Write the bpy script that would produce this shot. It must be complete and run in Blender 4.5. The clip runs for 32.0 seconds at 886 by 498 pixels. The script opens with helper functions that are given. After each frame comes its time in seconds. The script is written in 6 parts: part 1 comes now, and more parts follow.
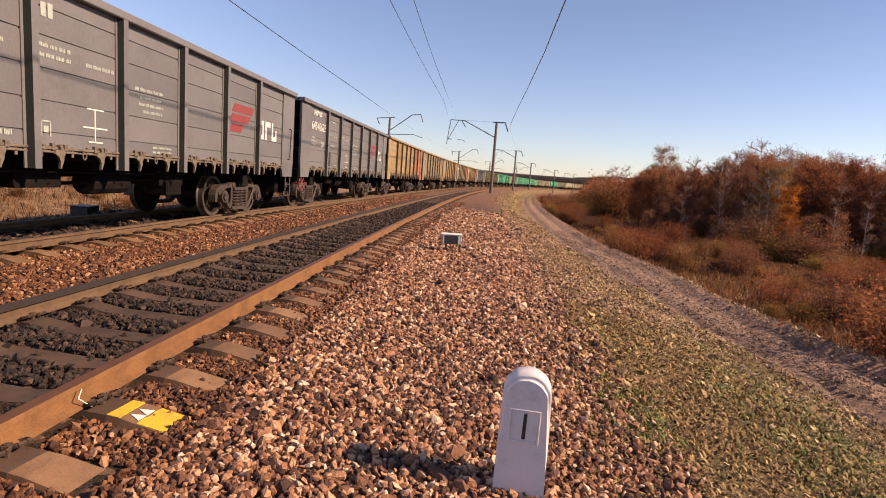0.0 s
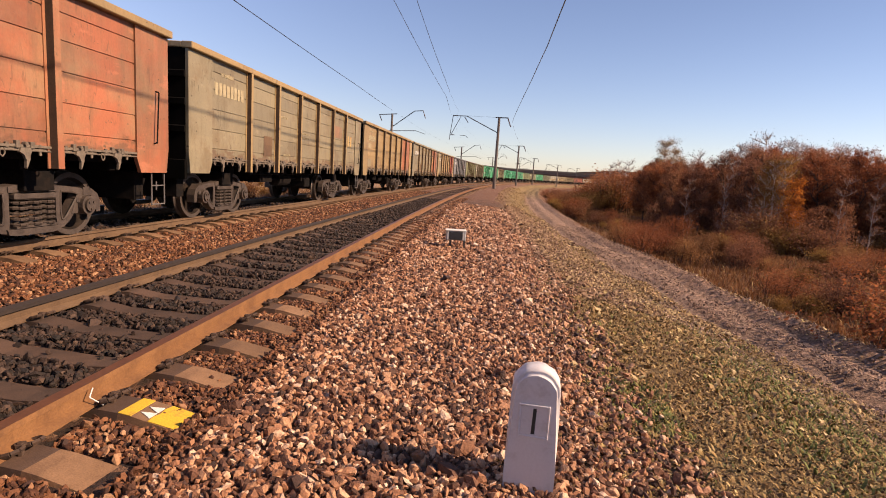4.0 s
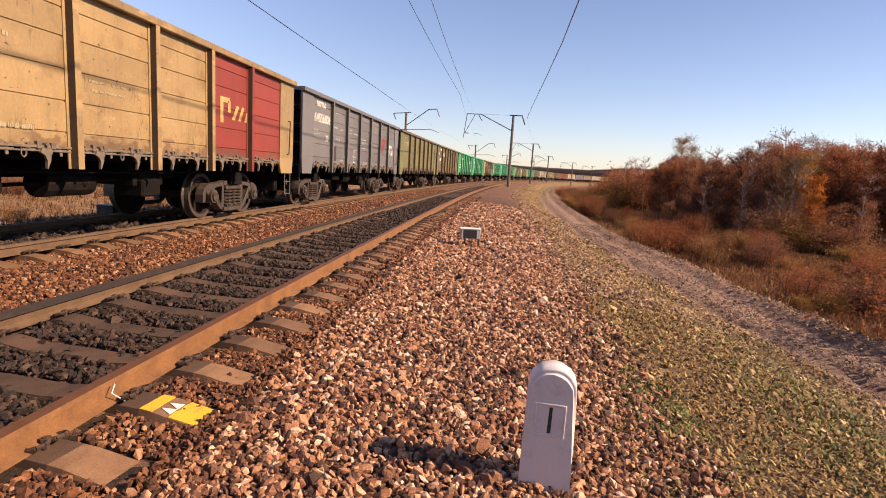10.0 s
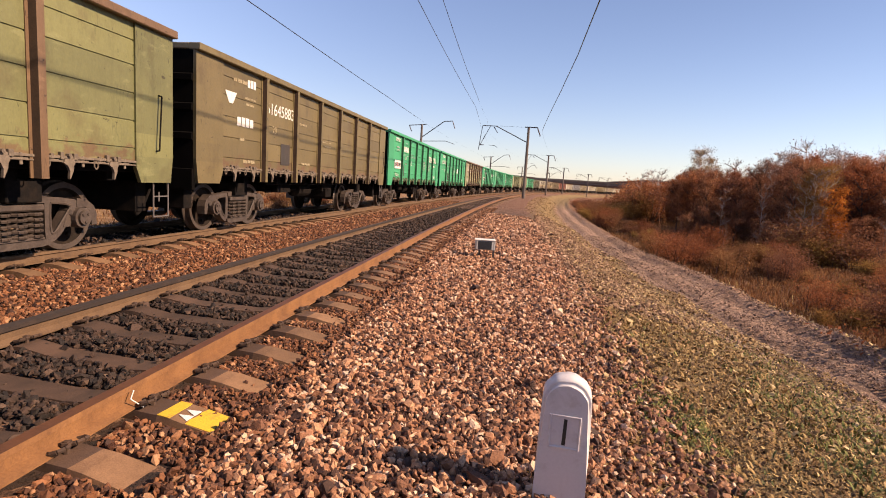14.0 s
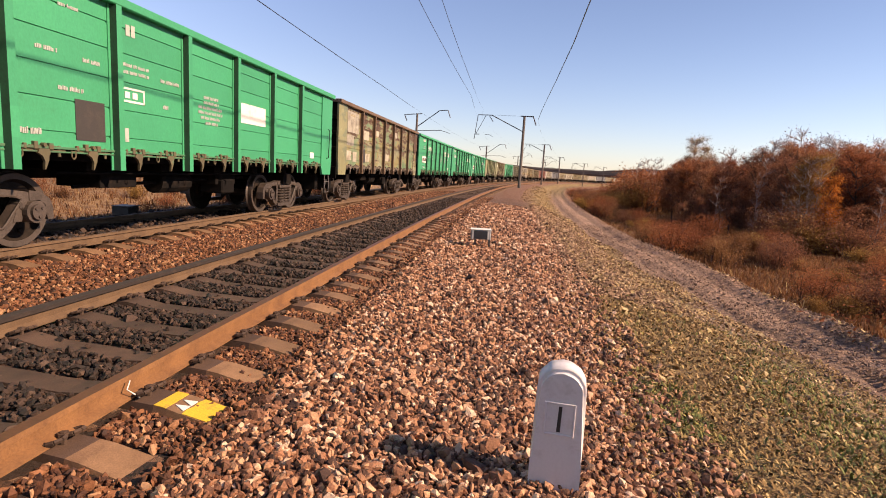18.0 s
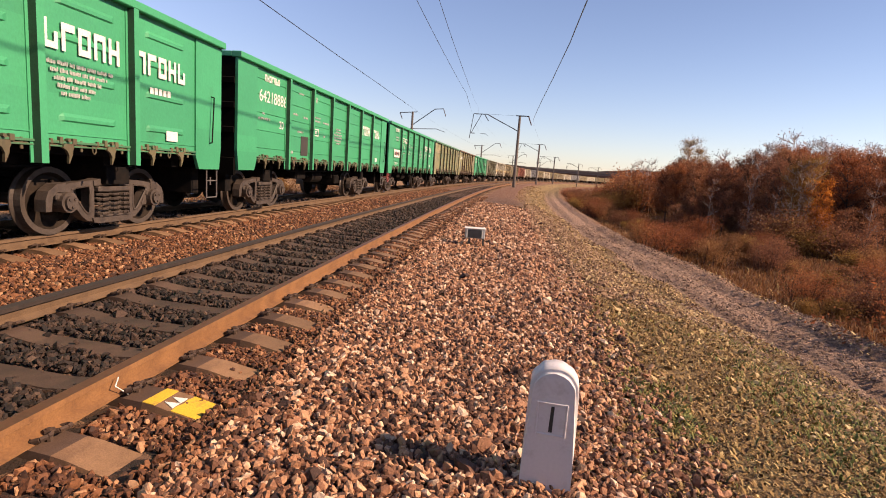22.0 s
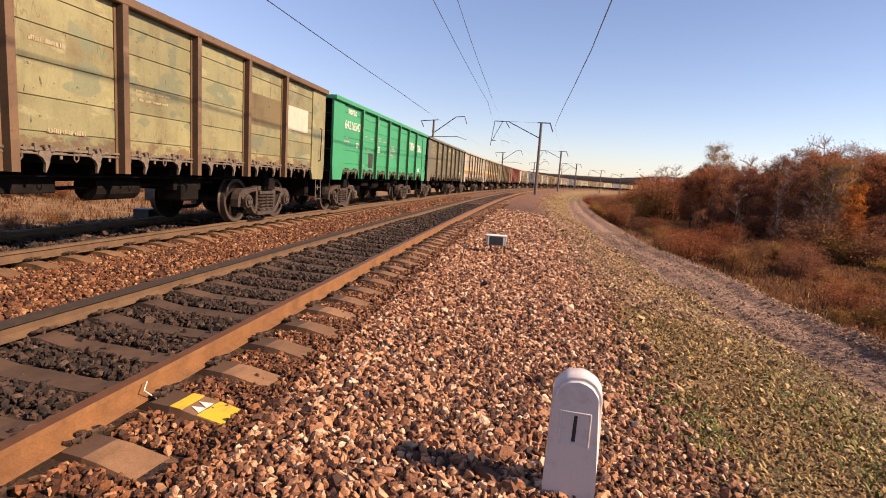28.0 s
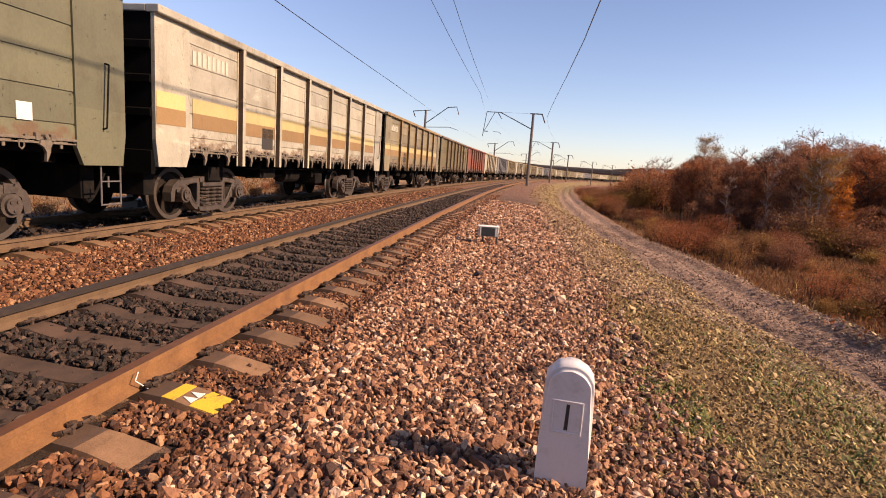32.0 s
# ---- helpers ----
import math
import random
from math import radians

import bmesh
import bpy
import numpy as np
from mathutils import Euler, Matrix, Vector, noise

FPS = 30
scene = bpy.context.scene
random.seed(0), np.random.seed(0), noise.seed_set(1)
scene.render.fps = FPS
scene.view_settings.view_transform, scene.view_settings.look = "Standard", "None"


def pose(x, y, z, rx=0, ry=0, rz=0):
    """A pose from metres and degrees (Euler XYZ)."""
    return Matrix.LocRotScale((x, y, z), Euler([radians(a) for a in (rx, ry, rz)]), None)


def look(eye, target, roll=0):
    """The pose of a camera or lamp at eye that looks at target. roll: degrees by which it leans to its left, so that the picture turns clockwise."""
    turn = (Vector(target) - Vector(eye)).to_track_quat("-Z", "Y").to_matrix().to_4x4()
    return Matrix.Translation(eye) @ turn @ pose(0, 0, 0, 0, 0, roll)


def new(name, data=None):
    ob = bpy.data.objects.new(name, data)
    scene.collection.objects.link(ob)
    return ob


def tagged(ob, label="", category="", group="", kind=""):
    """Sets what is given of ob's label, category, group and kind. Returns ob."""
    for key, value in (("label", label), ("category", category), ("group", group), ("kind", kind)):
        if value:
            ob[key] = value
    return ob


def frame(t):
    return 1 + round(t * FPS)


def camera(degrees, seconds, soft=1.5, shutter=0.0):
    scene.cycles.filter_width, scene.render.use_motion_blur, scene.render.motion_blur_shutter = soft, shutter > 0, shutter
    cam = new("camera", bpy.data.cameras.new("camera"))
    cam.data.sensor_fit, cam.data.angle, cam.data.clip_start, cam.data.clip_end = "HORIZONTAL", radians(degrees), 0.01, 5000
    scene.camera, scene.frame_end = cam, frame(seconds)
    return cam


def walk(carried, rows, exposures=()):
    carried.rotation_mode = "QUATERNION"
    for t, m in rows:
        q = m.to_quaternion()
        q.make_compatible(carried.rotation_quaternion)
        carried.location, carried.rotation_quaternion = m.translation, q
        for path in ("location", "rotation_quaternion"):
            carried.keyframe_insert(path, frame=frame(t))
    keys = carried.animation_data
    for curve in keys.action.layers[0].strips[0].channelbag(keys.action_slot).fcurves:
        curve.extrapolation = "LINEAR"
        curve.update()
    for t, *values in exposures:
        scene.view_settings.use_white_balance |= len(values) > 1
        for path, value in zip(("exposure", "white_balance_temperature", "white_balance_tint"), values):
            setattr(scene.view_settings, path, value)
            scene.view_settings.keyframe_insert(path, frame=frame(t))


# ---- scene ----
# ---------------------------------------------------------------- camera
cam = camera(80.0, 32.0, soft=1.0)
PATH = [
    (0, 2.169, 0.023, 1.298, 3.57, -7.67, -4.26),
    (0.5, 2.156, 0.029, 1.297, 3.66, -7.59, -4.93),
    (1, 2.144, 0.026, 1.296, 3.62, -7.25, -5.08),
    (1.5, 2.149, 0.020, 1.302, 3.22, -6.90, -5.41),
    (2, 2.148, 0.019, 1.301, 3.49, -7.31, -5.04),
    (2.5, 2.141, 0.022, 1.297, 3.88, -7.60, -4.26),
    (3, 2.138, 0.018, 1.292, 3.88, -7.76, -3.61),
    (3.5, 2.148, 0.019, 1.295, 3.81, -8.11, -3.71),
    (5.5, 2.141, 0.020, 1.299, 4.69, -8.13, -3.82),
    (6, 2.129, 0.017, 1.293, 5.64, -8.07, -4.62),
    (6.5, 2.122, 0.017, 1.294, 7.12, -8.64, -4.05),
    (7, 2.119, 0.017, 1.296, 7.04, -8.36, -4.05),
    (7.5, 2.118, 0.010, 1.297, 6.67, -8.05, -3.91),
    (8, 2.111, -0.000, 1.298, 7.81, -7.34, -3.86),
    (8.5, 2.115, -0.007, 1.299, 8.08, -7.14, -4.12),
    (9, 2.130, 0.000, 1.294, 7.34, -7.91, -3.61),
    (9.5, 2.142, 0.012, 1.296, 5.80, -8.11, -3.27),
    (10, 2.140, 0.015, 1.298, 5.37, -8.38, -3.41),
    (10.5, 2.140, 0.013, 1.295, 5.43, -8.56, -3.30),
    (11, 2.140, 0.010, 1.295, 5.22, -8.47, -3.28),
    (11.5, 2.136, 0.005, 1.294, 5.51, -8.19, -3.33),
    (12, 2.129, -0.002, 1.294, 6.25, -7.57, -3.46),
    (12.5, 2.123, -0.009, 1.298, 8.36, -6.73, -3.33),
    (13, 2.128, -0.008, 1.296, 7.77, -6.72, -3.51),
    (13.5, 2.132, -0.001, 1.292, 7.40, -7.12, -3.69),
    (14, 2.141, -0.000, 1.294, 7.00, -7.26, -3.54),
    (14.5, 2.154, 0.006, 1.293, 6.02, -7.59, -3.39),
    (16.5, 2.148, -0.002, 1.289, 6.01, -8.25, -3.47),
    (17, 2.151, 0.004, 1.285, 6.06, -8.36, -3.12),
    (17.5, 2.146, -0.002, 1.291, 6.25, -8.20, -3.37),
    (18, 2.146, -0.001, 1.291, 6.54, -8.33, -3.34),
    (18.5, 2.152, 0.004, 1.287, 6.70, -8.06, -3.27),
    (19, 2.150, 0.008, 1.285, 6.61, -8.48, -3.12),
    (19.5, 2.144, 0.008, 1.286, 6.74, -8.38, -3.11),
    (20, 2.139, 0.013, 1.277, 7.69, -8.09, -4.60),
    (20.5, 2.137, 0.012, 1.280, 7.92, -7.83, -4.82),
    (21, 2.144, 0.014, 1.280, 7.60, -8.19, -4.87),
    (21.5, 2.147, 0.021, 1.281, 6.07, -8.63, -4.22),
    (22, 2.147, 0.016, 1.287, 5.99, -8.44, -4.04),
    (22.5, 2.149, 0.016, 1.286, 6.07, -8.40, -3.94),
    (23, 2.146, 0.013, 1.286, 6.19, -8.42, -3.91),
    (23.5, 2.144, 0.015, 1.282, 6.43, -8.39, -3.71),
    (24, 2.144, 0.015, 1.288, 6.23, -8.40, -3.46),
    (24.5, 2.146, 0.021, 1.287, 6.23, -8.48, -3.21),
    (26.5, 2.133, 0.010, 1.288, 7.55, -7.95, -3.56),
    (27, 2.129, 0.004, 1.285, 8.78, -7.43, -3.50),
    (27.5, 2.140, 0.006, 1.285, 8.84, -7.57, -3.44),
    (28, 2.145, 0.008, 1.288, 8.26, -7.80, -3.71),
    (28.5, 2.141, 0.013, 1.285, 7.21, -7.94, -4.06),
    (29, 2.135, 0.012, 1.280, 6.74, -8.29, -4.13),
    (29.5, 2.140, 0.014, 1.278, 6.38, -8.52, -3.68),
    (30, 2.142, 0.014, 1.277, 6.35, -8.59, -3.70),
    (30.5, 2.136, 0.010, 1.278, 6.74, -8.73, -3.39),
    (31, 2.135, 0.011, 1.277, 6.91, -8.79, -3.21),
    (31.5, 2.140, 0.008, 1.283, 7.13, -8.82, -2.95),
    (32, 2.136, 0.010, 1.281, 7.38, -8.71, -3.92),
]

walk(cam, [(t, pose(x, y, z, 90 + pitch, roll, yaw)) for t, x, y, z, yaw, pitch, roll in PATH],
     exposures=[(t, e, 6650, 28) for t, e in ((0.0, 0.89), (3.2, 0.88), (6.0, 0.89), (7.0, 1.02), (20.5, 1.02), (22.5, 0.93), (23.2, 0.89), (24.0, 1.02), (28.2, 1.02), (29.0, 0.85), (29.8, 1.02), (32.0, 1.02))])

# ---------------------------------------------------------------- light
SUN_AZ, SUN_EL = math.atan2(-0.09, 1.0), radians(33)
world = bpy.data.worlds.new("sky")
scene.world = world
world.use_nodes = True
wn = world.node_tree.nodes
sky = wn.new("ShaderNodeTexSky")
sky.sky_type = "NISHITA"
sky.sun_disc = False
sky.sun_elevation = SUN_EL
sky.sun_rotation = SUN_AZ - math.pi / 2
sky.air_density, sky.dust_density, sky.ozone_density = 1.0, 0.38, 2.0
wn["Background"].inputs["Strength"].default_value = 0.080
world.node_tree.links.new(sky.outputs[0], wn["Background"].inputs["Color"])
sun_data = bpy.data.lights.new("sun", "SUN")
sun_data.energy, sun_data.angle, sun_data.color = 5.0, radians(0.55), (1.0, 0.79, 0.50)
sun = new("sun", sun_data)
sun_dir = Vector((math.cos(SUN_AZ) * math.cos(SUN_EL), math.sin(SUN_AZ) * math.cos(SUN_EL), math.sin(SUN_EL)))
sun.matrix_basis = look(sun_dir * 100, (0, 0, 0))


# ---------------------------------------------------------------- materials
def nodes_of(name):
    m = bpy.data.materials.new(name)
    m.use_nodes = True
    nt = m.node_tree
    return m, nt, nt.nodes["Principled BSDF"]


def add(nt, kind, **values):
    n = nt.nodes.new(kind)
    for k, v in values.items():
        if k in n.inputs:
            n.inputs[k].default_value = v
    return n


def noise_tex(nt, scale, detail=4.0, rough=0.6, coord="Object", stretch=None):
    tc = nt.nodes.new("ShaderNodeTexCoord")
    n = add(nt, "ShaderNodeTexNoise", Scale=scale, Detail=detail, Roughness=rough)
    if stretch:
        mp = nt.nodes.new("ShaderNodeMapping")
        mp.inputs["Scale"].default_value = stretch
        nt.links.new(tc.outputs[coord], mp.inputs[0])
        nt.links.new(mp.outputs[0], n.inputs["Vector"])
    else:
        nt.links.new(tc.outputs[coord], n.inputs["Vector"])
    return n


def ramp(nt, source, stops):
    r = nt.nodes.new("ShaderNodeValToRGB")
    e = r.color_ramp.elements
    while len(e) < len(stops):
        e.new(0.5)
    for el, (pos, col) in zip(e, stops):
        el.position, el.color = pos, (*col, 1) if len(col) == 3 else col
    nt.links.new(source, r.inputs[0])
    return r


def mix(nt, fac, a, b, mode="MIX"):
    n = nt.nodes.new("ShaderNodeMix")
    n.data_type, n.blend_type = "RGBA", mode
    for sock, v in ((n.inputs[0], fac), (n.inputs[6], a), (n.inputs[7], b)):
        if hasattr(v, "is_linked"):
            nt.links.new(v, sock)
        elif isinstance(v, (int, float)):
            sock.default_value = v
        else:
            sock.default_value = (*v, 1)
    return n.outputs[2]


def bump(nt, bsdf, height, strength=0.4, distance=0.01):
    b = add(nt, "ShaderNodeBump", Strength=strength, Distance=distance)
    nt.links.new(height, b.inputs["Height"])
    nt.links.new(b.outputs[0], bsdf.inputs["Normal"])


def worn(name, base, dark, dirt=0.5, rough=0.7, metal=0.0, scale=3.0, fine=60.0, bump_by=0.25, stretch=None, spread=0.0, grain=0.22):
    """Paint, rust, wood or stone: a base colour with stains of a second colour and a fine grain."""
    m, nt, b = nodes_of(name)
    n1 = noise_tex(nt, scale, 6, 0.65, stretch=stretch)
    n2 = noise_tex(nt, fine, 3, 0.6)
    r = ramp(nt, n1.outputs["Fac"], [(0.62 - 0.35 * dirt, (0, 0, 0)), (0.75, (1, 1, 1))])
    col = mix(nt, r.outputs[0], base, dark)
    g = ramp(nt, n2.outputs["Fac"], [(0.3, (1 - grain,) * 3), (0.7, (1 + grain * 0.6,) * 3)])
    col = mix(nt, 1.0, col, g.outputs[0], "MULTIPLY")
    if spread:
        oi = nt.nodes.new("ShaderNodeObjectInfo")
        rr = ramp(nt, oi.outputs["Random"], [(0, (1 - spread,) * 3), (1, (1 + spread * 0.5,) * 3)])
        col = mix(nt, 1.0, col, rr.outputs[0], "MULTIPLY")
    nt.links.new(col, b.inputs["Base Color"])
    b.inputs["Roughness"].default_value = rough
    b.inputs["Metallic"].default_value = metal
    bump(nt, b, n2.outputs["Fac"], bump_by, 0.004)
    return m


def island(name, stops, rough=0.85, fine=30.0, gain=0.25):
    """For joined small pieces: each piece its own shade."""
    m, nt, b = nodes_of(name)
    g = nt.nodes.new("ShaderNodeNewGeometry")
    r = ramp(nt, g.outputs["Random Per Island"], stops)
    r.color_ramp.interpolation = "LINEAR"
    n2 = noise_tex(nt, fine, 4, 0.65)
    gr = ramp(nt, n2.outputs["Fac"], [(0.25, (1 - gain,) * 3), (0.75, (1 + gain,) * 3)])
    nt.links.new(mix(nt, 1.0, r.outputs[0], gr.outputs[0], "MULTIPLY"), b.inputs["Base Color"])
    b.inputs["Roughness"].default_value = rough
    bump(nt, b, n2.outputs["Fac"], 0.9, 0.01)
    return m


def foliage(name, stops, glow=0.45, spread=0.35):
    """Leaves and dead stalks: each its own shade, each plant its own tone, light passing through the blades."""
    m, nt, b = nodes_of(name)
    g = nt.nodes.new("ShaderNodeNewGeometry")
    r = ramp(nt, g.outputs["Random Per Island"], stops)
    oi = nt.nodes.new("ShaderNodeObjectInfo")
    tone = ramp(nt, oi.outputs["Random"], [(0, (1 - spread, 1 - spread * 1.1, 1 - spread)), (0.5, (1.0, 0.98, 0.95)), (1, (1 + spread * 0.7, 1 + spread * 0.9, 1 + spread * 0.6))])
    patch = ramp(nt, noise_tex(nt, 0.45, 3, 0.6).outputs["Fac"], [(0.35, (0.72, 0.70, 0.68)), (0.65, (1.25, 1.25, 1.2))])
    col = mix(nt, 1.0, mix(nt, 1.0, r.outputs[0], tone.outputs[0], "MULTIPLY"), patch.outputs[0], "MULTIPLY")
    nt.links.new(col, b.inputs["Base Color"])
    b.inputs["Roughness"].default_value = 0.8
    b.inputs["Specular IOR Level"].default_value = 0.15
    tr = nt.nodes.new("ShaderNodeBsdfTranslucent")
    nt.links.new(col, tr.inputs["Color"])
    sh = add(nt, "ShaderNodeMixShader", Fac=glow)
    nt.links.new(b.outputs[0], sh.inputs[1])
    nt.links.new(tr.outputs[0], sh.inputs[2])
    nt.links.new(sh.outputs[0], nt.nodes["Material Output"].inputs["Surface"])
    return m


def dull(m):
    m.node_tree.nodes["Principled BSDF"].inputs["Specular IOR Level"].default_value = 0.08
    return m


def plain(name, col, rough=0.6, metal=0.0):
    return worn(name, col, tuple(c * 0.75 for c in col), 0.3, rough, metal, 5.0, 80.0, 0.1)


M = {}
M["rail_rust"] = worn("rail_rust", (0.200, 0.092, 0.032), (0.105, 0.044, 0.016), 0.6, 0.75, 0.0, 5, 90, 0.3, (1, 1, 0.25))
M["rail_tan"] = worn("rail_tan", (0.121, 0.071, 0.037), (0.072, 0.039, 0.020), 0.55, 0.8, 0.0, 5, 90, 0.3, (1, 1, 0.3))
M["rail_top"] = worn("rail_top", (0.139, 0.056, 0.026), (0.082, 0.037, 0.021), 0.4, 0.5, 0.3, 8, 60, 0.1)
M["rail_head"] = worn("rail_head", (0.022, 0.014, 0.012), (0.045, 0.028, 0.021), 0.3, 0.9, 0.0, 8, 60, 0.1)
M["sleeper"] = worn("sleeper", (0.215, 0.118, 0.060), (0.130, 0.068, 0.034), 0.5, 0.9, 0, 6, 110, 0.5, None, 0.3)
M["sleeper_dark"] = worn("sleeper_dark", (0.080, 0.044, 0.028), (0.035, 0.019, 0.012), 0.6, 0.9, 0, 4, 110, 0.5, None, 0.25)
M["iron_dark"] = worn("iron_dark", (0.060, 0.033, 0.020), (0.030, 0.017, 0.012), 0.5, 0.8, 0.0, 10, 120, 0.3)
M["stone"] = island("stone", [(0.0, (0.022, 0.008, 0.005)), (0.25, (0.100, 0.040, 0.021)), (0.55, (0.260, 0.114, 0.056)), (0.84, (0.410, 0.222, 0.122)), (1.0, (0.60, 0.43, 0.31))], 0.8, 45.0, 0.4)
M["stone_red"] = island("stone_red", [(0.0, (0.028, 0.009, 0.004)), (0.4, (0.095, 0.032, 0.011)), (0.8, (0.190, 0.072, 0.026)), (1.0, (0.34, 0.19, 0.10))], 0.8, 45.0, 0.4)
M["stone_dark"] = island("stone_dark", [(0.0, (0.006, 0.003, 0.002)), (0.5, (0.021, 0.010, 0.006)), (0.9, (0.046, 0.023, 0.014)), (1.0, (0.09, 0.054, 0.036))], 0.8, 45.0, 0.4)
M["verge_stone"] = island("verge_stone", [(0.0, (0.070, 0.034, 0.018)), (0.5, (0.200, 0.110, 0.058)), (1.0, (0.42, 0.28, 0.17))], 0.85, 45.0, 0.3)
M["road_stone"] = island("road_stone", [(0.0, (0.080, 0.046, 0.032)), (0.5, (0.210, 0.128, 0.088)), (1.0, (0.38, 0.265, 0.19))])
M["post_white"] = worn("post_white", (0.56, 0.53, 0.54), (0.42, 0.38, 0.37), 0.25, 0.7, 0, 9, 70, 0.10, grain=0.04)
M["black"] = plain("black", (0.02, 0.02, 0.02), 0.6)
M["yellow"] = worn("yellow", (0.576, 0.368, 0.020), (0.336, 0.200, 0.040), 0.3, 0.75, 0, 14, 120, 0.4)
M["white_paint"] = worn("white_paint", (0.612, 0.595, 0.561), (0.383, 0.357, 0.323), 0.3, 0.7, 0, 12, 90, 0.2)
M["grey_paint"] = worn("grey_paint", (0.336, 0.344, 0.352), (0.200, 0.200, 0.200), 0.3, 0.6, 0, 9, 90, 0.2)
M["ladder"] = worn("ladder_grey", (0.11, 0.10, 0.10), (0.06, 0.05, 0.05), 0.4, 0.6, 0, 9, 90, 0.2)
M["latch"] = worn("latch_dust", (0.150, 0.120, 0.092), (0.055, 0.040, 0.031), 0.6, 0.85, 0, 12, 90, 0.3)
M["panel_dark"] = worn("panel_dark", (0.026, 0.028, 0.034), (0.018, 0.018, 0.02), 0.3, 0.5, 0, 9, 90, 0.2)
M["concrete"] = worn("concrete", (0.140, 0.115, 0.101), (0.077, 0.062, 0.055), 0.5, 0.9, 0, 1.5, 40, 0.4, (1, 1, 0.25))
M["steel_dark"] = worn("steel_dark", (0.06, 0.06, 0.065), (0.10, 0.07, 0.05), 0.4, 0.6, 0.4, 4, 60, 0.2)
M["wire"] = plain("wire", (0.05, 0.045, 0.045), 0.5, 0.4)
M["insulator"] = plain("insulator", (0.08, 0.05, 0.045), 0.3)
M["bogie"] = worn("bogie", (0.072, 0.054, 0.045), (0.026, 0.018, 0.015), 0.75, 0.6, 0, 5, 45, 0.5, grain=0.35)
M["wheel"] = worn("wheel", (0.018, 0.014, 0.012), (0.040, 0.028, 0.021), 0.5, 0.7, 0.2, 6, 70, 0.3)
M["wheel_rim"] = worn("wheel_rim", (0.075, 0.057, 0.047), (0.040, 0.030, 0.025), 0.4, 0.55, 0.35, 8, 70, 0.2)
dull(M["wheel"])
# shade below the wagon floor is put into this near-black colour
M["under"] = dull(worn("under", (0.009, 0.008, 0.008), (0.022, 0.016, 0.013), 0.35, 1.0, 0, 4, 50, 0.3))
M["brake_red"] = worn("brake_red", (0.22, 0.030, 0.028), (0.12, 0.025, 0.02), 0.4, 0.6)
M["leaf_rust"] = foliage("leaf_rust", [(0.0, (0.180, 0.060, 0.028)), (0.5, (0.270, 0.092, 0.040)), (1.0, (0.370, 0.145, 0.064))])
M["leaf_orange"] = foliage("leaf_orange", [(0.0, (0.25, 0.070, 0.014)), (0.6, (0.42, 0.130, 0.020)), (1.0, (0.54, 0.22, 0.04))])
M["leaf_brown"] = foliage("leaf_brown", [(0.0, (0.150, 0.066, 0.040)), (0.6, (0.240, 0.102, 0.058)), (1.0, (0.330, 0.155, 0.088))])
M["leaf_gold"] = foliage("leaf_gold", [(0.0, (0.170, 0.085, 0.026)), (0.6, (0.270, 0.145, 0.044)), (1.0, (0.350, 0.215, 0.076))])
M["leaf_amber"] = foliage("leaf_amber", [(0.0, (0.140, 0.062, 0.028)), (0.5, (0.245, 0.115, 0.050)), (1.0, (0.350, 0.195, 0.090))])
M["leaf_far"] = worn("leaf_far", (0.10, 0.062, 0.046), (0.07, 0.040, 0.032), 0.5, 0.95, 0, 0.02, 0.4, 0.2)
M["bark"] = worn("bark", (0.055, 0.033, 0.024), (0.028, 0.017, 0.013), 0.5, 0.95, 0, 3, 40, 0.5, (1, 1, 0.3))
M["bark_pale"] = worn("bark_pale", (0.38, 0.32, 0.28), (0.128, 0.088, 0.072), 0.4, 0.9, 0, 4, 40, 0.4, (1, 1, 0.4))
M["bark_slim"] = worn("bark_slim", (0.26, 0.20, 0.17), (0.08, 0.055, 0.045), 0.5, 0.9, 0, 4, 40, 0.4, (1, 1, 0.4))
M["twig"] = worn("twig", (0.085, 0.045, 0.029), (0.045, 0.024, 0.016), 0.5, 0.95)
M["straw"] = island("straw", [(0.0, (0.055, 0.024, 0.008)), (0.35, (0.165, 0.090, 0.026)), (0.75, (0.310, 0.190, 0.060)), (1.0, (0.47, 0.34, 0.145))], 0.85, 20, 0.2)
M["tuft"] = island("tuft", [(0.0, (0.110, 0.058, 0.024)), (0.35, (0.225, 0.128, 0.050)), (0.7, (0.380, 0.245, 0.100)), (0.9, (0.52, 0.38, 0.19)), (1.0, (0.42, 0.31, 0.12))], 0.85, 20, 0.2)
M["grass_green"] = island("grass_green", [(0.0, (0.050, 0.062, 0.012)), (0.6, (0.140, 0.150, 0.028)), (1.0, (0.250, 0.220, 0.050))], 0.8, 20, 0.2)


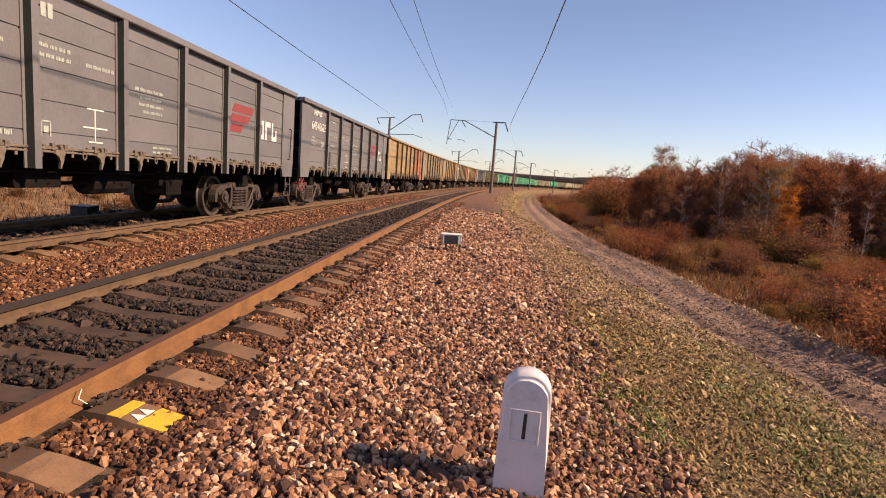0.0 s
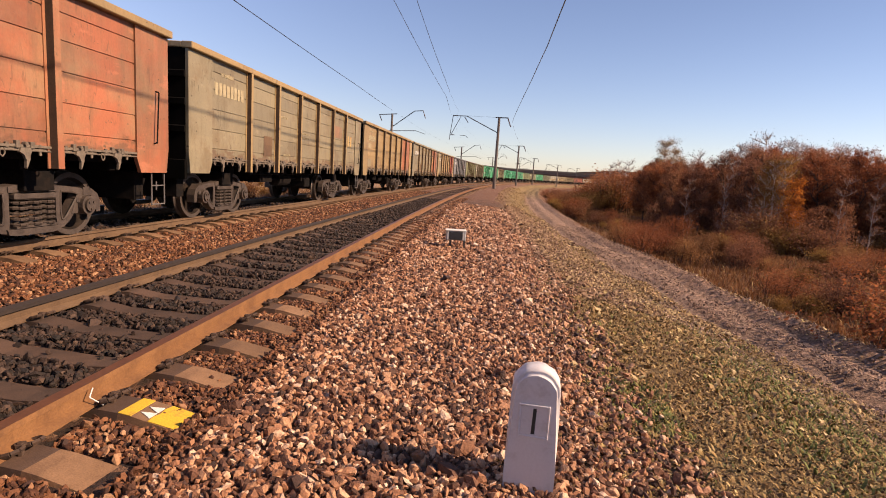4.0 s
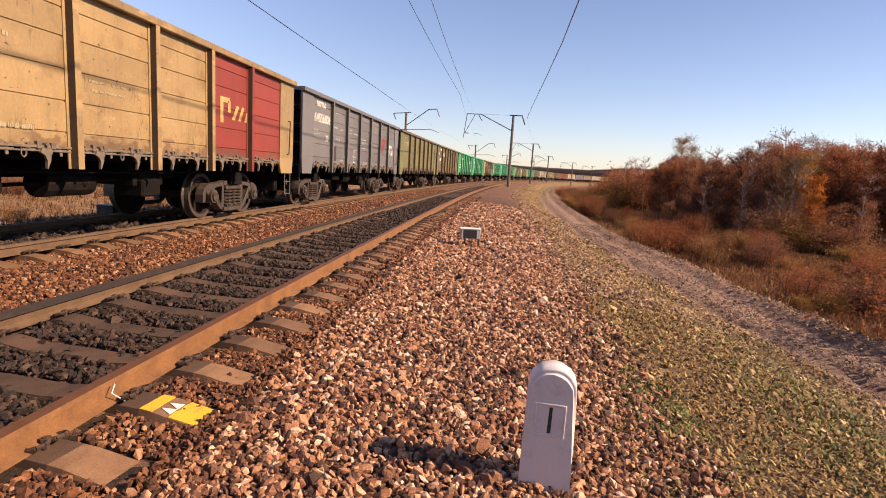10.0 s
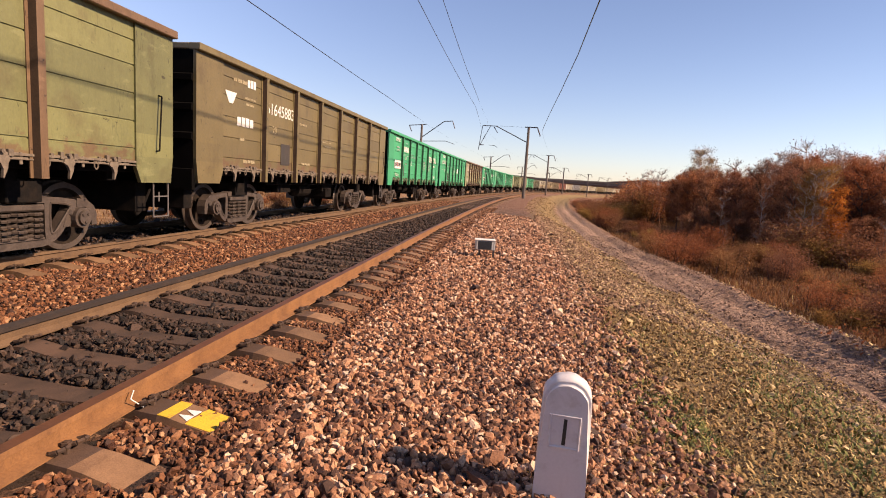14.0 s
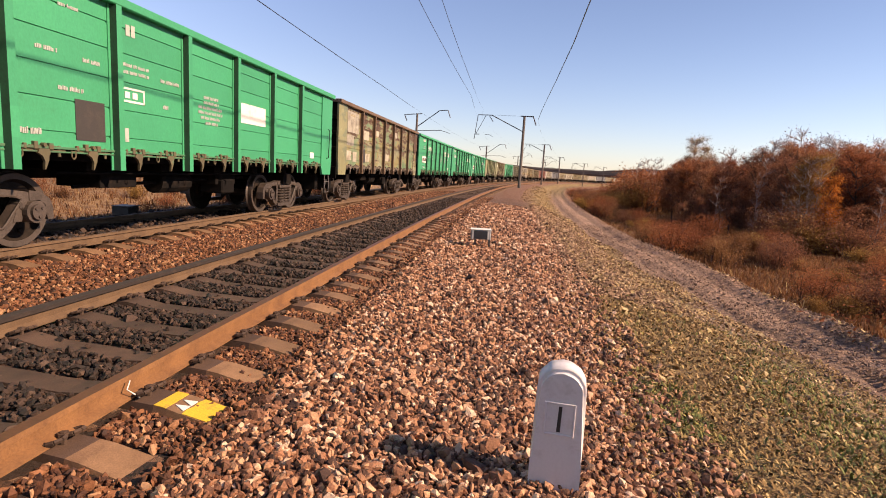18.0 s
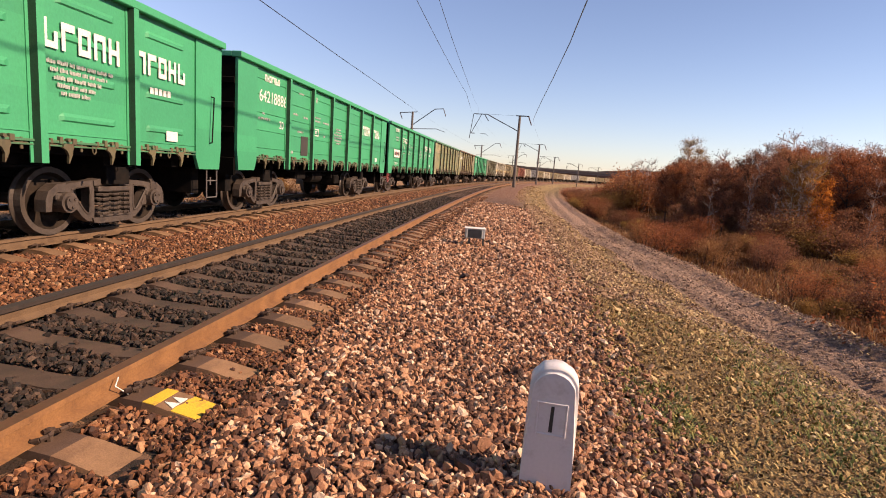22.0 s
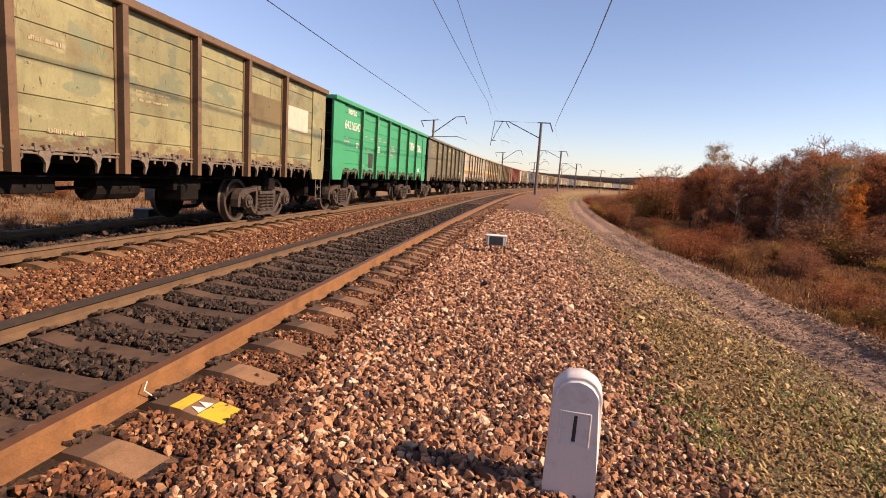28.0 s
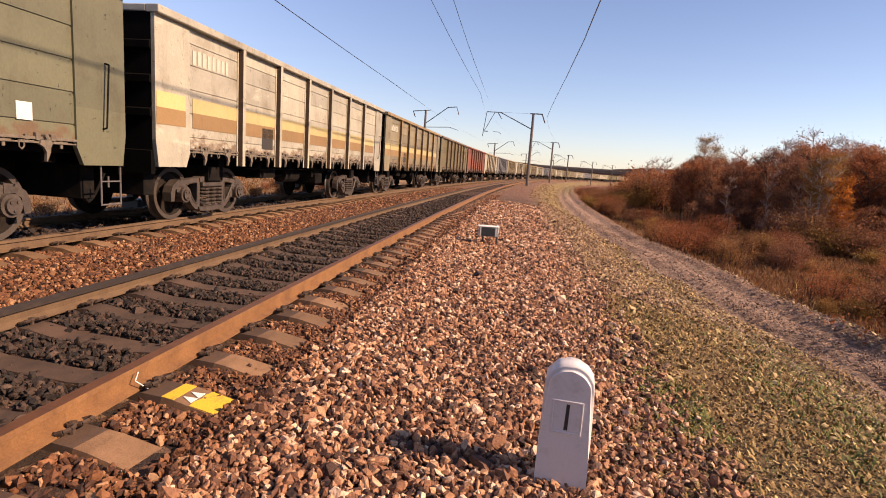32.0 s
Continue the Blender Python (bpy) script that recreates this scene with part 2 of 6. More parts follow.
def ground_material():
    """Gravel shoulder, grassed slope, gravel road and rough meadow; the UV map holds metres across (u) and along (v)."""
    m, nt, b = nodes_of("ground_mix")
    uv = nt.nodes.new("ShaderNodeUVMap")
    uv.uv_map = "lane"
    sep = nt.nodes.new("ShaderNodeSeparateXYZ")
    nt.links.new(uv.outputs[0], sep.inputs[0])
    big = noise_tex(nt, 0.7, 5, 0.65)
    wob = add(nt, "ShaderNodeMath")
    wob.operation = "MULTIPLY_ADD"
    nt.links.new(big.outputs["Fac"], wob.inputs[0])
    wob.inputs[1].default_value = 1.1
    wob.inputs[2].default_value = -0.55
    u = add(nt, "ShaderNodeMath")
    u.operation = "ADD"
    nt.links.new(sep.outputs[0], u.inputs[0])
    nt.links.new(wob.outputs[0], u.inputs[1])

    def zone(lo, hi):
        r = add(nt, "ShaderNodeMapRange")
        r.inputs["From Min"].default_value, r.inputs["From Max"].default_value = lo, hi
        nt.links.new(u.outputs[0], r.inputs["Value"])
        return r.outputs[0]
    f1 = noise_tex(nt, 22, 5, 0.7)
    f2 = noise_tex(nt, 2.2, 5, 0.7)
    vor = add(nt, "ShaderNodeTexVoronoi", Scale=17.0)
    tc = nt.nodes.new("ShaderNodeTexCoord")
    nt.links.new(tc.outputs["Object"], vor.inputs["Vector"])
    sepc = nt.nodes.new("ShaderNodeSeparateColor")
    nt.links.new(vor.outputs["Color"], sepc.inputs[0])
    # darkened well below the loose stones, to paint shade into their gaps
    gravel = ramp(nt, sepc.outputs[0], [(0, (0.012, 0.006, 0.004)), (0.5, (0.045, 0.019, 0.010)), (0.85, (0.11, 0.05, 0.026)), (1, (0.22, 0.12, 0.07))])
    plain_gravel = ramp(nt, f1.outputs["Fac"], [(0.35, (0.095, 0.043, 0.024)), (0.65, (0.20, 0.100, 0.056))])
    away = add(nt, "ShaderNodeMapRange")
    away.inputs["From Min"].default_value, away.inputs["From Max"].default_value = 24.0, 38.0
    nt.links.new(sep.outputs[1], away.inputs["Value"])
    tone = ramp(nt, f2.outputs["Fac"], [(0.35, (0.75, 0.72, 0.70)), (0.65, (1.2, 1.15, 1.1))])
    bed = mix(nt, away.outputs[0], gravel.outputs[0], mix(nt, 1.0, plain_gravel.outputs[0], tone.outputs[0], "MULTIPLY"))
    dryg = ramp(nt, f1.outputs["Fac"], [(0.38, (0.050, 0.027, 0.010)), (0.5, (0.150, 0.092, 0.033)), (0.62, (0.28, 0.185, 0.072))])
    green = ramp(nt, f1.outputs["Fac"], [(0.4, (0.040, 0.034, 0.010)), (0.6, (0.170, 0.135, 0.038))])
    gm = ramp(nt, f2.outputs["Fac"], [(0.5, (0, 0, 0)), (0.68, (1, 1, 1))])
    grass = mix(nt, gm.outputs[0], dryg.outputs[0], green.outputs[0])
    road = ramp(nt, f1.outputs["Fac"], [(0.34, (0.110, 0.064, 0.043)), (0.5, (0.195, 0.120, 0.082)), (0.66, (0.300, 0.200, 0.142))])
    mead = ramp(nt, f2.outputs["Fac"], [(0.3, (0.051, 0.021, 0.010)), (0.55, (0.138, 0.061, 0.025)), (0.75, (0.231, 0.130, 0.054))])
    span = add(nt, "ShaderNodeMapRange")
    span.inputs["From Min"].default_value, span.inputs["From Max"].default_value = 5.9, 8.5
    nt.links.new(u.outputs[0], span.inputs["Value"])
    lanes = ramp(nt, span.outputs[0], [(0.0, (0.85, 0.75, 0.62)), (0.14, (1.10, 1.08, 1.05)), (0.27, (0.80, 0.78, 0.76)), (0.38, (0.78, 0.76, 0.74)), (0.50, (1.15, 1.14, 1.12)), (0.66, (1.10, 1.10, 1.08)), (0.78, (0.85, 0.82, 0.80)), (0.90, (1.10, 1.05, 1.0)), (1.0, (0.95, 0.80, 0.62))])
    road = mix(nt, 1.0, road.outputs[0], lanes.outputs[0], "MULTIPLY")
    pebble = ramp(nt, sepc.outputs[1], [(0.0, (0.55, 0.52, 0.50)), (0.6, (1.05, 1.05, 1.05)), (1.0, (1.6, 1.55, 1.5))])
    road = mix(nt, 1.0, road, pebble.outputs[0], "MULTIPLY")
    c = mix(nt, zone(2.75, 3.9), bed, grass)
    far = add(nt, "ShaderNodeMapRange")
    far.inputs["From Min"].default_value, far.inputs["From Max"].default_value = 95.0, 60.0
    nt.links.new(sep.outputs[1], far.inputs["Value"])
    on_road = add(nt, "ShaderNodeMath")
    on_road.operation = "MULTIPLY"
    nt.links.new(zone(6.0, 6.35), on_road.inputs[0])
    nt.links.new(far.outputs[0], on_road.inputs[1])
    c = mix(nt, on_road.outputs[0], c, road)
    c = mix(nt, zone(8.25, 8.7), c, mead.outputs[0])
    bank = ramp(nt, f2.outputs["Fac"], [(0.3, (0.100, 0.052, 0.022)), (0.5, (0.20, 0.112, 0.048)), (0.7, (0.31, 0.195, 0.090))])
    c = mix(nt, zone(-7.2, -8.2), c, bank.outputs[0])
    nt.links.new(c, b.inputs["Base Color"])
    b.inputs["Roughness"].default_value = 0.95
    bump(nt, b, f1.outputs["Fac"], 1.0, 0.06)
    return m


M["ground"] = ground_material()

# ---------------------------------------------------------------- the line of the tracks
C0 = 0.001131


def bend(s):
    """Curvature of the line: a wide right-hand curve that tightens far off."""
    return C0 + (0.0030 - C0) * min(1.0, max(0.0, (s - 120.0) / 160.0))


STEP = 1.0
LINE = []
_x = _y = _h = 0.0
for _i in range(0, 901):
    LINE.append((_x, _y, _h))
    _k = bend(_i * STEP)
    _x += math.sin(_h + _k * STEP / 2) * STEP
    _y += math.cos(_h + _k * STEP / 2) * STEP
    _h += _k * STEP


def at(s, u, z=0.0):
    """The place u metres right of the near rail, s metres along it."""
    if s < 0:
        th = s * C0
        return Vector(((1 - math.cos(th)) / C0 + u * math.cos(th), math.sin(th) / C0 - u * math.sin(th), z))
    i = min(int(s / STEP), len(LINE) - 2)
    f = s / STEP - i
    (ax, ay, ah), (bx, by, bh) = LINE[i], LINE[i + 1]
    h = ah + (bh - ah) * f
    return Vector((ax + (bx - ax) * f + u * math.cos(h), ay + (by - ay) * f - u * math.sin(h), z))


def heading(s):
    if s < 0:
        return s * C0
    i = min(int(s / STEP), len(LINE) - 2)
    return LINE[i][2] + (LINE[i + 1][2] - LINE[i][2]) * (s / STEP - i)


def lane_pose(s, u, z=0.0, turn=0.0):
    p = at(s, u, z)
    return pose(p.x, p.y, p.z, 0, 0, turn - math.degrees(heading(s)))


U_FAR = -4.96          # centre of the far track, from the near rail
U_NEAR = -0.80


def sm(a, b, x):
    t = min(1.0, max(0.0, (x - a) / (b - a)))
    return t * t * (3 - 2 * t)


def warp(u, s):
    """The road swings away from the line close by and towards it further on."""
    return u + (0.8 * sm(12, 26, s) - 0.9 * sm(12, 5, s)) * sm(3.5, 5.5, u)


def height(u, s):
    """Ground level across the embankment: flat bed, shoulder, slope, road, ditch, meadow."""
    u = warp(u, s)
    z = -0.190 - 0.024 * sm(-0.05, 0.06, u) * sm(0.95, 0.62, u) - 0.045 * sm(-3.40, -3.60, u) * sm(-4.3, -4.1, u) + 0.014 * sm(0.5, 0.75, u)
    z -= 0.05 * sm(0.8, 2.6, u) + 0.15 * sm(2.4, 3.6, u)
    z -= 0.80 * sm(3.3, 6.4, u) + 0.55 * sm(8.5, 9.7, u) + 0.35 * sm(10.6, 22.0, u)
    z += 0.10 * math.exp(-((u - 8.35) / 0.25) ** 2) + 0.05 * math.exp(-((u - 6.2) / 0.2) ** 2)
    z += 0.03 * sm(-2.2, -2.6, u) * sm(-3.2, -2.9, u)
    if u < -6.4:
        z += -0.95 * sm(-6.8, -11.0, u) + 1.25 * sm(-12.5, -24.0, u) - 0.8 * sm(-26, -45, u)
    w = sm(3.0, 6.0, u) + sm(-7.5, -9, u)
    if 5.5 < u < 9.8:
        rough = 1 + 0.8 * noise.noise(Vector((u * 2.2, s * 1.1, 3)))
        z -= rough * (0.115 * math.exp(-((u - 6.75 - 0.10 * math.sin(s * 0.5)) / 0.17) ** 2) + 0.095 * math.exp(-((u - 7.85 - 0.08 * math.sin(s * 0.4 + 1)) / 0.20) ** 2))
        z += 0.05 * noise.noise(Vector((u * 1.9, s * 0.9, 7)))
    return z + w * 0.07 * noise.noise(Vector((u * 0.8, s * 0.8, 0))) + w * 0.22 * noise.noise(Vector((u * 0.13, s * 0.13, 5)))


# ---------------------------------------------------------------- mesh helpers
def box_bm(bm, lo, hi, bevel=0.0):
    r = bmesh.ops.create_cube(bm, size=1.0)
    c = [(a + b) / 2 for a, b in zip(lo, hi)]
    d = [abs(b - a) for a, b in zip(lo, hi)]
    bmesh.ops.transform(bm, matrix=Matrix.LocRotScale(c, None, d), verts=r["verts"])
    if bevel:
        es = list({e for v in r["verts"] for e in v.link_edges})
        bmesh.ops.bevel(bm, geom=es, offset=bevel, segments=1, affect="EDGES")
    return bm


def boxes(*items, bevel=0.0):
    bm = bmesh.new()
    for lo, hi in items:
        box_bm(bm, lo, hi, bevel)
    return bm


def rod(bm, a, b, r, r2=None, seg=6):
    a, b = Vector(a), Vector(b)
    d = b - a
    res = bmesh.ops.create_cone(bm, cap_ends=True, segments=seg, radius1=r, radius2=r if r2 is None else r2, depth=d.length)
    m = Matrix.Translation((a + b) / 2) @ d.to_track_quat("Z", "Y").to_matrix().to_4x4()
    bmesh.ops.transform(bm, matrix=m, verts=res["verts"])
    return bm


def rods(*items, seg=6):
    bm = bmesh.new()
    for it in items:
        rod(bm, *it, seg=seg)
    return bm


def prism(bm, outline, axis, lo, hi):
    """A flat outline pushed along an axis (0, 1 or 2) from lo to hi."""
    def p3(p, w):
        q = list(p)
        q.insert(axis, w)
        return q
    a = [bm.verts.new(p3(p, lo)) for p in outline]
    b = [bm.verts.new(p3(p, hi)) for p in outline]
    n = len(a)
    bm.faces.new(a)
    bm.faces.new(b[::-1])
    for i in range(n):
        bm.faces.new((a[i], b[i], b[(i + 1) % n], a[(i + 1) % n]))
    bmesh.ops.recalc_face_normals(bm, faces=bm.faces)
    return bm


def mesh_of(name, bm, *mats, smooth=False):
    me = bpy.data.meshes.new(name)
    bm.to_mesh(me)
    bm.free()
    for m in mats:
        me.materials.append(m)
    if smooth:
        me.polygons.foreach_set("use_smooth", [True] * len(me.polygons))
    return me


def part(name, bm, material, parent, label="", place=None):
    me = bm if isinstance(bm, bpy.types.Mesh) else mesh_of(name, bm, material)
    ob = new(name, me)
    ob.parent = parent
    if place is not None:
        ob.matrix_basis = place
    return tagged(ob, label) if label else ob


def thing(name, label, category, place=None, group="", kind=""):
    ob = new(name)
    ob.empty_display_size = 0.2
    if place is not None:
        ob.matrix_basis = place
    return tagged(ob, label, category, group, kind)


def raw(name, verts, faces, *mats):
    me = bpy.data.meshes.new(name)
    verts = np.asarray(verts, np.float32)
    faces = np.asarray(faces, np.int32)
    k = faces.shape[1]
    me.vertices.add(len(verts))
    me.vertices.foreach_set("co", verts.ravel())
    me.loops.add(faces.size)
    me.loops.foreach_set("vertex_index", faces.ravel())
    me.polygons.add(len(faces))
    me.polygons.foreach_set("loop_start", np.arange(0, faces.size, k, dtype=np.int32))
    me.polygons.foreach_set("loop_total", np.full(len(faces), k, np.int32))
    me.update(calc_edges=True)
    for m in mats:
        me.materials.append(m)
    me.polygons.foreach_set("use_smooth", [False] * len(me.polygons))
    return me


def tube(name, pts, r, mat, seg=6):
    """One bent tube through the points; r is one radius or one for each point."""
    V, Q = [], []
    n = len(pts)
    for k, p in enumerate(pts):
        d = (Vector(pts[min(k + 1, n - 1)]) - Vector(pts[max(k - 1, 0)])).normalized()
        a = d.cross(Vector((1, 0.01, 0))).normalized()
        b = d.cross(a)
        for i in range(seg):
            t = 2 * math.pi * i / seg
            V.append(tuple(Vector(p) + (a * math.cos(t) + b * math.sin(t)) * (r[k] if isinstance(r, list) else r)))
    for k in range(n - 1):
        for i in range(seg):
            j = (i + 1) % seg
            Q.append((k * seg + i, k * seg + j, (k + 1) * seg + j, (k + 1) * seg + i))
    return raw(name, V, Q, mat)


# ---------------------------------------------------------------- ground
def build_ground():
    us = [-70, -50, -36, -26, -19, -15, -12.5, -11, -10, -9.2, -8.6, -8.1, -7.7, -7.3, -7, -6.5, -5.5, -4, -3.1, -2.6, -2.2, -1.2, 0, 0.6]
    us += [0.6 + 0.25 * i for i in range(1, 45)] + [12.2, 12.8, 13.5, 14.5, 16, 18, 20, 23, 27, 32, 38, 46, 56, 70]
    ss = [-60, -40, -25, -15, -10] + [-6 + 0.4 * i for i in range(0, 120)] + [42 + 1.5 * i for i in range(0, 60)] + [135 + 6 * i for i in range(0, 62)]
    verts, uvs = [], []
    for s in ss:
        for u in us:
            verts.append(tuple(at(s, u, height(u, s))))
            uvs.append((warp(u, s), s))
    nu, ns = len(us), len(ss)
    faces = [(i * nu + j, i * nu + j + 1, (i + 1) * nu + j + 1, (i + 1) * nu + j) for i in range(ns - 1) for j in range(nu - 1)]
    ring = [j for j in range(nu)] + [i * nu + nu - 1 for i in range(1, ns)] + [(ns - 1) * nu + j for j in range(nu - 2, -1, -1)] + [i * nu for i in range(ns - 2, 0, -1)]
    centre = at(200, 0)
    prev = ring
    for radius, lev in ((900, -2.5), (3800, -3.0)):
        start = len(verts)
        for k in ring:
            d = Vector(verts[k]) - centre
            d.z = 0
            d = d.normalized() * radius
            verts.append((centre.x + d.x, centre.y + d.y, lev))
            uvs.append((90 if uvs[k][0] > 0 else -90, 0))
        nxt = list(range(start, len(verts)))
        n = len(ring)
        faces += [(prev[i], nxt[i], nxt[(i + 1) % n], prev[(i + 1) % n]) for i in range(n)]
        prev = nxt
    me = raw("ground", verts, faces, M["ground"])
    lay = me.uv_layers.new(name="lane")
    idx = np.empty(len(me.loops), np.int32)
    me.loops.foreach_get("vertex_index", idx)
    lay.data.foreach_set("uv", np.asarray(uvs, np.float32)[idx].ravel())
    me.polygons.foreach_set("use_smooth", [True] * len(me.polygons))
    tagged(new("ground", me), "embankment of gravel and dry grass beside a rutted dirt road", "ground", kind="structure")


build_ground()


# ---------------------------------------------------------------- tracks
RAIL_PROFILE = [(-0.036, 0.0), (0.036, 0.0), (0.037, -0.034), (0.012, -0.050), (0.010, -0.105), (0.066, -0.128), (0.066, -0.140),
                (-0.066, -0.140), (-0.066, -0.128), (-0.010, -0.105), (-0.012, -0.050), (-0.037, -0.034)]


def rail_mesh(name, u0, ss, side_mat, head_mat, tilt=0.0, heads=(0,)):
    n = len(RAIL_PROFILE)
    verts, faces, mi = [], [], []
    for s in ss:
        for du, dz in RAIL_PROFILE:
            verts.append(tuple(at(s, u0 + du + tilt * (dz + 0.14), dz - tilt * du)))
    for i in range(len(ss) - 1):
        for j in range(n):
            k = (j + 1) % n
            faces.append((i * n + j, i * n + k, (i + 1) * n + k, (i + 1) * n + j))
            mi.append(1 if j in heads else 0)
    me = raw(name, verts, faces, side_mat, head_mat)
    me.polygons.foreach_set("material_index", mi)
    return me


def sleeper_mesh(name, centre_dark):
    """A concrete sleeper 2.72 m long: raised seats under the rails, a sunk middle, sloping sides."""
    bm = bmesh.new()
    half = [(0.36, -0.176, 0.098), (0.62, -0.144, 0.098), (1.03, -0.154, 0.101), (1.12, -0.160, 0.104), (1.385, -0.203, 0.110)]
    xs = [(-x, z, w) for x, z, w in half[::-1]] + half
    rows = []
    for x, z, w in xs:
        rows.append([bm.verts.new((x, -w - 0.045, z - 0.14)), bm.verts.new((x, -w, z)), bm.verts.new((x, w, z)), bm.verts.new((x, w + 0.045, z - 0.14))])
    for a, b in zip(rows, rows[1:]):
        for i in range(3):
            f = bm.faces.new((a[i], b[i], b[i + 1], a[i + 1]))
            if centre_dark and -2.0 < a[0].co.x + b[0].co.x < 1.95:
                f.material_index = 1
    bm.faces.new(rows[0])
    bm.faces.new(rows[-1][::-1])
    bmesh.ops.recalc_face_normals(bm, faces=bm.faces)
    return mesh_of(name, bm, M["sleeper"], M["sleeper_dark"] if centre_dark else M["sleeper"])


def clip_mesh():
    """A sprung rail clip: a bar bent into two low loops round a bolt."""
    bm = bmesh.new()
    for y in (-0.042, 0.042):
        ring = [(0.035 + 0.036 * math.cos(k * math.pi / 4), y + 0.034 * math.sin(k * math.pi / 4), 0.016 + 0.012 * math.cos(k * math.pi / 4)) for k in range(8)]
        for k in range(8):
            rod(bm, ring[k], ring[(k + 1) % 8], 0.010, seg=5)
    rod(bm, (0.03, 0, -0.02), (0.03, 0, 0.034), 0.012, seg=6)
    rod(bm, (0.03, 0, 0.018), (0.03, 0, 0.030), 0.022, seg=6)
    return mesh_of("rail_clip", bm, M["iron_dark"])


PITCH = 0.58
PHASE = 2.34
SKEW = -6.0
STATIONS = [-12 + 0.5 * i for i in range(0, 264)] + [120 + 4 * i for i in range(0, 90)]


def build_tracks():
    clip = clip_mesh()
    for uc, label, dark, mats in ((U_NEAR, "railway track with rusty rails, concrete sleepers and dark oiled ballast", True, (M["rail_rust"], M["rail_tan"])),
                                  (U_FAR, "railway track with tan dusty rails under the moving goods train", False, (M["rail_tan"], M["rail_tan"]))):
        tr = thing("railway_track", label, "track", kind="structure")
        part("rail", rail_mesh("rail", uc + 0.80, STATIONS, mats[0], M["rail_top"] if dark else M["rail_tan"]), None, tr)
        part("rail", rail_mesh("rail", uc - 0.80, STATIONS, mats[1], M["rail_head"], 0.12 if dark else 0.0, (0, 1, 2, 10, 11) if dark else (0,)), None, tr, "rail with a blackened greasy head")
        me = sleeper_mesh("sleeper", dark)
        i0, near, far = -9, [], []
        for i in range(i0, 520):
            s = PHASE + PITCH * i + (0 if dark else 0.21)
            (near if s < 66 else far).append(s)
        rnd = random.Random(3)
        for k, s in enumerate(near):
            marked = dark and abs(s - PHASE - PITCH) < 0.01
            j = 0.0 if marked else 1.0
            side = -0.045 if dark and abs(s - PHASE) < 0.01 else j * rnd.uniform(-0.025, 0.02)
            ob = part("sleeper", me, None, tr, place=lane_pose(s + j * rnd.uniform(-0.012, 0.012), uc + side, j * rnd.uniform(-0.012, 0.002), SKEW + j * rnd.uniform(-0.8, 0.8)))
            if s < 17:
                sides = [(0.80, 0), (0.80, 180), (-0.80, 0)] if dark else [(0.80, 0)]
                for x, turn in sides:
                    off = 0.075 if turn == 0 else -0.075
                    part("rail_clip", clip, None, ob, place=pose(x + off, 0, -0.128, 0, 0, turn) @ Matrix.Scale(1.25, 4))
        base = [tuple(v.co) for v in me.vertices]
        polys = [tuple(p.vertices) for p in me.polygons if len(p.vertices) == 4]
        V, F = [], []
        for s in far:
            m = lane_pose(s, uc, 0, SKEW)
            n = len(V)
            V += [tuple(m @ Vector(v)) for v in base]
            F += [tuple(n + i for i in p) for p in polys]
        part("far_sleepers", raw("far_sleepers", V, F, M["sleeper"]), None, tr)["kind"] = "stuff"


build_tracks()


# ---------------------------------------------------------------- loose stones and litter
_ring = np.arange(4) * np.pi / 2
BLOCK = np.concatenate([np.stack([0.60 * np.cos(_ring), 0.60 * np.sin(_ring), np.full(4, -0.40)], 1),
                        np.stack([0.58 * np.cos(_ring + 0.8), 0.58 * np.sin(_ring + 0.8), np.full(4, 0.40)], 1)]).astype(np.float32)
BLOCK_TRIS = np.array([(0, 2, 1), (0, 3, 2), (4, 5, 6), (4, 6, 7)] + [f for i in range(4) for f in ((i, (i + 1) % 4, 4 + i), ((i + 1) % 4, 4 + (i + 1) % 4, 4 + i))], np.int32)
# close by, a stone has twelve corners: two skew rings of five and two blunt caps
_five = np.arange(5) * 2 * np.pi / 5
PEBBLE = np.concatenate([[(0, 0, -0.46)], np.stack([0.56 * np.cos(_five), 0.56 * np.sin(_five), np.full(5, -0.30)], 1),
                         np.stack([0.56 * np.cos(_five + 0.63), 0.56 * np.sin(_five + 0.63), np.full(5, 0.30)], 1), [(0, 0, 0.46)]]).astype(np.float32)
PEBBLE_TRIS = np.array([f for i in range(5) for f in ((0, 1 + (i + 1) % 5, 1 + i), (11, 6 + i, 6 + (i + 1) % 5), (1 + i, 1 + (i + 1) % 5, 6 + i), (1 + (i + 1) % 5, 6 + (i + 1) % 5, 6 + i))], np.int32)


def at_many(s, u):
    th = s * C0
    r = 1 / C0
    return r - (r - u) * np.cos(th), (r - u) * np.sin(th)


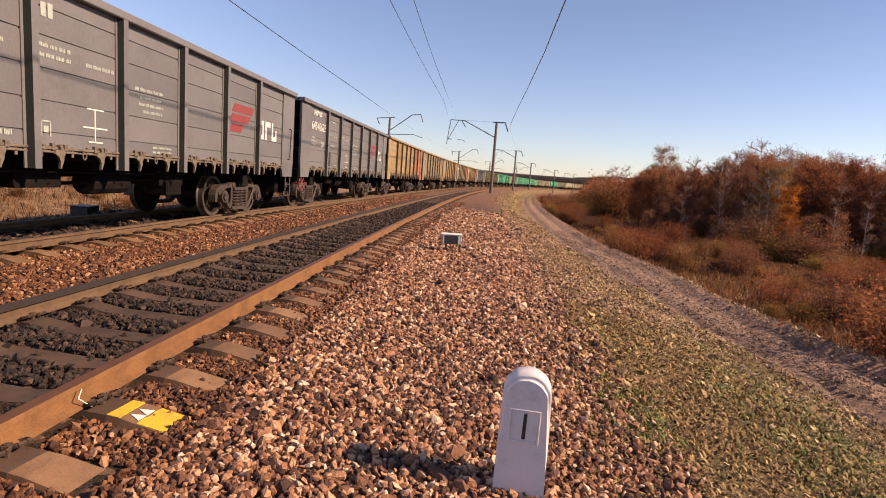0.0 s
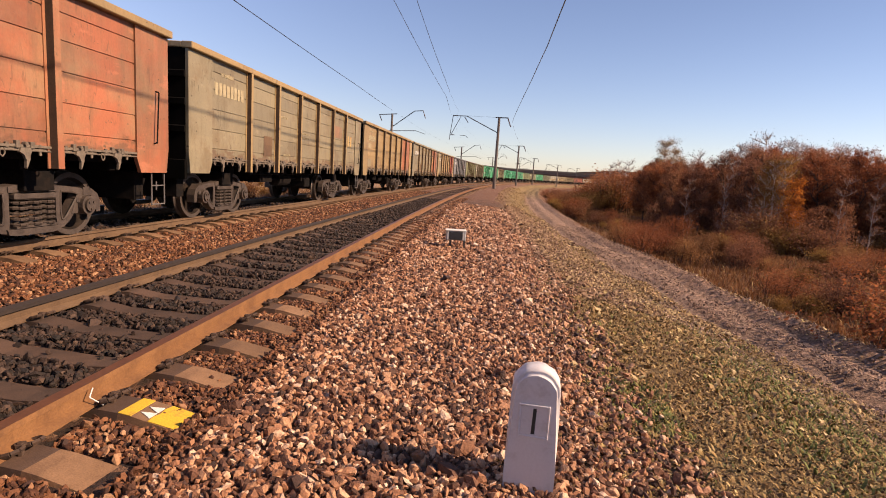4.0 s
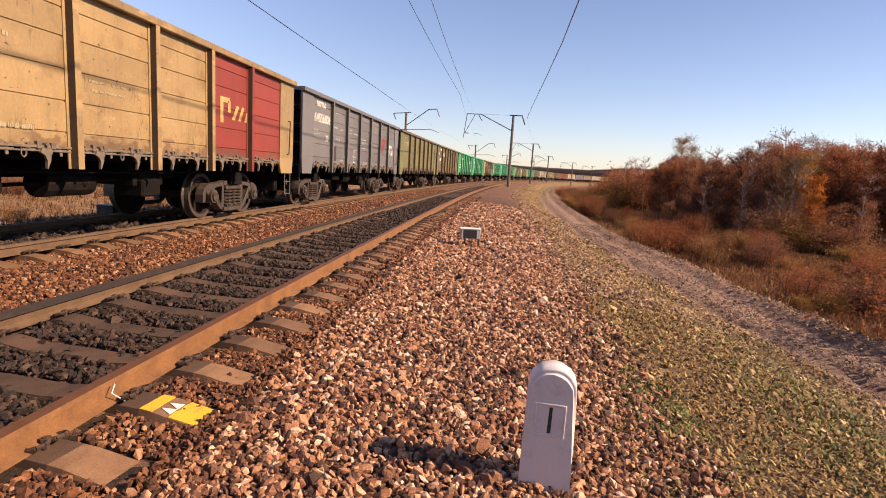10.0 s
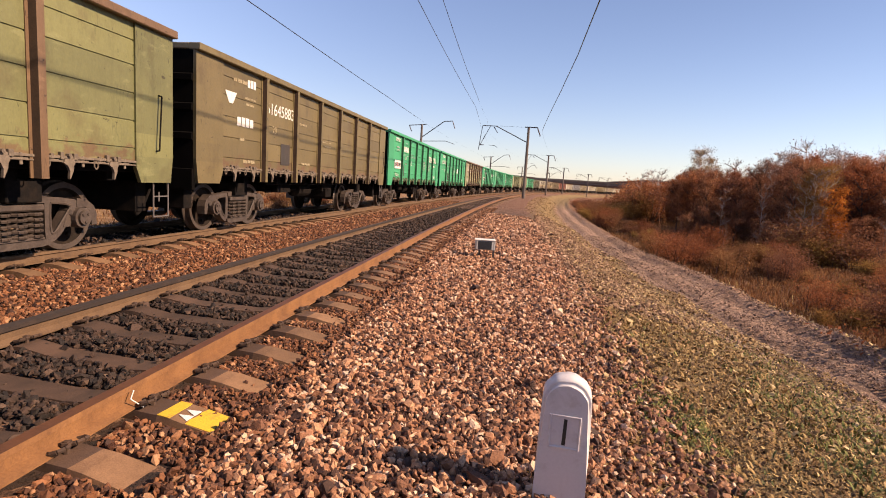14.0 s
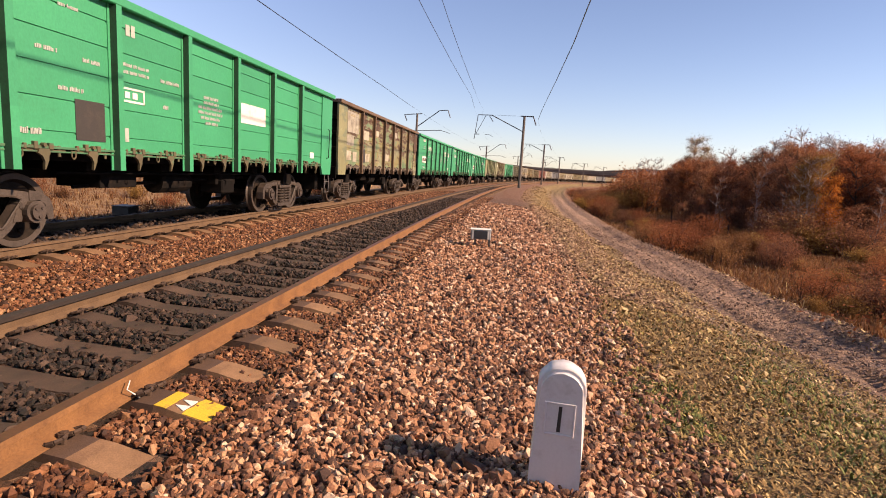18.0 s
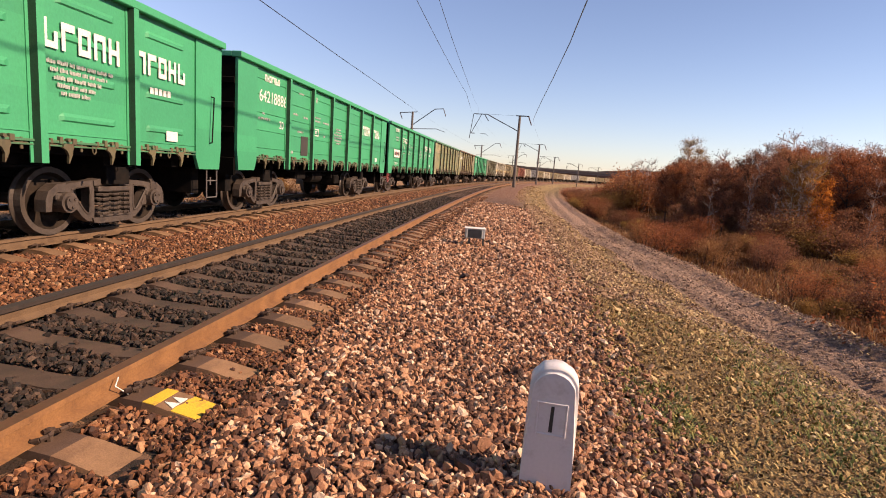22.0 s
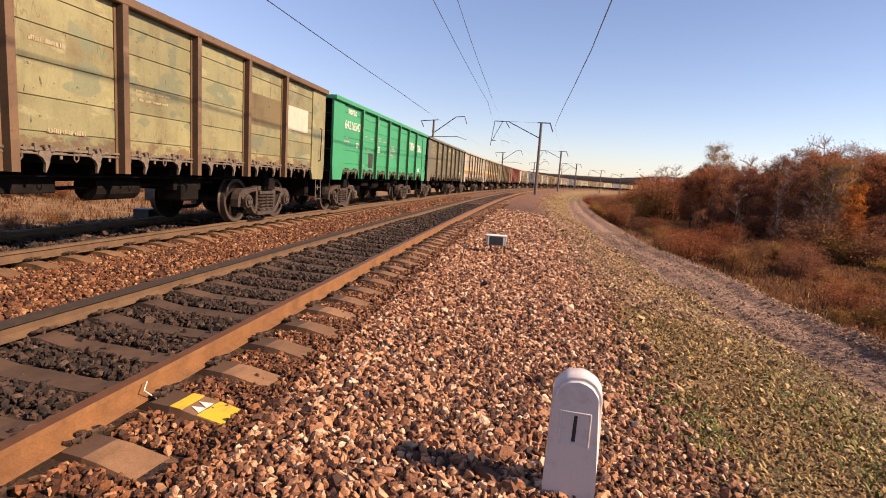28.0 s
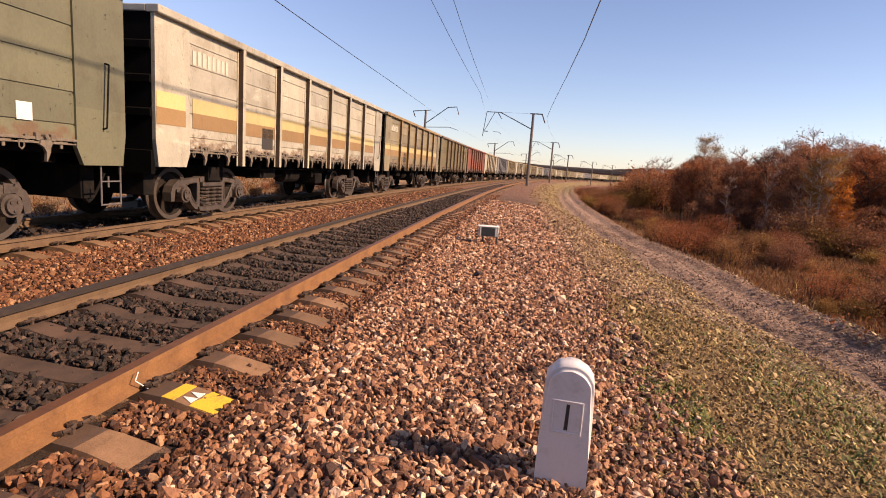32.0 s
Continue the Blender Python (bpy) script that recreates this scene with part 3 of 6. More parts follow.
def stones(name, label, u_lo, u_hi, bands, mat, seed, sink=0.0, fade=None, ties=None):
    rng = np.random.default_rng(seed)
    V, F, off = [], [], 0
    for s0, s1, per_m2, size in bands:
        n = int((s1 - s0) * (u_hi - u_lo) * per_m2)
        s, u = rng.uniform(s0, s1, n), rng.uniform(u_lo, u_hi, n)
        if fade:
            keep = rng.random(n) < np.clip((fade[1] - u) / (fade[1] - fade[0]), 0, 1)
            s, u = s[keep], u[keep]
            n = len(s)
        if ties:
            ph = (s - PHASE - ties[2] - math.tan(radians(-SKEW)) * (ties[3] - u)) / PITCH
            near_tie = np.abs(ph - np.round(ph)) * PITCH < 0.135
            keep = ~(near_tie & (u > ties[0]) & (u < ties[1]) & (rng.random(n) < 0.975))
            s, u = s[keep], u[keep]
            n = len(s)
        x, y = at_many(s, u)
        z = np.array([height(a, b) for a, b in zip(u, s)], np.float32) + rng.uniform(-0.020, 0.034, n) * min(1.0, size / 0.03) - sink
        q = rng.normal(size=(n, 4))
        q /= np.linalg.norm(q, axis=1)[:, None]
        a, b, c, d = q.T
        R = np.stack([np.stack([1 - 2 * (c * c + d * d), 2 * (b * c - a * d), 2 * (b * d + a * c)], 1),
                      np.stack([2 * (b * c + a * d), 1 - 2 * (b * b + d * d), 2 * (c * d - a * b)], 1),
                      np.stack([2 * (b * d - a * c), 2 * (c * d + a * b), 1 - 2 * (b * b + c * c)], 1)], 1)
        dims = size * np.exp(rng.normal(0, 0.28, (n, 1))) * rng.uniform([0.7, 0.6, 0.4], [1.5, 1.15, 0.95], (n, 3))
        shape, tris = (PEBBLE, PEBBLE_TRIS) if s1 <= 7 and per_m2 > 1000 else (BLOCK, BLOCK_TRIS)
        k = len(shape)
        loc = (shape[None] + rng.uniform(-0.16, 0.16, (n, k, 3))) * dims[:, None, :]
        P = np.einsum("nij,nkj->nki", R, loc) + np.stack([x, y, z], 1)[:, None, :]
        V.append(P.reshape(-1, 3))
        F.append((tris[None] + (np.arange(n) * k)[:, None, None]).reshape(-1, 3) + off)
        off += n * k
    return tagged(new(name, raw(name, np.concatenate(V), np.concatenate(F), mat)), label, "gravel", kind="stuff")


stones("rusty_ballast", "rust-dusted ballast stones along the near rail", 0.09, 0.95,
       [(-4, 1.9, 500, 0.045), (1.9, 6, 3900, 0.028), (6, 14, 1700, 0.033), (14, 34, 420, 0.050)], M["stone_red"], 10, ties=(0, 0.60, 0, U_NEAR), fade=(0.6, 1.1))
stones("ballast_stones", "crushed reddish-brown ballast stones on the track shoulder", 0.75, 4.1,
       [(-4, 1.9, 450, 0.045), (1.9, 5, 3300, 0.033), (5, 9, 2300, 0.035), (9, 16, 950, 0.045), (16, 27, 300, 0.060)], M["stone"], 11, fade=(2.5, 3.75))
stones("oiled_ballast", "dark oil-blackened ballast stones between the rails", -1.52, -0.08,
       [(-4, 1.9, 300, 0.05), (1.9, 7, 1800, 0.035), (7, 14, 950, 0.041), (14, 30, 300, 0.055)], M["stone_dark"], 12, ties=(-1.6, 0, 0, U_NEAR))
stones("middle_ballast", "red-brown ballast stones between the two tracks", -4.08, -1.68,
       [(-4, 2.9, 300, 0.05), (2.9, 9, 1500, 0.034), (9, 18, 850, 0.039), (18, 40, 230, 0.06)], M["stone_red"], 13, ties=(-4.1, -3.52, 0.21, U_FAR))
stones("road_gravel", "small stones strewn over the dirt road", 5.4, 9.2, [(3, 12, 300, 0.024), (12, 30, 90, 0.034)], M["road_stone"], 15, sink=0.006)
stones("verge_gravel", "thin reddish gravel between dry grass on the verge", 3.2, 5.6,
       [(8, 16, 560, 0.038), (16, 32, 260, 0.056)], M["verge_stone"], 16, sink=0.006, fade=(4.0, 5.7))
# same dark stone colour as between the near rails
stones("far_ballast", "dark ballast stones under the train", -6.9, -4.25, [(4, 22, 160, 0.06)], M["stone_dark"], 14)


def litter(name, label, zones, mat, seed, size, stand, slim=1.0):
    """Small bent blades or leaves strewn over the slope."""
    rng = np.random.default_rng(seed)
    V, F, off = [], [], 0
    for u0, u1, s0, s1, per_m2 in zones:
        n = int((u1 - u0) * (s1 - s0) * per_m2)
        s, u = rng.uniform(s0, s1, n), rng.uniform(u0, u1, n)
        clump = np.array([noise.noise(Vector((a * 1.3, b * 1.3, 9))) for a, b in zip(u, s)])
        keep = clump > rng.uniform(-0.85, 0.2, n)
        s, u = s[keep], u[keep]
        n = len(s)
        x, y = at_many(s, u)
        z = np.array([height(a, b) for a, b in zip(u, s)])
        base = np.stack([x, y, z], 1)
        ang = rng.uniform(0, 2 * np.pi, n)
        d = np.stack([np.cos(ang), np.sin(ang), np.zeros(n)], 1)
        w = np.stack([-np.sin(ang), np.cos(ang), np.zeros(n)], 1)
        ln = size * rng.uniform(0.6, 1.5, n)[:, None]
        wd = ln * rng.uniform(0.10, 0.28, n)[:, None] * slim
        up = np.array([0, 0, 1.0])[None] * (stand * rng.uniform(0.2, 1.0, n))[:, None] * ln
        lean = rng.uniform(0.3, 0.9, n)[:, None]
        p0, p1 = base - w * wd / 2, base + w * wd / 2
        p2, p3 = base + d * ln * lean * 0.5 + up * 0.75 + w * wd / 2, base + d * ln * lean * 0.5 + up * 0.75 - w * wd / 2
        p4 = base + d * ln * lean + up + w * wd * 0.1
        P = np.stack([p0, p1, p2, p3, p4], 1)
        V.append(P.reshape(-1, 3))
        k = (np.arange(n) * 5)[:, None] + off
        F.append(np.concatenate([k + np.array([[0, 1, 2]]), k + np.array([[0, 2, 3]]), k + np.array([[3, 2, 4]])], 0))
        off += n * 5
    return tagged(new(name, raw(name, np.concatenate(V), np.concatenate(F), mat)), label, "grass", kind="stuff")


litter("dry_grass", "short dry yellow grass and dead leaves on the slope", [(2.8, 7.2, -4, 2, 300), (2.35, 3.2, 2.0, 10, 900), (2.9, 7.1, 2.0, 6, 3400), (2.9, 6.9, 6, 9, 2000)], M["straw"], 21, 0.045, 0.6, 1.3)
litter("matted_grass", "matted tufts of dry yellow-brown grass on the slope", [(2.9, 7.0, 4, 9, 170), (3.7, 6.7, 9, 14, 820), (3.7, 6.0, 14, 20, 560), (8.2, 9.6, 6, 40, 120)], M["tuft"], 26, 0.085, 0.5, 1.7)
litter("far_grass", "dry grass tufts along the line and the road", [(3.4, 5.7, 18, 34, 150), (2.6, 5.6, 34, 100, 22)], M["tuft"], 27, 0.15, 0.35, 1.8)
litter("fallen_leaves", "small yellow fallen leaves and weeds among the ballast", [(1.0, 3.0, 2, 6, 40), (1.0, 3.2, 6, 14, 14)], M["leaf_gold"], 24, 0.045, 0.5, 2.2)
litter("green_grass", "patches of short green grass on the slope", [(3.0, 7.0, 2.0, 9, 90), (3.25, 3.75, 3.5, 4.5, 3000), (4.4, 6.4, 2.4, 5.2, 700), (-9.2, -7.6, 10.5, 13.0, 260), (4.6, 5.6, 3.6, 6.0, 500), (5.2, 6.6, 4.0, 8.5, 350), (3.4, 6.2, 9, 22, 25)], M["grass_green"], 22, 0.055, 0.8)


# ---------------------------------------------------------------- marker post, box, painted sleeper
def build_post():
    g = -0.24
    post = thing("marker_post", "white-painted concrete marker post with a rounded top standing in ballast", "post", pose(2.505, 2.53, g - 0.012, 0, 0, -7))
    bm = bmesh.new()
    prof = []
    for i in range(25):
        a = math.pi * i / 24
        prof.append((0.118 * math.cos(a), 0.53 + 0.118 * math.sin(a)))
    outline = [(0.128, -0.25), *prof, (-0.128, -0.25)]
    prism(bm, outline, 1, -0.085, 0.085)
    es = [e for e in bm.edges if abs(e.verts[0].co.y - e.verts[1].co.y) < 1e-5 and min(v.co.z for v in e.verts) > -0.2]
    bmesh.ops.bevel(bm, geom=es, offset=0.020, segments=5, affect="EDGES")
    for f in bm.faces:
        f.smooth = f.calc_area() < 0.02
    for v in bm.verts:
        d = 0.0045 * noise.noise_vector(v.co * 34)
        v.co.x, v.co.z = v.co.x + d.x, v.co.z + d.z
    part("shaft", mesh_of("shaft", bm, M["post_white"]), None, post)
    fr = boxes(((-0.074, -0.0905, 0.316), (-0.064, -0.084, 0.484)), ((0.064, -0.0905, 0.316), (0.074, -0.084, 0.484)),
               ((-0.064, -0.0905, 0.474), (0.064, -0.084, 0.484)), ((-0.064, -0.0905, 0.316), (0.064, -0.084, 0.326)), bevel=0.002)
    part("plate_frame", fr, M["post_white"], post)
    bm = bmesh.new()
    prism(bm, [(-0.009, 0.335), (0.009, 0.335), (0.011, 0.465), (-0.005, 0.465)], 1, -0.0868, -0.084)
    part("numeral", bm, M["black"], post, "black painted upright stroke")


build_post()


def build_box():
    m = lane_pose(10.75, 1.70, height(1.70, 10.75) + 0.012, 6)
    b = thing("track_box", "grey metal track-side box with a dark front on two legs", "box", m)
    part("body", boxes(((-0.20, -0.12, 0.17), (0.20, 0.14, 0.36)), bevel=0.012), M["grey_paint"], b)
    part("lid", boxes(((-0.212, -0.135, 0.362), (0.212, 0.155, 0.376)), bevel=0.005), M["white_paint"], b)
    part("front_panel", boxes(((-0.145, -0.134, 0.185), (0.125, -0.122, 0.345)), bevel=0.004), M["panel_dark"], b)
    for x in (-0.165, 0.145):
        part("trim", boxes(((x - 0.012, -0.132, 0.18), (x + 0.012, -0.122, 0.35))), M["white_paint"], b)
    for x in (-0.11, 0.175):
        part("leg", boxes(((x - 0.018, -0.06, -0.12), (x + 0.018, -0.02, 0.17))), M["steel_dark"], b)


build_box()


def build_far_box():
    """A low dark cable box beside the far rail."""
    m = lane_pose(12.05, -7.20, height(-7.20, 12.05) - 0.02, 8)
    b = thing("cable_box", "low dark weathered cable box beside the far rail", "box", m)
    part("body", boxes(((-0.20, -0.24, 0.0), (0.20, 0.24, 0.22)), bevel=0.012), M["black"], b)
    part("lid", boxes(((-0.215, -0.255, 0.222), (0.215, 0.255, 0.245)), bevel=0.006), M["steel_dark"], b)
    for y in (-0.13, 0.13):
        part("hinge", boxes(((0.216, y - 0.03, 0.19), (0.226, y + 0.03, 0.235))), M["steel_dark"], b)


build_far_box()


def build_marks():
    """Yellow paint with two white triangles on one sleeper end."""
    m = lane_pose(PHASE + PITCH, U_NEAR, 0, SKEW)
    mark = thing("sleeper_mark", "yellow painted mark with white triangles on a sleeper end", "marking", m)

    def sheet(pts, lift):
        bm = bmesh.new()
        top = []
        for x, y in pts:
            z = -0.150 - 0.0714 * max(0.0, x - 0.98) if x < 1.12 else -0.160 - 0.1623 * (x - 1.12)
            top.append(Vector((x, y, z + lift)))
        a = [bm.verts.new(p) for p in top]
        b = [bm.verts.new(p - Vector((0, 0, lift))) for p in top]
        bm.faces.new(a)
        n = len(a)
        for k in range(n):
            bm.faces.new((a[k], b[k], b[(k + 1) % n], a[(k + 1) % n]))
        bmesh.ops.recalc_face_normals(bm, faces=bm.faces)
        return bm
    part("patch", sheet([(1.22, -0.104), (1.375, -0.100), (1.384, -0.06), (1.368, -0.03), (1.38, 0.0), (1.372, 0.03), (1.384, 0.06), (1.37, 0.100), (1.225, 0.104), (1.215, 0.05), (1.224, 0.0), (1.214, -0.05)], 0.004), M["yellow"], mark)
    part("patch", sheet([(1.03, -0.101), (1.112, -0.103), (1.108, 0.103), (1.03, 0.101)], 0.004), M["yellow"], mark)
    for y in (-0.042, 0.026):
        part("triangle", sheet([(1.205, y - 0.032), (1.205, y + 0.032), (1.13, y)], 0.005), M["white_paint"], mark, "white triangle")
    bm = bmesh.new()
    for a, b in (((0.868, -0.12, -0.075), (0.862, -0.09, -0.030)), ((0.868, -0.12, -0.075), (0.93, -0.09, -0.125))):
        rod(bm, a, b, 0.004, seg=5)
    part("chalk_line", bm, M["white_paint"], mark, "thin white painted line on the rail")


build_marks()


# ---------------------------------------------------------------- overhead line
def pole_parts(pole, h, k):
    """Shaft with the bent arm over the near track, its drop frame, and the feeder's bracket; k scales the arm."""
    bm = bmesh.new()
    rod(bm, (0, 0, -0.6), (0, 0, h), 0.21, 0.15, seg=12)
    part("shaft", bm, M["concrete"], pole)
    bx, ex = -4.06 * k, -5.8 * k
    part("arm", rods(((0, 0, h - 1.85 * k), (bx, 0, h + 0.05), 0.055), ((bx, 0, h + 0.05), (ex, 0, h + 0.05), 0.05)), M["steel_dark"], pole)
    part("stay", rods(((0, 0, h + 0.05), (bx, 0, h + 0.08), 0.012)), M["wire"], pole)
    part("drop_frame", rods(((ex, 0, h + 0.05), (ex - 0.35 * k, 0, h - 3.0 * k), 0.04), ((ex + 1.0 * k, 0, h), (ex - 0.2 * k, 0, h - 2.4 * k), 0.035)), M["steel_dark"], pole)
    part("insulator", rods(((bx - 0.3 * k, 0, h - 0.05), (bx + 0.2 * k, 0, h - 0.75 * k), 0.05)), M["insulator"], pole)
    part("insulator", rods(((ex - 0.2 * k, 0, h - 2.35 * k), (ex + 0.3 * k, 0, h - 2.35 * k), 0.05)), M["insulator"], pole)
    part("steady_arm", rods(((ex + 1.0 * k, 0, h - 2.35 * k), (ex + 1.7 * k, 0, h - 2.38 * k), 0.025), ((ex + 1.7 * k, 0, h - 2.38 * k), (ex + 2.0 * k, 0, h - 2.6 * k), 0.025)), M["steel_dark"], pole)
    part("crossbar", boxes(((-0.45, -0.06, h + 0.0), (1.15, 0.06, h + 0.12))), M["steel_dark"], pole)
    part("insulator", rods(((1.1, 0, h + 0.0), (1.5, 0, h - 1.0), 0.07)), M["insulator"], pole)


def left_pole(pole, h):
    bm = bmesh.new()
    rod(bm, (0, 0, -0.6), (0, 0, h), 0.20, 0.135, seg=12)
    part("shaft", bm, M["concrete"], pole)
    part("arm", rods(((0, 0, h - 1.7), (2.9, 0, h + 0.45), 0.055), ((2.9, 0, h + 0.45), (4.0, 0, h + 0.55), 0.05)), M["steel_dark"], pole)
    part("crossbar", rods(((-1.7, 0, h - 0.2), (0.6, 0, h), 0.05)), M["steel_dark"], pole)
    part("insulator", rods(((4.0, 0, h + 0.55), (4.35, 0, h - 0.4), 0.05)), M["insulator"], pole)
    part("insulator", rods(((-1.65, 0, h - 0.25), (-1.35, 0, h - 0.95), 0.06)), M["insulator"], pole)
    part("steady_arm", rods(((-1.1, 0, h - 2.2), (3.2, 0, h - 2.0), 0.04), ((3.2, 0, h - 2.0), (4.4, 0, h - 2.35), 0.03)), M["steel_dark"], pole)


def build_line():
    first = None
    for s, u, h in ((68.2, 1.52, 9.45), (115.3, 2.65, 8.9), (165.5, 2.9, 8.4), (212, 5.6, 8.2), (258, 5.4, 8.4), (305, 5.0, 8.4)):
        pole = thing("catenary_pole", "tapered concrete overhead-line pole with a bent steel cantilever arm", "pole", lane_pose(s, u, -0.83, 0), "catenary poles")
        pole_parts(pole, h, 1.0 if s < 100 else 0.76)
    for s, u, h in ((68.0, -12.15, 9.4), (118.3, -10.1, 8.4), (168, -10.2, 8.4), (216, -10.2, 8.4)):
        pole = thing("catenary_pole", "concrete overhead-line pole with a bent steel cantilever beyond the train", "pole", lane_pose(s, u, -0.9, 0), "catenary poles")
        left_pole(pole, h)


build_line()


def wire_thing(name, label, stations, r=0.008):
    """A hanging wire through (s, u, z) supports."""
    pts = []
    for (s0, u0, z0), (s1, u1, z1) in zip(stations, stations[1:]):
        sag = 0.00022 * (s1 - s0) ** 2 * (1 if "messenger" in label or "feeder" in label else 0.1)
        for i in range(12):
            f = i / 12
            pts.append(at(s0 + (s1 - s0) * f, u0 + (u1 - u0) * f, z0 + (z1 - z0) * f - sag * 4 * f * (1 - f)))
    pts.append(at(*stations[-1]))
    thin = [r if p.y < (66 if "feeder" in name else 36) else r * 0.3 for p in pts]
    tagged(new(name, tube(name, pts, thin, M["wire"], 4)), label, "wire", "overhead wires")



wire_thing("feeder_wire", "dark feeder wire slung along the outer side of the poles", [(-30, 3.0, 8.4), (0, 4.0, 7.3), (18, 4.32, 7.08), (25, 4.42, 7.25), (35, 4.31, 7.45), (68, 3.2, 8.2), (115.3, 4.3, 7.6), (165.5, 4.6, 7.0)], 0.021)
wire_thing("messenger_wire", "dark messenger wire above the near track", [(-30, -0.9, 8.6), (10, -0.8, 8.1), (20, -0.8, 7.5), (32, -0.8, 6.75), (46, -1.2, 6.7), (67.5, -3.6, 8.1), (92, -2.2, 6.6), (115, -2.9, 7.4), (165, -2.4, 7.0)], 0.011)
wire_thing("contact_wire", "dark contact wire above the near track", [(-30, -0.8, 6.15), (15, -0.8, 6.15), (33, -0.8, 5.95), (67.5, -2.6, 5.2), (115, -1.8, 5.1), (165, -1.4, 5.0)], 0.010)
wire_thing("contact_wire", "dark contact wire above the far track", [(-30, -4.96, 5.6), (14, -4.96, 5.6), (28, -4.96, 5.55), (68, -5.6, 5.5), (118, -5.0, 5.3), (168, -5.0, 5.2)], 0.014)


# ---------------------------------------------------------------- goods wagons
HALF_L, HALF_W, TOP, SILL = 6.63, 1.575, 3.40, 1.30
CORNER = 0.86
BAY = (2 * HALF_L - 2 * CORNER) / 7


def paint(name, base, stain, dirt, scale=1.6, second=None):
    """Weathered wagon paint: large stains, streaks down the plate and a fine grain."""
    m, nt, b = nodes_of(name)
    oi = nt.nodes.new("ShaderNodeObjectInfo")
    tc = nt.nodes.new("ShaderNodeTexCoord")
    sh = nt.nodes.new("ShaderNodeVectorMath")
    sh.operation = "MULTIPLY_ADD"
    sh.inputs[0].default_value = (37, 53, 11)
    nt.links.new(oi.outputs["Random"], sh.inputs[1])
    nt.links.new(tc.outputs["Object"], sh.inputs[2])

    def nz(scale_, stretch, detail=6):
        mp = nt.nodes.new("ShaderNodeMapping")
        mp.inputs["Scale"].default_value = stretch
        nt.links.new(sh.outputs[0], mp.inputs[0])
        n = add(nt, "ShaderNodeTexNoise", Scale=scale_, Detail=detail, Roughness=0.65)
        nt.links.new(mp.outputs[0], n.inputs["Vector"])
        return n.outputs["Fac"]
    big, streak, fine = nz(scale, (1, 1, 1)), nz(5.0, (1, 1, 0.16)), nz(40, (1, 1, 0.6))
    r1 = ramp(nt, big, [(0.66 - 0.3 * dirt, (0, 0, 0)), (0.80 - 0.15 * dirt, (1, 1, 1))])
    col = mix(nt, r1.outputs[0], base, stain)
    r2 = ramp(nt, streak, [(0.58 - 0.15 * dirt, (0, 0, 0)), (0.82, (dirt, dirt, dirt))])
    col = mix(nt, r2.outputs[0], col, tuple(c * 0.55 for c in stain))
    if second:
        r4 = ramp(nt, nz(1.3, (1, 0.9, 1.5), 2), [(0.57, (0, 0, 0)), (0.585, (1, 1, 1))])
        col = mix(nt, r4.outputs[0], col, second)
    if dirt > 0.3:
        r5 = ramp(nt, nz(7.0, (1, 1.0, 1.6), 4), [(0.66, (0, 0, 0)), (0.70, (1, 1, 1))])
        col = mix(nt, r5.outputs[0], col, tuple(c * 0.42 for c in stain))
        r6 = ramp(nt, nz(1.5, (1, 14, 2.6), 3), [(0.70, (0, 0, 0)), (0.72, (1, 1, 1))])
        col = mix(nt, r6.outputs[0], col, tuple(c * 0.28 for c in stain))
        up = nt.nodes.new("ShaderNodeSeparateXYZ")
        nt.links.new(tc.outputs["Object"], up.inputs[0])
        foot = add(nt, "ShaderNodeMath")
        foot.operation = "MULTIPLY_ADD"
        nt.links.new(up.outputs[2], foot.inputs[0])
        foot.inputs[1].default_value = -0.9
        nt.links.new(nz(4.0, (1, 1, 1.5), 6), foot.inputs[2])
        r7 = ramp(nt, foot.outputs[0], [(0.34, (0, 0, 0)), (0.44, (0.75, 0.75, 0.75))])
        col = mix(nt, r7.outputs[0], col, (0.115, 0.062, 0.034))
    # each board between two seams has weathered in its own way
    zz = nt.nodes.new("ShaderNodeSeparateXYZ")
    nt.links.new(tc.outputs["Object"], zz.inputs[0])
    h = TOP - SILL - 0.12
    scaled = add(nt, "ShaderNodeMath")
    scaled.operation = "DIVIDE"
    nt.links.new(zz.outputs[2], scaled.inputs[0])
    scaled.inputs[1].default_value = h
    steps = ramp(nt, scaled.outputs[0], [(0.0, (0.05,) * 3), (0.10, (0.2,) * 3), (0.30, (0.4,) * 3), (0.50, (0.6,) * 3), (0.70, (0.8,) * 3), (0.875, (1.0,) * 3)])
    steps.color_ramp.interpolation = "CONSTANT"
    pick = nt.nodes.new("ShaderNodeCombineXYZ")
    nt.links.new(steps.outputs[0], pick.inputs[0])
    nt.links.new(oi.outputs["Random"], pick.inputs[1])
    wn_ = nt.nodes.new("ShaderNodeTexWhiteNoise")
    wn_.noise_dimensions = "2D"
    nt.links.new(pick.outputs[0], wn_.inputs["Vector"])
    a = 0.08 + 0.30 * min(dirt, 0.6)
    boards = ramp(nt, wn_.outputs["Value"], [(0.0, (1 - a, 1 - a, 1 - a * 0.85)), (0.5, (1.0, 1.0, 1.0)), (1.0, (1 + a * 0.55, 1 + a * 0.5, 1 + a * 0.4))])
    if dirt > 0.12:
        col = mix(nt, 0.8, col, boards.outputs[0], "MULTIPLY")
    tide = ramp(nt, nz(0.7, (1, 1, 1.2), 4), [(0.35, (1 - 0.5 * a,) * 3), (0.65, (1 + 0.4 * a,) * 3)])
    col = mix(nt, 1.0, col, tide.outputs[0], "MULTIPLY")
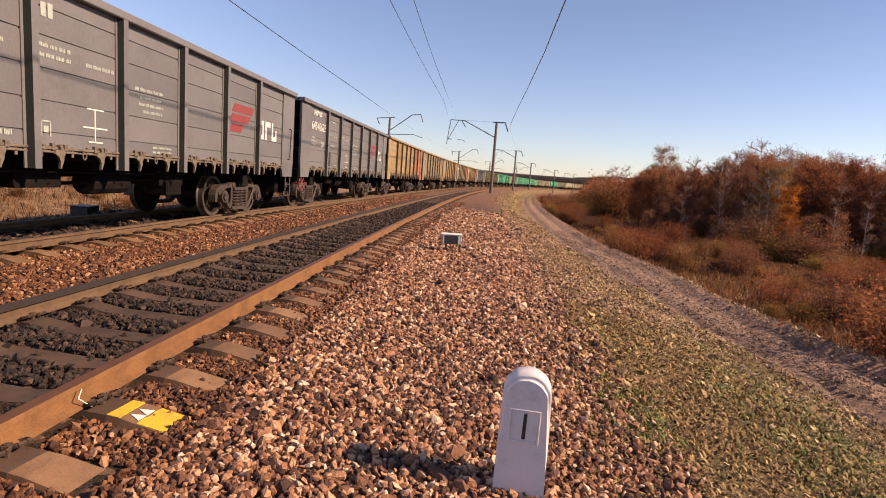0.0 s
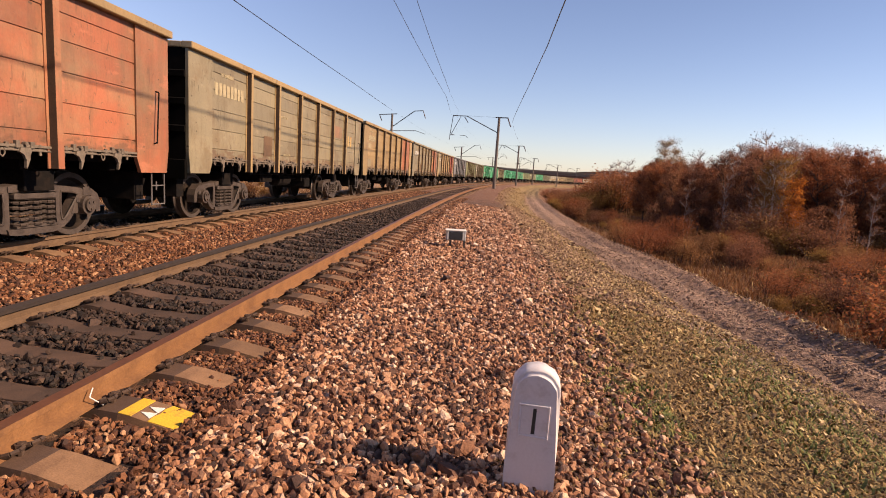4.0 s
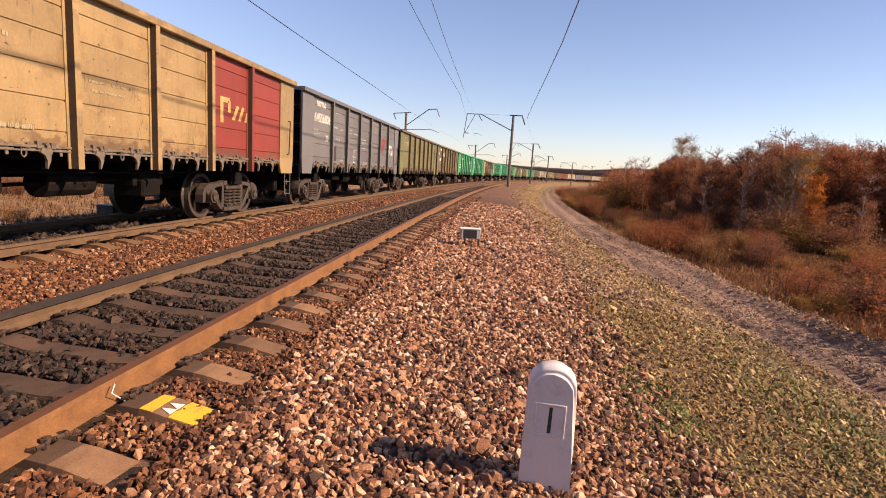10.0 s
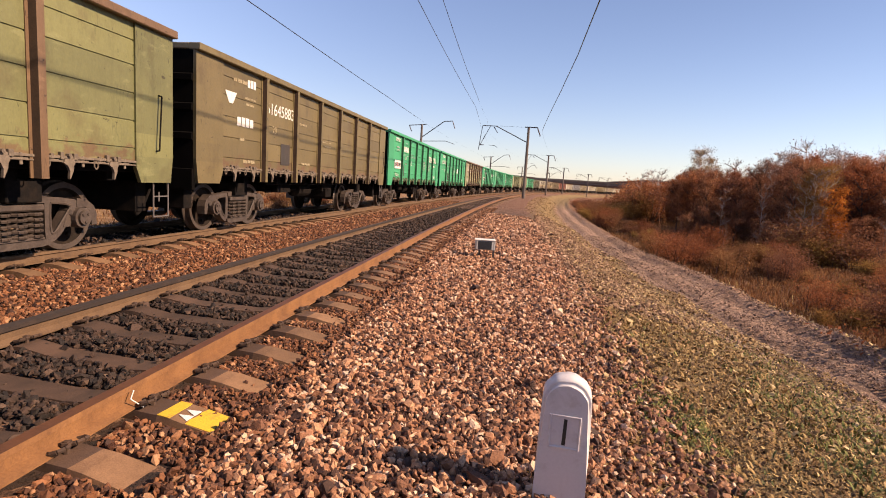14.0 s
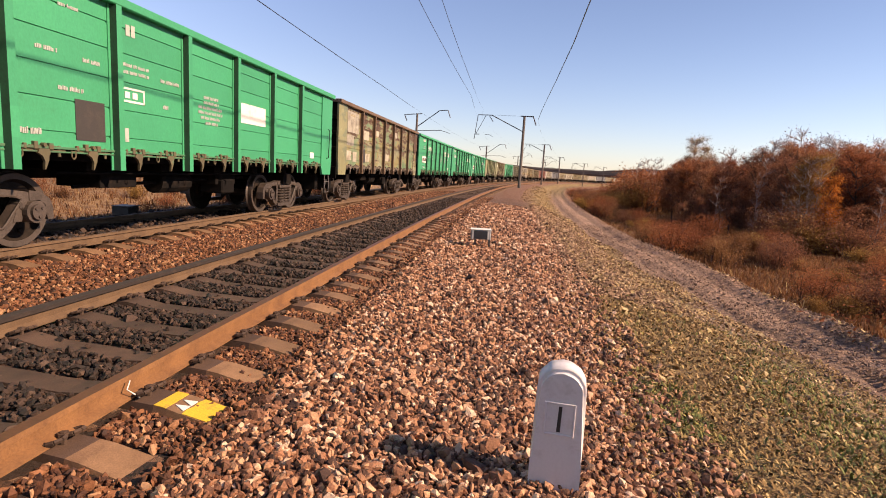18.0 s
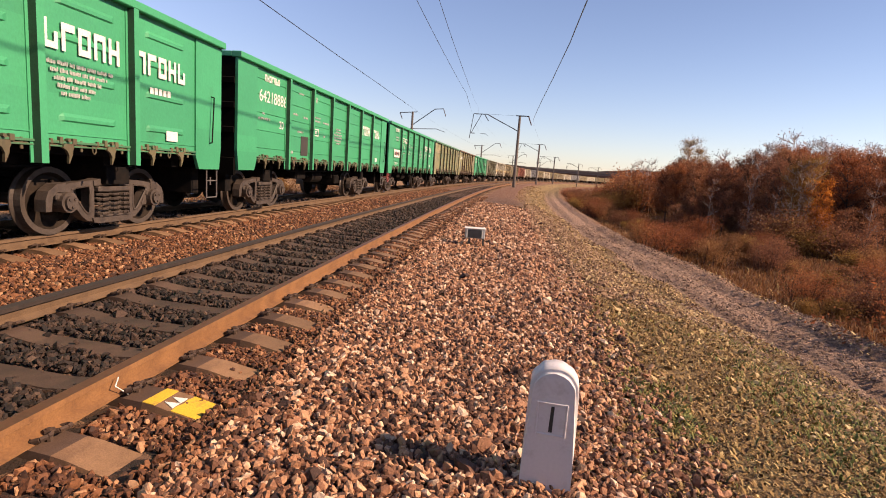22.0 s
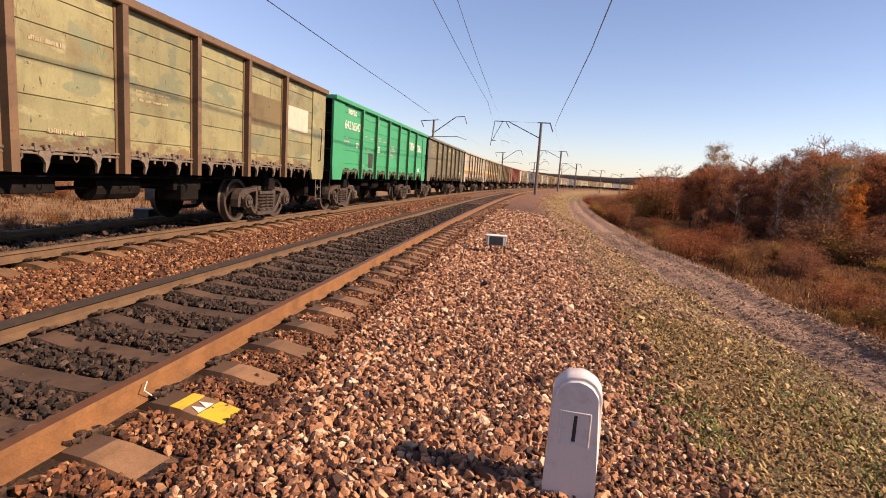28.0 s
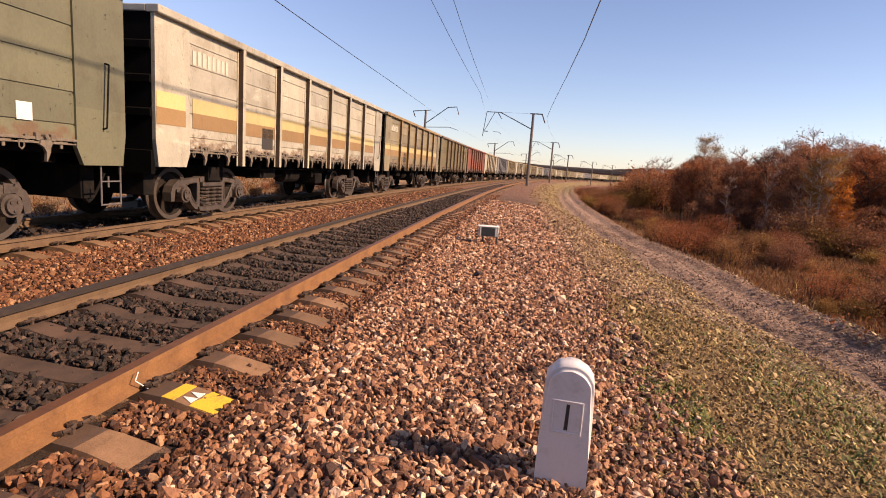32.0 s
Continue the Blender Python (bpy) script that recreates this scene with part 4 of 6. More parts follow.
    if dirt > 0.4:
        # scrapes and creases left by loading grabs
        line = ramp(nt, nz(1.1, (1, 2.6, 0.55), 3), [(0.490, (0, 0, 0)), (0.499, (1, 1, 1)), (0.503, (1, 1, 1)), (0.512, (0, 0, 0))])
        where = ramp(nt, nz(1.3, (1, 1, 0.8), 2), [(0.50, (0, 0, 0)), (0.60, (0.5, 0.5, 0.5))])
        cut = mix(nt, 1.0, line.outputs[0], where.outputs[0], "MULTIPLY")
        col = mix(nt, cut, col, tuple(c * 0.35 for c in stain))
        pale = ramp(nt, nz(2.4, (1, 0.7, 1.8), 5), [(0.60, (0, 0, 0)), (0.68, (0.45, 0.45, 0.45))])
        col = mix(nt, pale.outputs[0], col, tuple(min(0.5, c * 1.45 + 0.02) for c in base))
    r3 = ramp(nt, fine, [(0.3, (0.86, 0.86, 0.86)), (0.7, (1.08, 1.08, 1.08))])
    col = mix(nt, 1.0, col, r3.outputs[0], "MULTIPLY")
    nt.links.new(col, b.inputs["Base Color"])
    b.inputs["Roughness"].default_value = 0.55
    bump(nt, b, big, 0.35, 0.03)
    return m


P = {
    "grey": paint("paint_grey", (0.130, 0.127, 0.134), (0.105, 0.098, 0.096), 0.3),
    "tan": paint("paint_tan", (0.272, 0.188, 0.087), (0.175, 0.105, 0.047), 0.45),
    "tan_grey": paint("paint_tan_grey", (0.198, 0.168, 0.108), (0.140, 0.098, 0.054), 0.5),
    "cream": paint("paint_cream", (0.330, 0.305, 0.245), (0.225, 0.190, 0.135), 0.45),
    "stripe": paint("paint_stripe", (0.44, 0.35, 0.155), (0.34, 0.25, 0.11), 0.3),
    "orange": paint("paint_orange", (0.300, 0.100, 0.048), (0.245, 0.140, 0.075), 0.8, 1.2),
    "orange_faded": paint("paint_orange_faded", (0.235, 0.125, 0.070), (0.190, 0.145, 0.090), 0.8),
    "red": paint("paint_red", (0.200, 0.032, 0.022), (0.152, 0.040, 0.024), 0.35),
    "olive": paint("paint_olive", (0.135, 0.138, 0.056), (0.095, 0.080, 0.034), 0.45),
    "khaki": paint("paint_khaki", (0.212, 0.205, 0.104), (0.150, 0.122, 0.060), 0.5, 1.2, (0.150, 0.163, 0.096)),
    "brown": paint("paint_brown", (0.122, 0.096, 0.043), (0.080, 0.056, 0.025), 0.4),
    "stripe_brown": paint("paint_stripe_brown", (0.255, 0.155, 0.066), (0.20, 0.115, 0.05), 0.3),
    "green": paint("paint_green", (0.027, 0.258, 0.121), (0.028, 0.200, 0.094), 0.15),
    "dull_green": paint("paint_dull_green", (0.072, 0.180, 0.100), (0.075, 0.125, 0.065), 0.35),
    "drab": paint("paint_drab", (0.117, 0.114, 0.070), (0.090, 0.078, 0.046), 0.35),
    "brown_post": paint("paint_brown_post", (0.128, 0.076, 0.040), (0.078, 0.045, 0.024), 0.45),
    "rust_red": paint("paint_rust_red", (0.186, 0.052, 0.027), (0.124, 0.042, 0.024), 0.4),
    "letter": worn("letter_white", (0.612, 0.603, 0.578), (0.425, 0.408, 0.374), 0.2, 0.6, 0, 6, 60, 0.05),
    "letter_faded": worn("letter_faded", (0.34, 0.29, 0.18), (0.22, 0.17, 0.10), 0.5, 0.7, 0, 6, 60, 0.05),
    "emblem": worn("emblem_cream", (0.46, 0.31, 0.11), (0.30, 0.13, 0.05), 0.5, 0.7, 0, 5, 60, 0.05),
    "letter_red": worn("letter_red", (0.22, 0.030, 0.032), (0.14, 0.06, 0.055), 0.6, 0.6, 0, 6, 60, 0.05),
    "letter_dark": worn("letter_dark", (0.030, 0.026, 0.025), (0.055, 0.042, 0.036), 0.4, 0.7, 0, 6, 60, 0.05),
    "chipped": paint("paint_chipped", (0.36, 0.33, 0.26), (0.12, 0.08, 0.05), 0.55, 2.6),
    "board_grey": paint("paint_board_grey", (0.10, 0.11, 0.105), (0.09, 0.08, 0.06), 0.4),
    # dark tones that paint the shade on the posts' side faces
    "post_shade_brown": worn("post_shade_brown", (0.052, 0.029, 0.016), (0.026, 0.015, 0.010), 0.5, 0.9, 0, 5, 60, 0.3),
    "post_shade_green": worn("post_shade_green", (0.008, 0.055, 0.026), (0.010, 0.030, 0.017), 0.5, 0.8, 0, 5, 60, 0.3),
    "letter_pale": worn("letter_pale", (0.43, 0.41, 0.35), (0.36, 0.33, 0.26), 0.5, 0.7, 0, 6, 60, 0.05),
    "letter_small": worn("letter_small", (0.34, 0.37, 0.34), (0.22, 0.24, 0.22), 0.3, 0.6, 0, 6, 60, 0.05),
    "post_shade_grey": worn("post_shade_grey", (0.022, 0.026, 0.023), (0.014, 0.013, 0.012), 0.5, 0.8, 0, 5, 60, 0.3),
    "latch_green": paint("paint_latch_green", (0.045, 0.150, 0.078), (0.060, 0.055, 0.036), 0.5),
    # near-black paint stands in for shade on end walls and inner box
    "shade_black": dull(worn("inside", (0.0025, 0.0022, 0.0022), (0.005, 0.004, 0.0035), 0.4, 1.0)),
}


def patchwork():
    """Many layers of old paint showing through one another in blocks and scraped bands."""
    m, nt, b = nodes_of("paint_patchy")
    oi = nt.nodes.new("ShaderNodeObjectInfo")
    tc = nt.nodes.new("ShaderNodeTexCoord")
    sh = nt.nodes.new("ShaderNodeVectorMath")
    sh.operation = "MULTIPLY_ADD"
    sh.inputs[0].default_value = (37, 53, 11)
    nt.links.new(oi.outputs["Random"], sh.inputs[1])
    nt.links.new(tc.outputs["Object"], sh.inputs[2])

    def field(kind, scale_, stretch):
        mp = nt.nodes.new("ShaderNodeMapping")
        mp.inputs["Scale"].default_value = stretch
        nt.links.new(sh.outputs[0], mp.inputs[0])
        n = add(nt, kind, Scale=scale_)
        nt.links.new(mp.outputs[0], n.inputs["Vector"])
        return n
    base = field("ShaderNodeTexNoise", 0.8, (1, 1, 1.4))
    base.inputs["Detail"].default_value = 5
    r = ramp(nt, base.outputs["Fac"], [(0.34, (0.080, 0.140, 0.072)), (0.46, (0.145, 0.185, 0.105)), (0.52, (0.190, 0.155, 0.055)), (0.60, (0.170, 0.180, 0.110)), (0.70, (0.26, 0.24, 0.17))])
    scrape = field("ShaderNodeTexNoise", 1.7, (1, 0.8, 3.0))
    scrape.inputs["Detail"].default_value = 10
    scrape.inputs["Roughness"].default_value = 0.68
    lift = nt.nodes.new("ShaderNodeSeparateXYZ")
    nt.links.new(tc.outputs["Object"], lift.inputs[0])
    bias = add(nt, "ShaderNodeMath")
    bias.operation = "MULTIPLY_ADD"
    nt.links.new(lift.outputs[2], bias.inputs[0])
    bias.inputs[1].default_value = 0.075
    nt.links.new(scrape.outputs["Fac"], bias.inputs[2])
    s1 = ramp(nt, bias.outputs[0], [(0.60, (0, 0, 0)), (0.62, (1, 1, 1))])
    s2 = ramp(nt, bias.outputs[0], [(0.575, (0, 0, 0)), (0.595, (1, 1, 1))])
    rust = field("ShaderNodeTexNoise", 9.0, (1, 1, 1.5))
    rc = ramp(nt, rust.outputs["Fac"], [(0.35, (0.034, 0.018, 0.010)), (0.65, (0.095, 0.048, 0.027))])
    edge = mix(nt, s2.outputs[0], r.outputs[0], (0.185, 0.165, 0.110))
    nt.links.new(mix(nt, s1.outputs[0], edge, rc.outputs[0]), b.inputs["Base Color"])
    b.inputs["Roughness"].default_value = 0.7
    bump(nt, b, scrape.outputs["Fac"], 0.2, 0.02)
    return m


P["patchy"] = patchwork()


def bay_mesh(style):
    """One side plate between two posts, from its lower left corner, with pressed ribs: one sheet."""
    bm = bmesh.new()
    h = TOP - SILL - 0.12
    zs, ys = [(0.0, 0)], [0.0, BAY * 0.20, BAY * 0.24, BAY * 0.76, BAY * 0.80, BAY]
    if style == "seam":
        for f in (0.10, 0.30, 0.50, 0.70, 0.875):
            z = h * f
            zs += [(z - 0.012, 0), (z - 0.009, 1), (z + 0.009, 1), (z + 0.014, 0)]
    else:
        zs += [(h * 0.055 - 0.01, 0), (h * 0.055 - 0.006, 2), (h * 0.055 + 0.006, 2), (h * 0.055 + 0.01, 0)]
        for f in (0.16, 0.42, 0.66, 0.87):
            z = h * f
            zs += [(z - 0.055, 0), (z - 0.035, 1), (z + 0.010, 1), (z + 0.055, 0)]
    zs.append((h, 0))
    rows = []
    for z, up in zs:
        row = []
        for k, y in enumerate(ys):
            if style == "seam":
                x = -0.016 * up
            else:
                x = 0.024 * (up == 1 and k in (2, 3)) + 0.012 * (up == 2)
            row.append(bm.verts.new((x, y, z)))
        rows.append(row)
    for a, b in zip(rows, rows[1:]):
        for k in range(len(ys) - 1):
            bm.faces.new((a[k], a[k + 1], b[k + 1], b[k]))
    back = [bm.verts.new((-0.035, y, z)) for y, z in ((0, 0), (BAY, 0), (BAY, h), (0, h))]
    bm.faces.new(back[::-1])
    bm.faces.new([back[0], back[1]] + rows[0][::-1])
    bm.faces.new([back[2], back[3]] + rows[-1])
    bm.faces.new([back[3], back[0]] + [r[0] for r in rows])
    bm.faces.new([back[1], back[2]] + [r[-1] for r in rows][::-1])
    return mesh_of("plate_" + style, bm, P["grey"])


def post_mesh():
    """A hat-section post: two foot flanges and a raised box."""
    bm = bmesh.new()
    lo, hi = SILL - 0.26, TOP - 0.1
    prof = [(0.0, -0.105), (0.014, -0.105), (0.014, -0.064), (0.108, -0.052), (0.108, 0.052), (0.014, 0.064), (0.014, 0.105), (0.0, 0.105)]
    prism(bm, prof, 2, lo, hi)
    # side faces get a second, darker colour in place of shade
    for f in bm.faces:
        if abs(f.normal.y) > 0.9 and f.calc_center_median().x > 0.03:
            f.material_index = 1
    return mesh_of("stanchion", bm, P["grey"], P["post_shade_brown"])


def corner_mesh():
    bm = bmesh.new()
    lo = SILL - 0.30
    prism(bm, [(0.0, lo + 0.42), (0.06, lo), (CORNER - 0.1, lo), (CORNER, lo + 0.22), (CORNER, TOP - 0.1), (0.0, TOP - 0.1)], 0, -0.03, 0.03)
    return mesh_of("corner_plate", bm, P["grey"])


def latch_mesh():
    """A hatch hinge with its lever, eye and hook under the side plate."""
    bm = boxes(((0.0, -0.30, -0.045), (0.022, 0.30, -0.022)), ((0.005, -0.14, -0.02), (0.05, -0.09, 0.065)), ((0.005, 0.05, -0.02), (0.05, 0.11, 0.055)),
               ((0.0, -0.18, 0.004), (0.035, 0.18, 0.024)), ((0.0, 0.20, -0.10), (0.02, 0.235, 0.03)), ((0.012, -0.26, -0.02), (0.04, -0.22, 0.04)), bevel=0.005)
    prism(bm, [(-0.080, -0.012), (0.050, -0.012), (0.060, -0.055), (0.040, -0.095), (0.036, -0.140), (-0.012, -0.245), (-0.022, -0.238), (-0.014, -0.150), (-0.045, -0.090), (-0.100, -0.060)], 0, 0.018, 0.050)
    rod(bm, (0.02, -0.02, 0.03), (0.065, -0.02, 0.03), 0.024, seg=7)
    for a, b in (((0.03, -0.33, -0.02), (0.03, -0.33, -0.09)), ((0.03, -0.33, -0.09), (0.03, -0.30, -0.12)), ((0.03, -0.30, -0.12), (0.03, -0.27, -0.09)), ((0.03, -0.27, -0.09), (0.03, -0.27, -0.02))):
        rod(bm, a, b, 0.008, seg=5)
    return mesh_of("hatch_latch", bm, M["bogie"])


def ring_bm(bm, c, r, t, axis, seg=16):
    pts = []
    for i in range(seg):
        a = 2 * math.pi * i / seg
        p = [r * math.cos(a), r * math.sin(a)]
        p.insert(axis, 0)
        pts.append(Vector(c) + Vector(p))
    for i in range(seg):
        rod(bm, pts[i], pts[(i + 1) % seg], t, seg=5)


def wheelset_mesh(seg=40):
    bm = bmesh.new()
    prof = [(0.00, 0.07), (0.0, 0.16), (0.045, 0.20), (0.055, 0.36), (0.0, 0.40), (-0.005, 0.475), (0.095, 0.478), (0.125, 0.508), (0.145, 0.505), (0.145, 0.40), (0.10, 0.36), (0.09, 0.20), (0.13, 0.15), (0.13, 0.07)]
    for sgn in (1, -1):
        rows = []
        for i in range(seg):
            a = 2 * math.pi * i / seg
            rows.append([bm.verts.new((sgn * (0.87 - x), r * math.cos(a), r * math.sin(a))) for x, r in prof])
        for i in range(seg):
            for j in range(len(prof) - 1):
                f = bm.faces.new((rows[i][j], rows[(i + 1) % seg][j], rows[(i + 1) % seg][j + 1], rows[i][j + 1]))
                f.material_index = 1 if j in (4, 5, 6, 7) else 0
    rod(bm, (-1.1, 0, 0), (1.1, 0, 0), 0.08, seg=10)
    for k in range(3):
        a = 2 * math.pi * k / 3
        rod(bm, (0.86, 0.28 * math.cos(a), 0.28 * math.sin(a)), (0.80, 0.28 * math.cos(a), 0.28 * math.sin(a)), 0.03, seg=6)
    bmesh.ops.recalc_face_normals(bm, faces=bm.faces)
    return mesh_of("wheelset", bm, M["wheel"], M["wheel_rim"])


def frame_mesh():
    """A cast bogie side frame: arched top chord, jaws over the axle boxes, an oval window on each side of the spring opening."""
    bm = bmesh.new()

    def ring(outer, inner, x0, x1):
        n = len(outer)
        grid = [[bm.verts.new((x, y, z)) for y, z in pts] for x, pts in ((x0, outer), (x1, outer), (x1, inner), (x0, inner))]
        for i in range(n):
            j = (i + 1) % n
            for k in range(4):
                p, q = grid[k], grid[(k + 1) % 4]
                bm.faces.new((p[i], p[j], q[j], q[i]))
    for sg in (1, -1):
        # the sloping arm with its window, from the spring column to the jaw
        outer = [(0.38, 0.78), (0.62, 0.765), (0.86, 0.735), (1.00, 0.68), (0.94, 0.60), (0.82, 0.52), (0.74, 0.40), (0.63, 0.26), (0.52, 0.18), (0.40, 0.16), (0.38, 0.32), (0.38, 0.60)]
        inner = [(0.47, 0.695), (0.58, 0.69), (0.72, 0.675), (0.80, 0.645), (0.78, 0.60), (0.73, 0.54), (0.66, 0.45), (0.58, 0.345), (0.52, 0.29), (0.48, 0.29), (0.46, 0.40), (0.46, 0.58)]
        flip = lambda pts: [(sg * y, z) for y, z in pts]
        ring(flip(outer), flip(inner), -0.075, 0.075)
        prism(bm, flip([(0.90, 0.62), (0.90, 0.75), (1.06, 0.73), (1.20, 0.64), (1.25, 0.52), (1.25, 0.36), (1.16, 0.36), (1.13, 0.56), (1.05, 0.62)]), 0, -0.085, 0.085)
        prism(bm, flip([(0.66, 0.36), (0.78, 0.36), (0.82, 0.50), (0.92, 0.62), (0.80, 0.64), (0.72, 0.52)]), 0, -0.083, 0.083)
        # rim round the window
        for (y0, z0), (y1, z1) in zip(inner, inner[1:] + inner[:1]):
            rod(bm, (0.075, sg * y0, z0), (0.075, sg * y1, z1), 0.016, seg=5)
    prism(bm, [(-0.40, 0.70), (-0.40, 0.775), (-0.30, 0.80), (0.30, 0.80), (0.40, 0.775), (0.40, 0.70)], 0, -0.09, 0.09)
    prism(bm, [(-0.44, 0.22), (0.44, 0.22), (0.42, 0.15), (0.30, 0.13), (-0.30, 0.13), (-0.42, 0.15)], 0, -0.10, 0.10)
    bmesh.ops.recalc_face_normals(bm, faces=bm.faces)
    return mesh_of("side_frame", bm, M["bogie"])


def axle_box_mesh():
    bm = rods(((-0.10, 0, 0.0), (0.14, 0, 0.0), 0.145), ((0.14, 0, 0), (0.175, 0, 0), 0.10), ((0.175, 0.045, 0.045), (0.19, 0.045, 0.045), 0.018), ((0.175, -0.045, 0.045), (0.19, -0.045, 0.045), 0.018), ((0.175, 0, -0.06), (0.19, 0, -0.06), 0.018), seg=14)
    box_bm(bm, (-0.10, -0.17, 0.03), (0.09, 0.17, 0.13), 0.02)
    return mesh_of("axle_box", bm, M["bogie"])


def spring_mesh():
    bm = bmesh.new()
    for y in (-0.225, 0.0, 0.225):
        for k in range(5):
            ring_bm(bm, (0.045, y, 0.275 + k * 0.072), 0.098, 0.021, 2, 10)
    n = len(bm.faces)
    box_bm(bm, (-0.10, -0.34, 0.60), (0.13, 0.34, 0.69), 0.02)
    box_bm(bm, (-0.05, -0.33, 0.23), (0.12, 0.33, 0.26))
    bm.faces.ensure_lookup_table()
    for f in bm.faces[n:]:
        f.material_index = 1
    return mesh_of("spring_set", bm, M["bogie"], M["bogie"])


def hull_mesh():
    """Far side, ends and floor of the open box, near black to stand in for shade."""
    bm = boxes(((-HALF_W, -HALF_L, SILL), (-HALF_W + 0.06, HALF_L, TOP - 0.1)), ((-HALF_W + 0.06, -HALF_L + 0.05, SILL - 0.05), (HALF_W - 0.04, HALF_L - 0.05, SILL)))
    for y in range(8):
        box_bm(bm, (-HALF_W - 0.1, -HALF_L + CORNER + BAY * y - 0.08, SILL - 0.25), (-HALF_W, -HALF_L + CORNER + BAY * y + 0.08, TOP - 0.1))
    return mesh_of("hull", bm, P["shade_black"])


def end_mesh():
    """The end wall: one pressed sheet with three ribs and a buffer beam, its shade put into the colour."""
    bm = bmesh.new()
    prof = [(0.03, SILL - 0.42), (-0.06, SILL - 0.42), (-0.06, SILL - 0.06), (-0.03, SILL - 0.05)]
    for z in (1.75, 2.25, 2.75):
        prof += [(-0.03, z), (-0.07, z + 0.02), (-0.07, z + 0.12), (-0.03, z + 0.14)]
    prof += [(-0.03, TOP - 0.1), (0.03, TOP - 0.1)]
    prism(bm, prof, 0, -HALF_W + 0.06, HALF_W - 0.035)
    return mesh_of("end_wall", bm, P["shade_black"])


def under_parts():
    """Centre sill, side sills, cross beams, bolsters, hatch chutes and an added dark block at each end, under the box:
    (name, mesh, places along).
    """
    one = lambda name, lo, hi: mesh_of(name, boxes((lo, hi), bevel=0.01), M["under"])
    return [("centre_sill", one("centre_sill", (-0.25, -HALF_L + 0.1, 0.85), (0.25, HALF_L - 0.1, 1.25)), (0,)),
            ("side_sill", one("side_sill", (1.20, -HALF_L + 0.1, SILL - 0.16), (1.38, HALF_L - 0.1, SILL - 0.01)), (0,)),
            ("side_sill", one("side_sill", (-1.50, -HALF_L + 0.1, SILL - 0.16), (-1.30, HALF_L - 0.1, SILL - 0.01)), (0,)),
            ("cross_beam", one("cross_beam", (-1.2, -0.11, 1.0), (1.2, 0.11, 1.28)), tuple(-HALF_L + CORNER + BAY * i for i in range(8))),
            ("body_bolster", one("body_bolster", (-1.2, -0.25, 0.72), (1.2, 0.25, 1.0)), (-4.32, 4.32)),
            # added block, no real part: fills the shaded space below each end wall
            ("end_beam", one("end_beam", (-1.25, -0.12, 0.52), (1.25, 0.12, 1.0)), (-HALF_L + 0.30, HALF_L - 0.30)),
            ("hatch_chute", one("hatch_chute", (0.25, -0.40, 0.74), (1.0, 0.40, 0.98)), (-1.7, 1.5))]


def brake_mesh():
    bm = rods(((0.75, -0.55, 0.80), (0.75, 0.35, 0.80), 0.20), seg=12)
    rod(bm, (1.1, -3.0, 0.97), (1.1, 3.0, 0.97), 0.022, seg=5)
    rod(bm, (0.8, -2.4, 0.75), (0.8, 2.6, 0.88), 0.03, seg=5)
    box_bm(bm, (0.6, 1.2, 0.55), (1.1, 1.7, 0.85), 0.03)
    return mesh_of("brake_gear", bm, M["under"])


def coupler_mesh():
    bm = boxes(((-0.13, -0.35, 0.93), (0.13, 0.15, 1.18)), ((-0.2, -0.52, 0.88), (0.2, -0.30, 1.2)), bevel=0.02)
    rod(bm, (0.35, 0.0, 0.95), (0.3, -0.3, 0.55), 0.03, seg=5)
    rod(bm, (0.3, -0.3, 0.55), (0.1, -0.5, 0.75), 0.03, seg=5)
    return mesh_of("coupler", bm, M["under"])


def ladder_mesh():
    y0, y1 = HALF_L - 0.42, HALF_L - 0.06
    x = HALF_W - 0.02
    return mesh_of("ladder", rods(((x, y0, SILL - 0.2), (x, y0, 0.45), 0.012), ((x, y1, SILL - 0.2), (x, y1, 0.45), 0.012), ((x, y0, 0.46), (x, y1, 0.46), 0.012),
                                  ((x, y0, 0.78), (x, y1, 0.78), 0.011), ((x, (y0 + y1) / 2 - 0.05, 0.70), (x, (y0 + y1) / 2 - 0.05, 0.85), 0.012)), M["ladder"])


def handle_mesh():
    y, x = HALF_L - 0.36, HALF_W
    return mesh_of("grab_handle", rods(((x, y, 2.35), (x + 0.09, y, 2.33), 0.012), ((x + 0.09, y, 2.33), (x + 0.09, y - 0.06, 1.50), 0.012), ((x + 0.09, y - 0.06, 1.50), (x, y - 0.06, 1.48), 0.012)), M["under"])


def hose_mesh(x, dip, reach):
    """A brake hose hanging in a loop from the wagon's end."""
    pts = [(x - 0.1 * k / 10, -reach * math.sin(math.pi * k / 10 * 0.6), 0.95 - dip * math.sin(math.pi * k / 10)) for k in range(11)]
    return tube("brake_hose", pts, 0.022, M["under"])


def brake_wheel_mesh():
    bm = bmesh.new()
    c = (HALF_W - 0.02, -HALF_L + 0.30, 0.79)
    ring_bm(bm, c, 0.22, 0.016, 0, 18)
    for k in range(4):
        a = math.pi * k / 4
        d = Vector((0, math.cos(a), math.sin(a))) * 0.22
        rod(bm, Vector(c) - d, Vector(c) + d, 0.010, seg=4)
    rod(bm, c, (1.0, c[1], c[2]), 0.02, seg=5)
    return mesh_of("brake_wheel", bm, M["brake_red"])


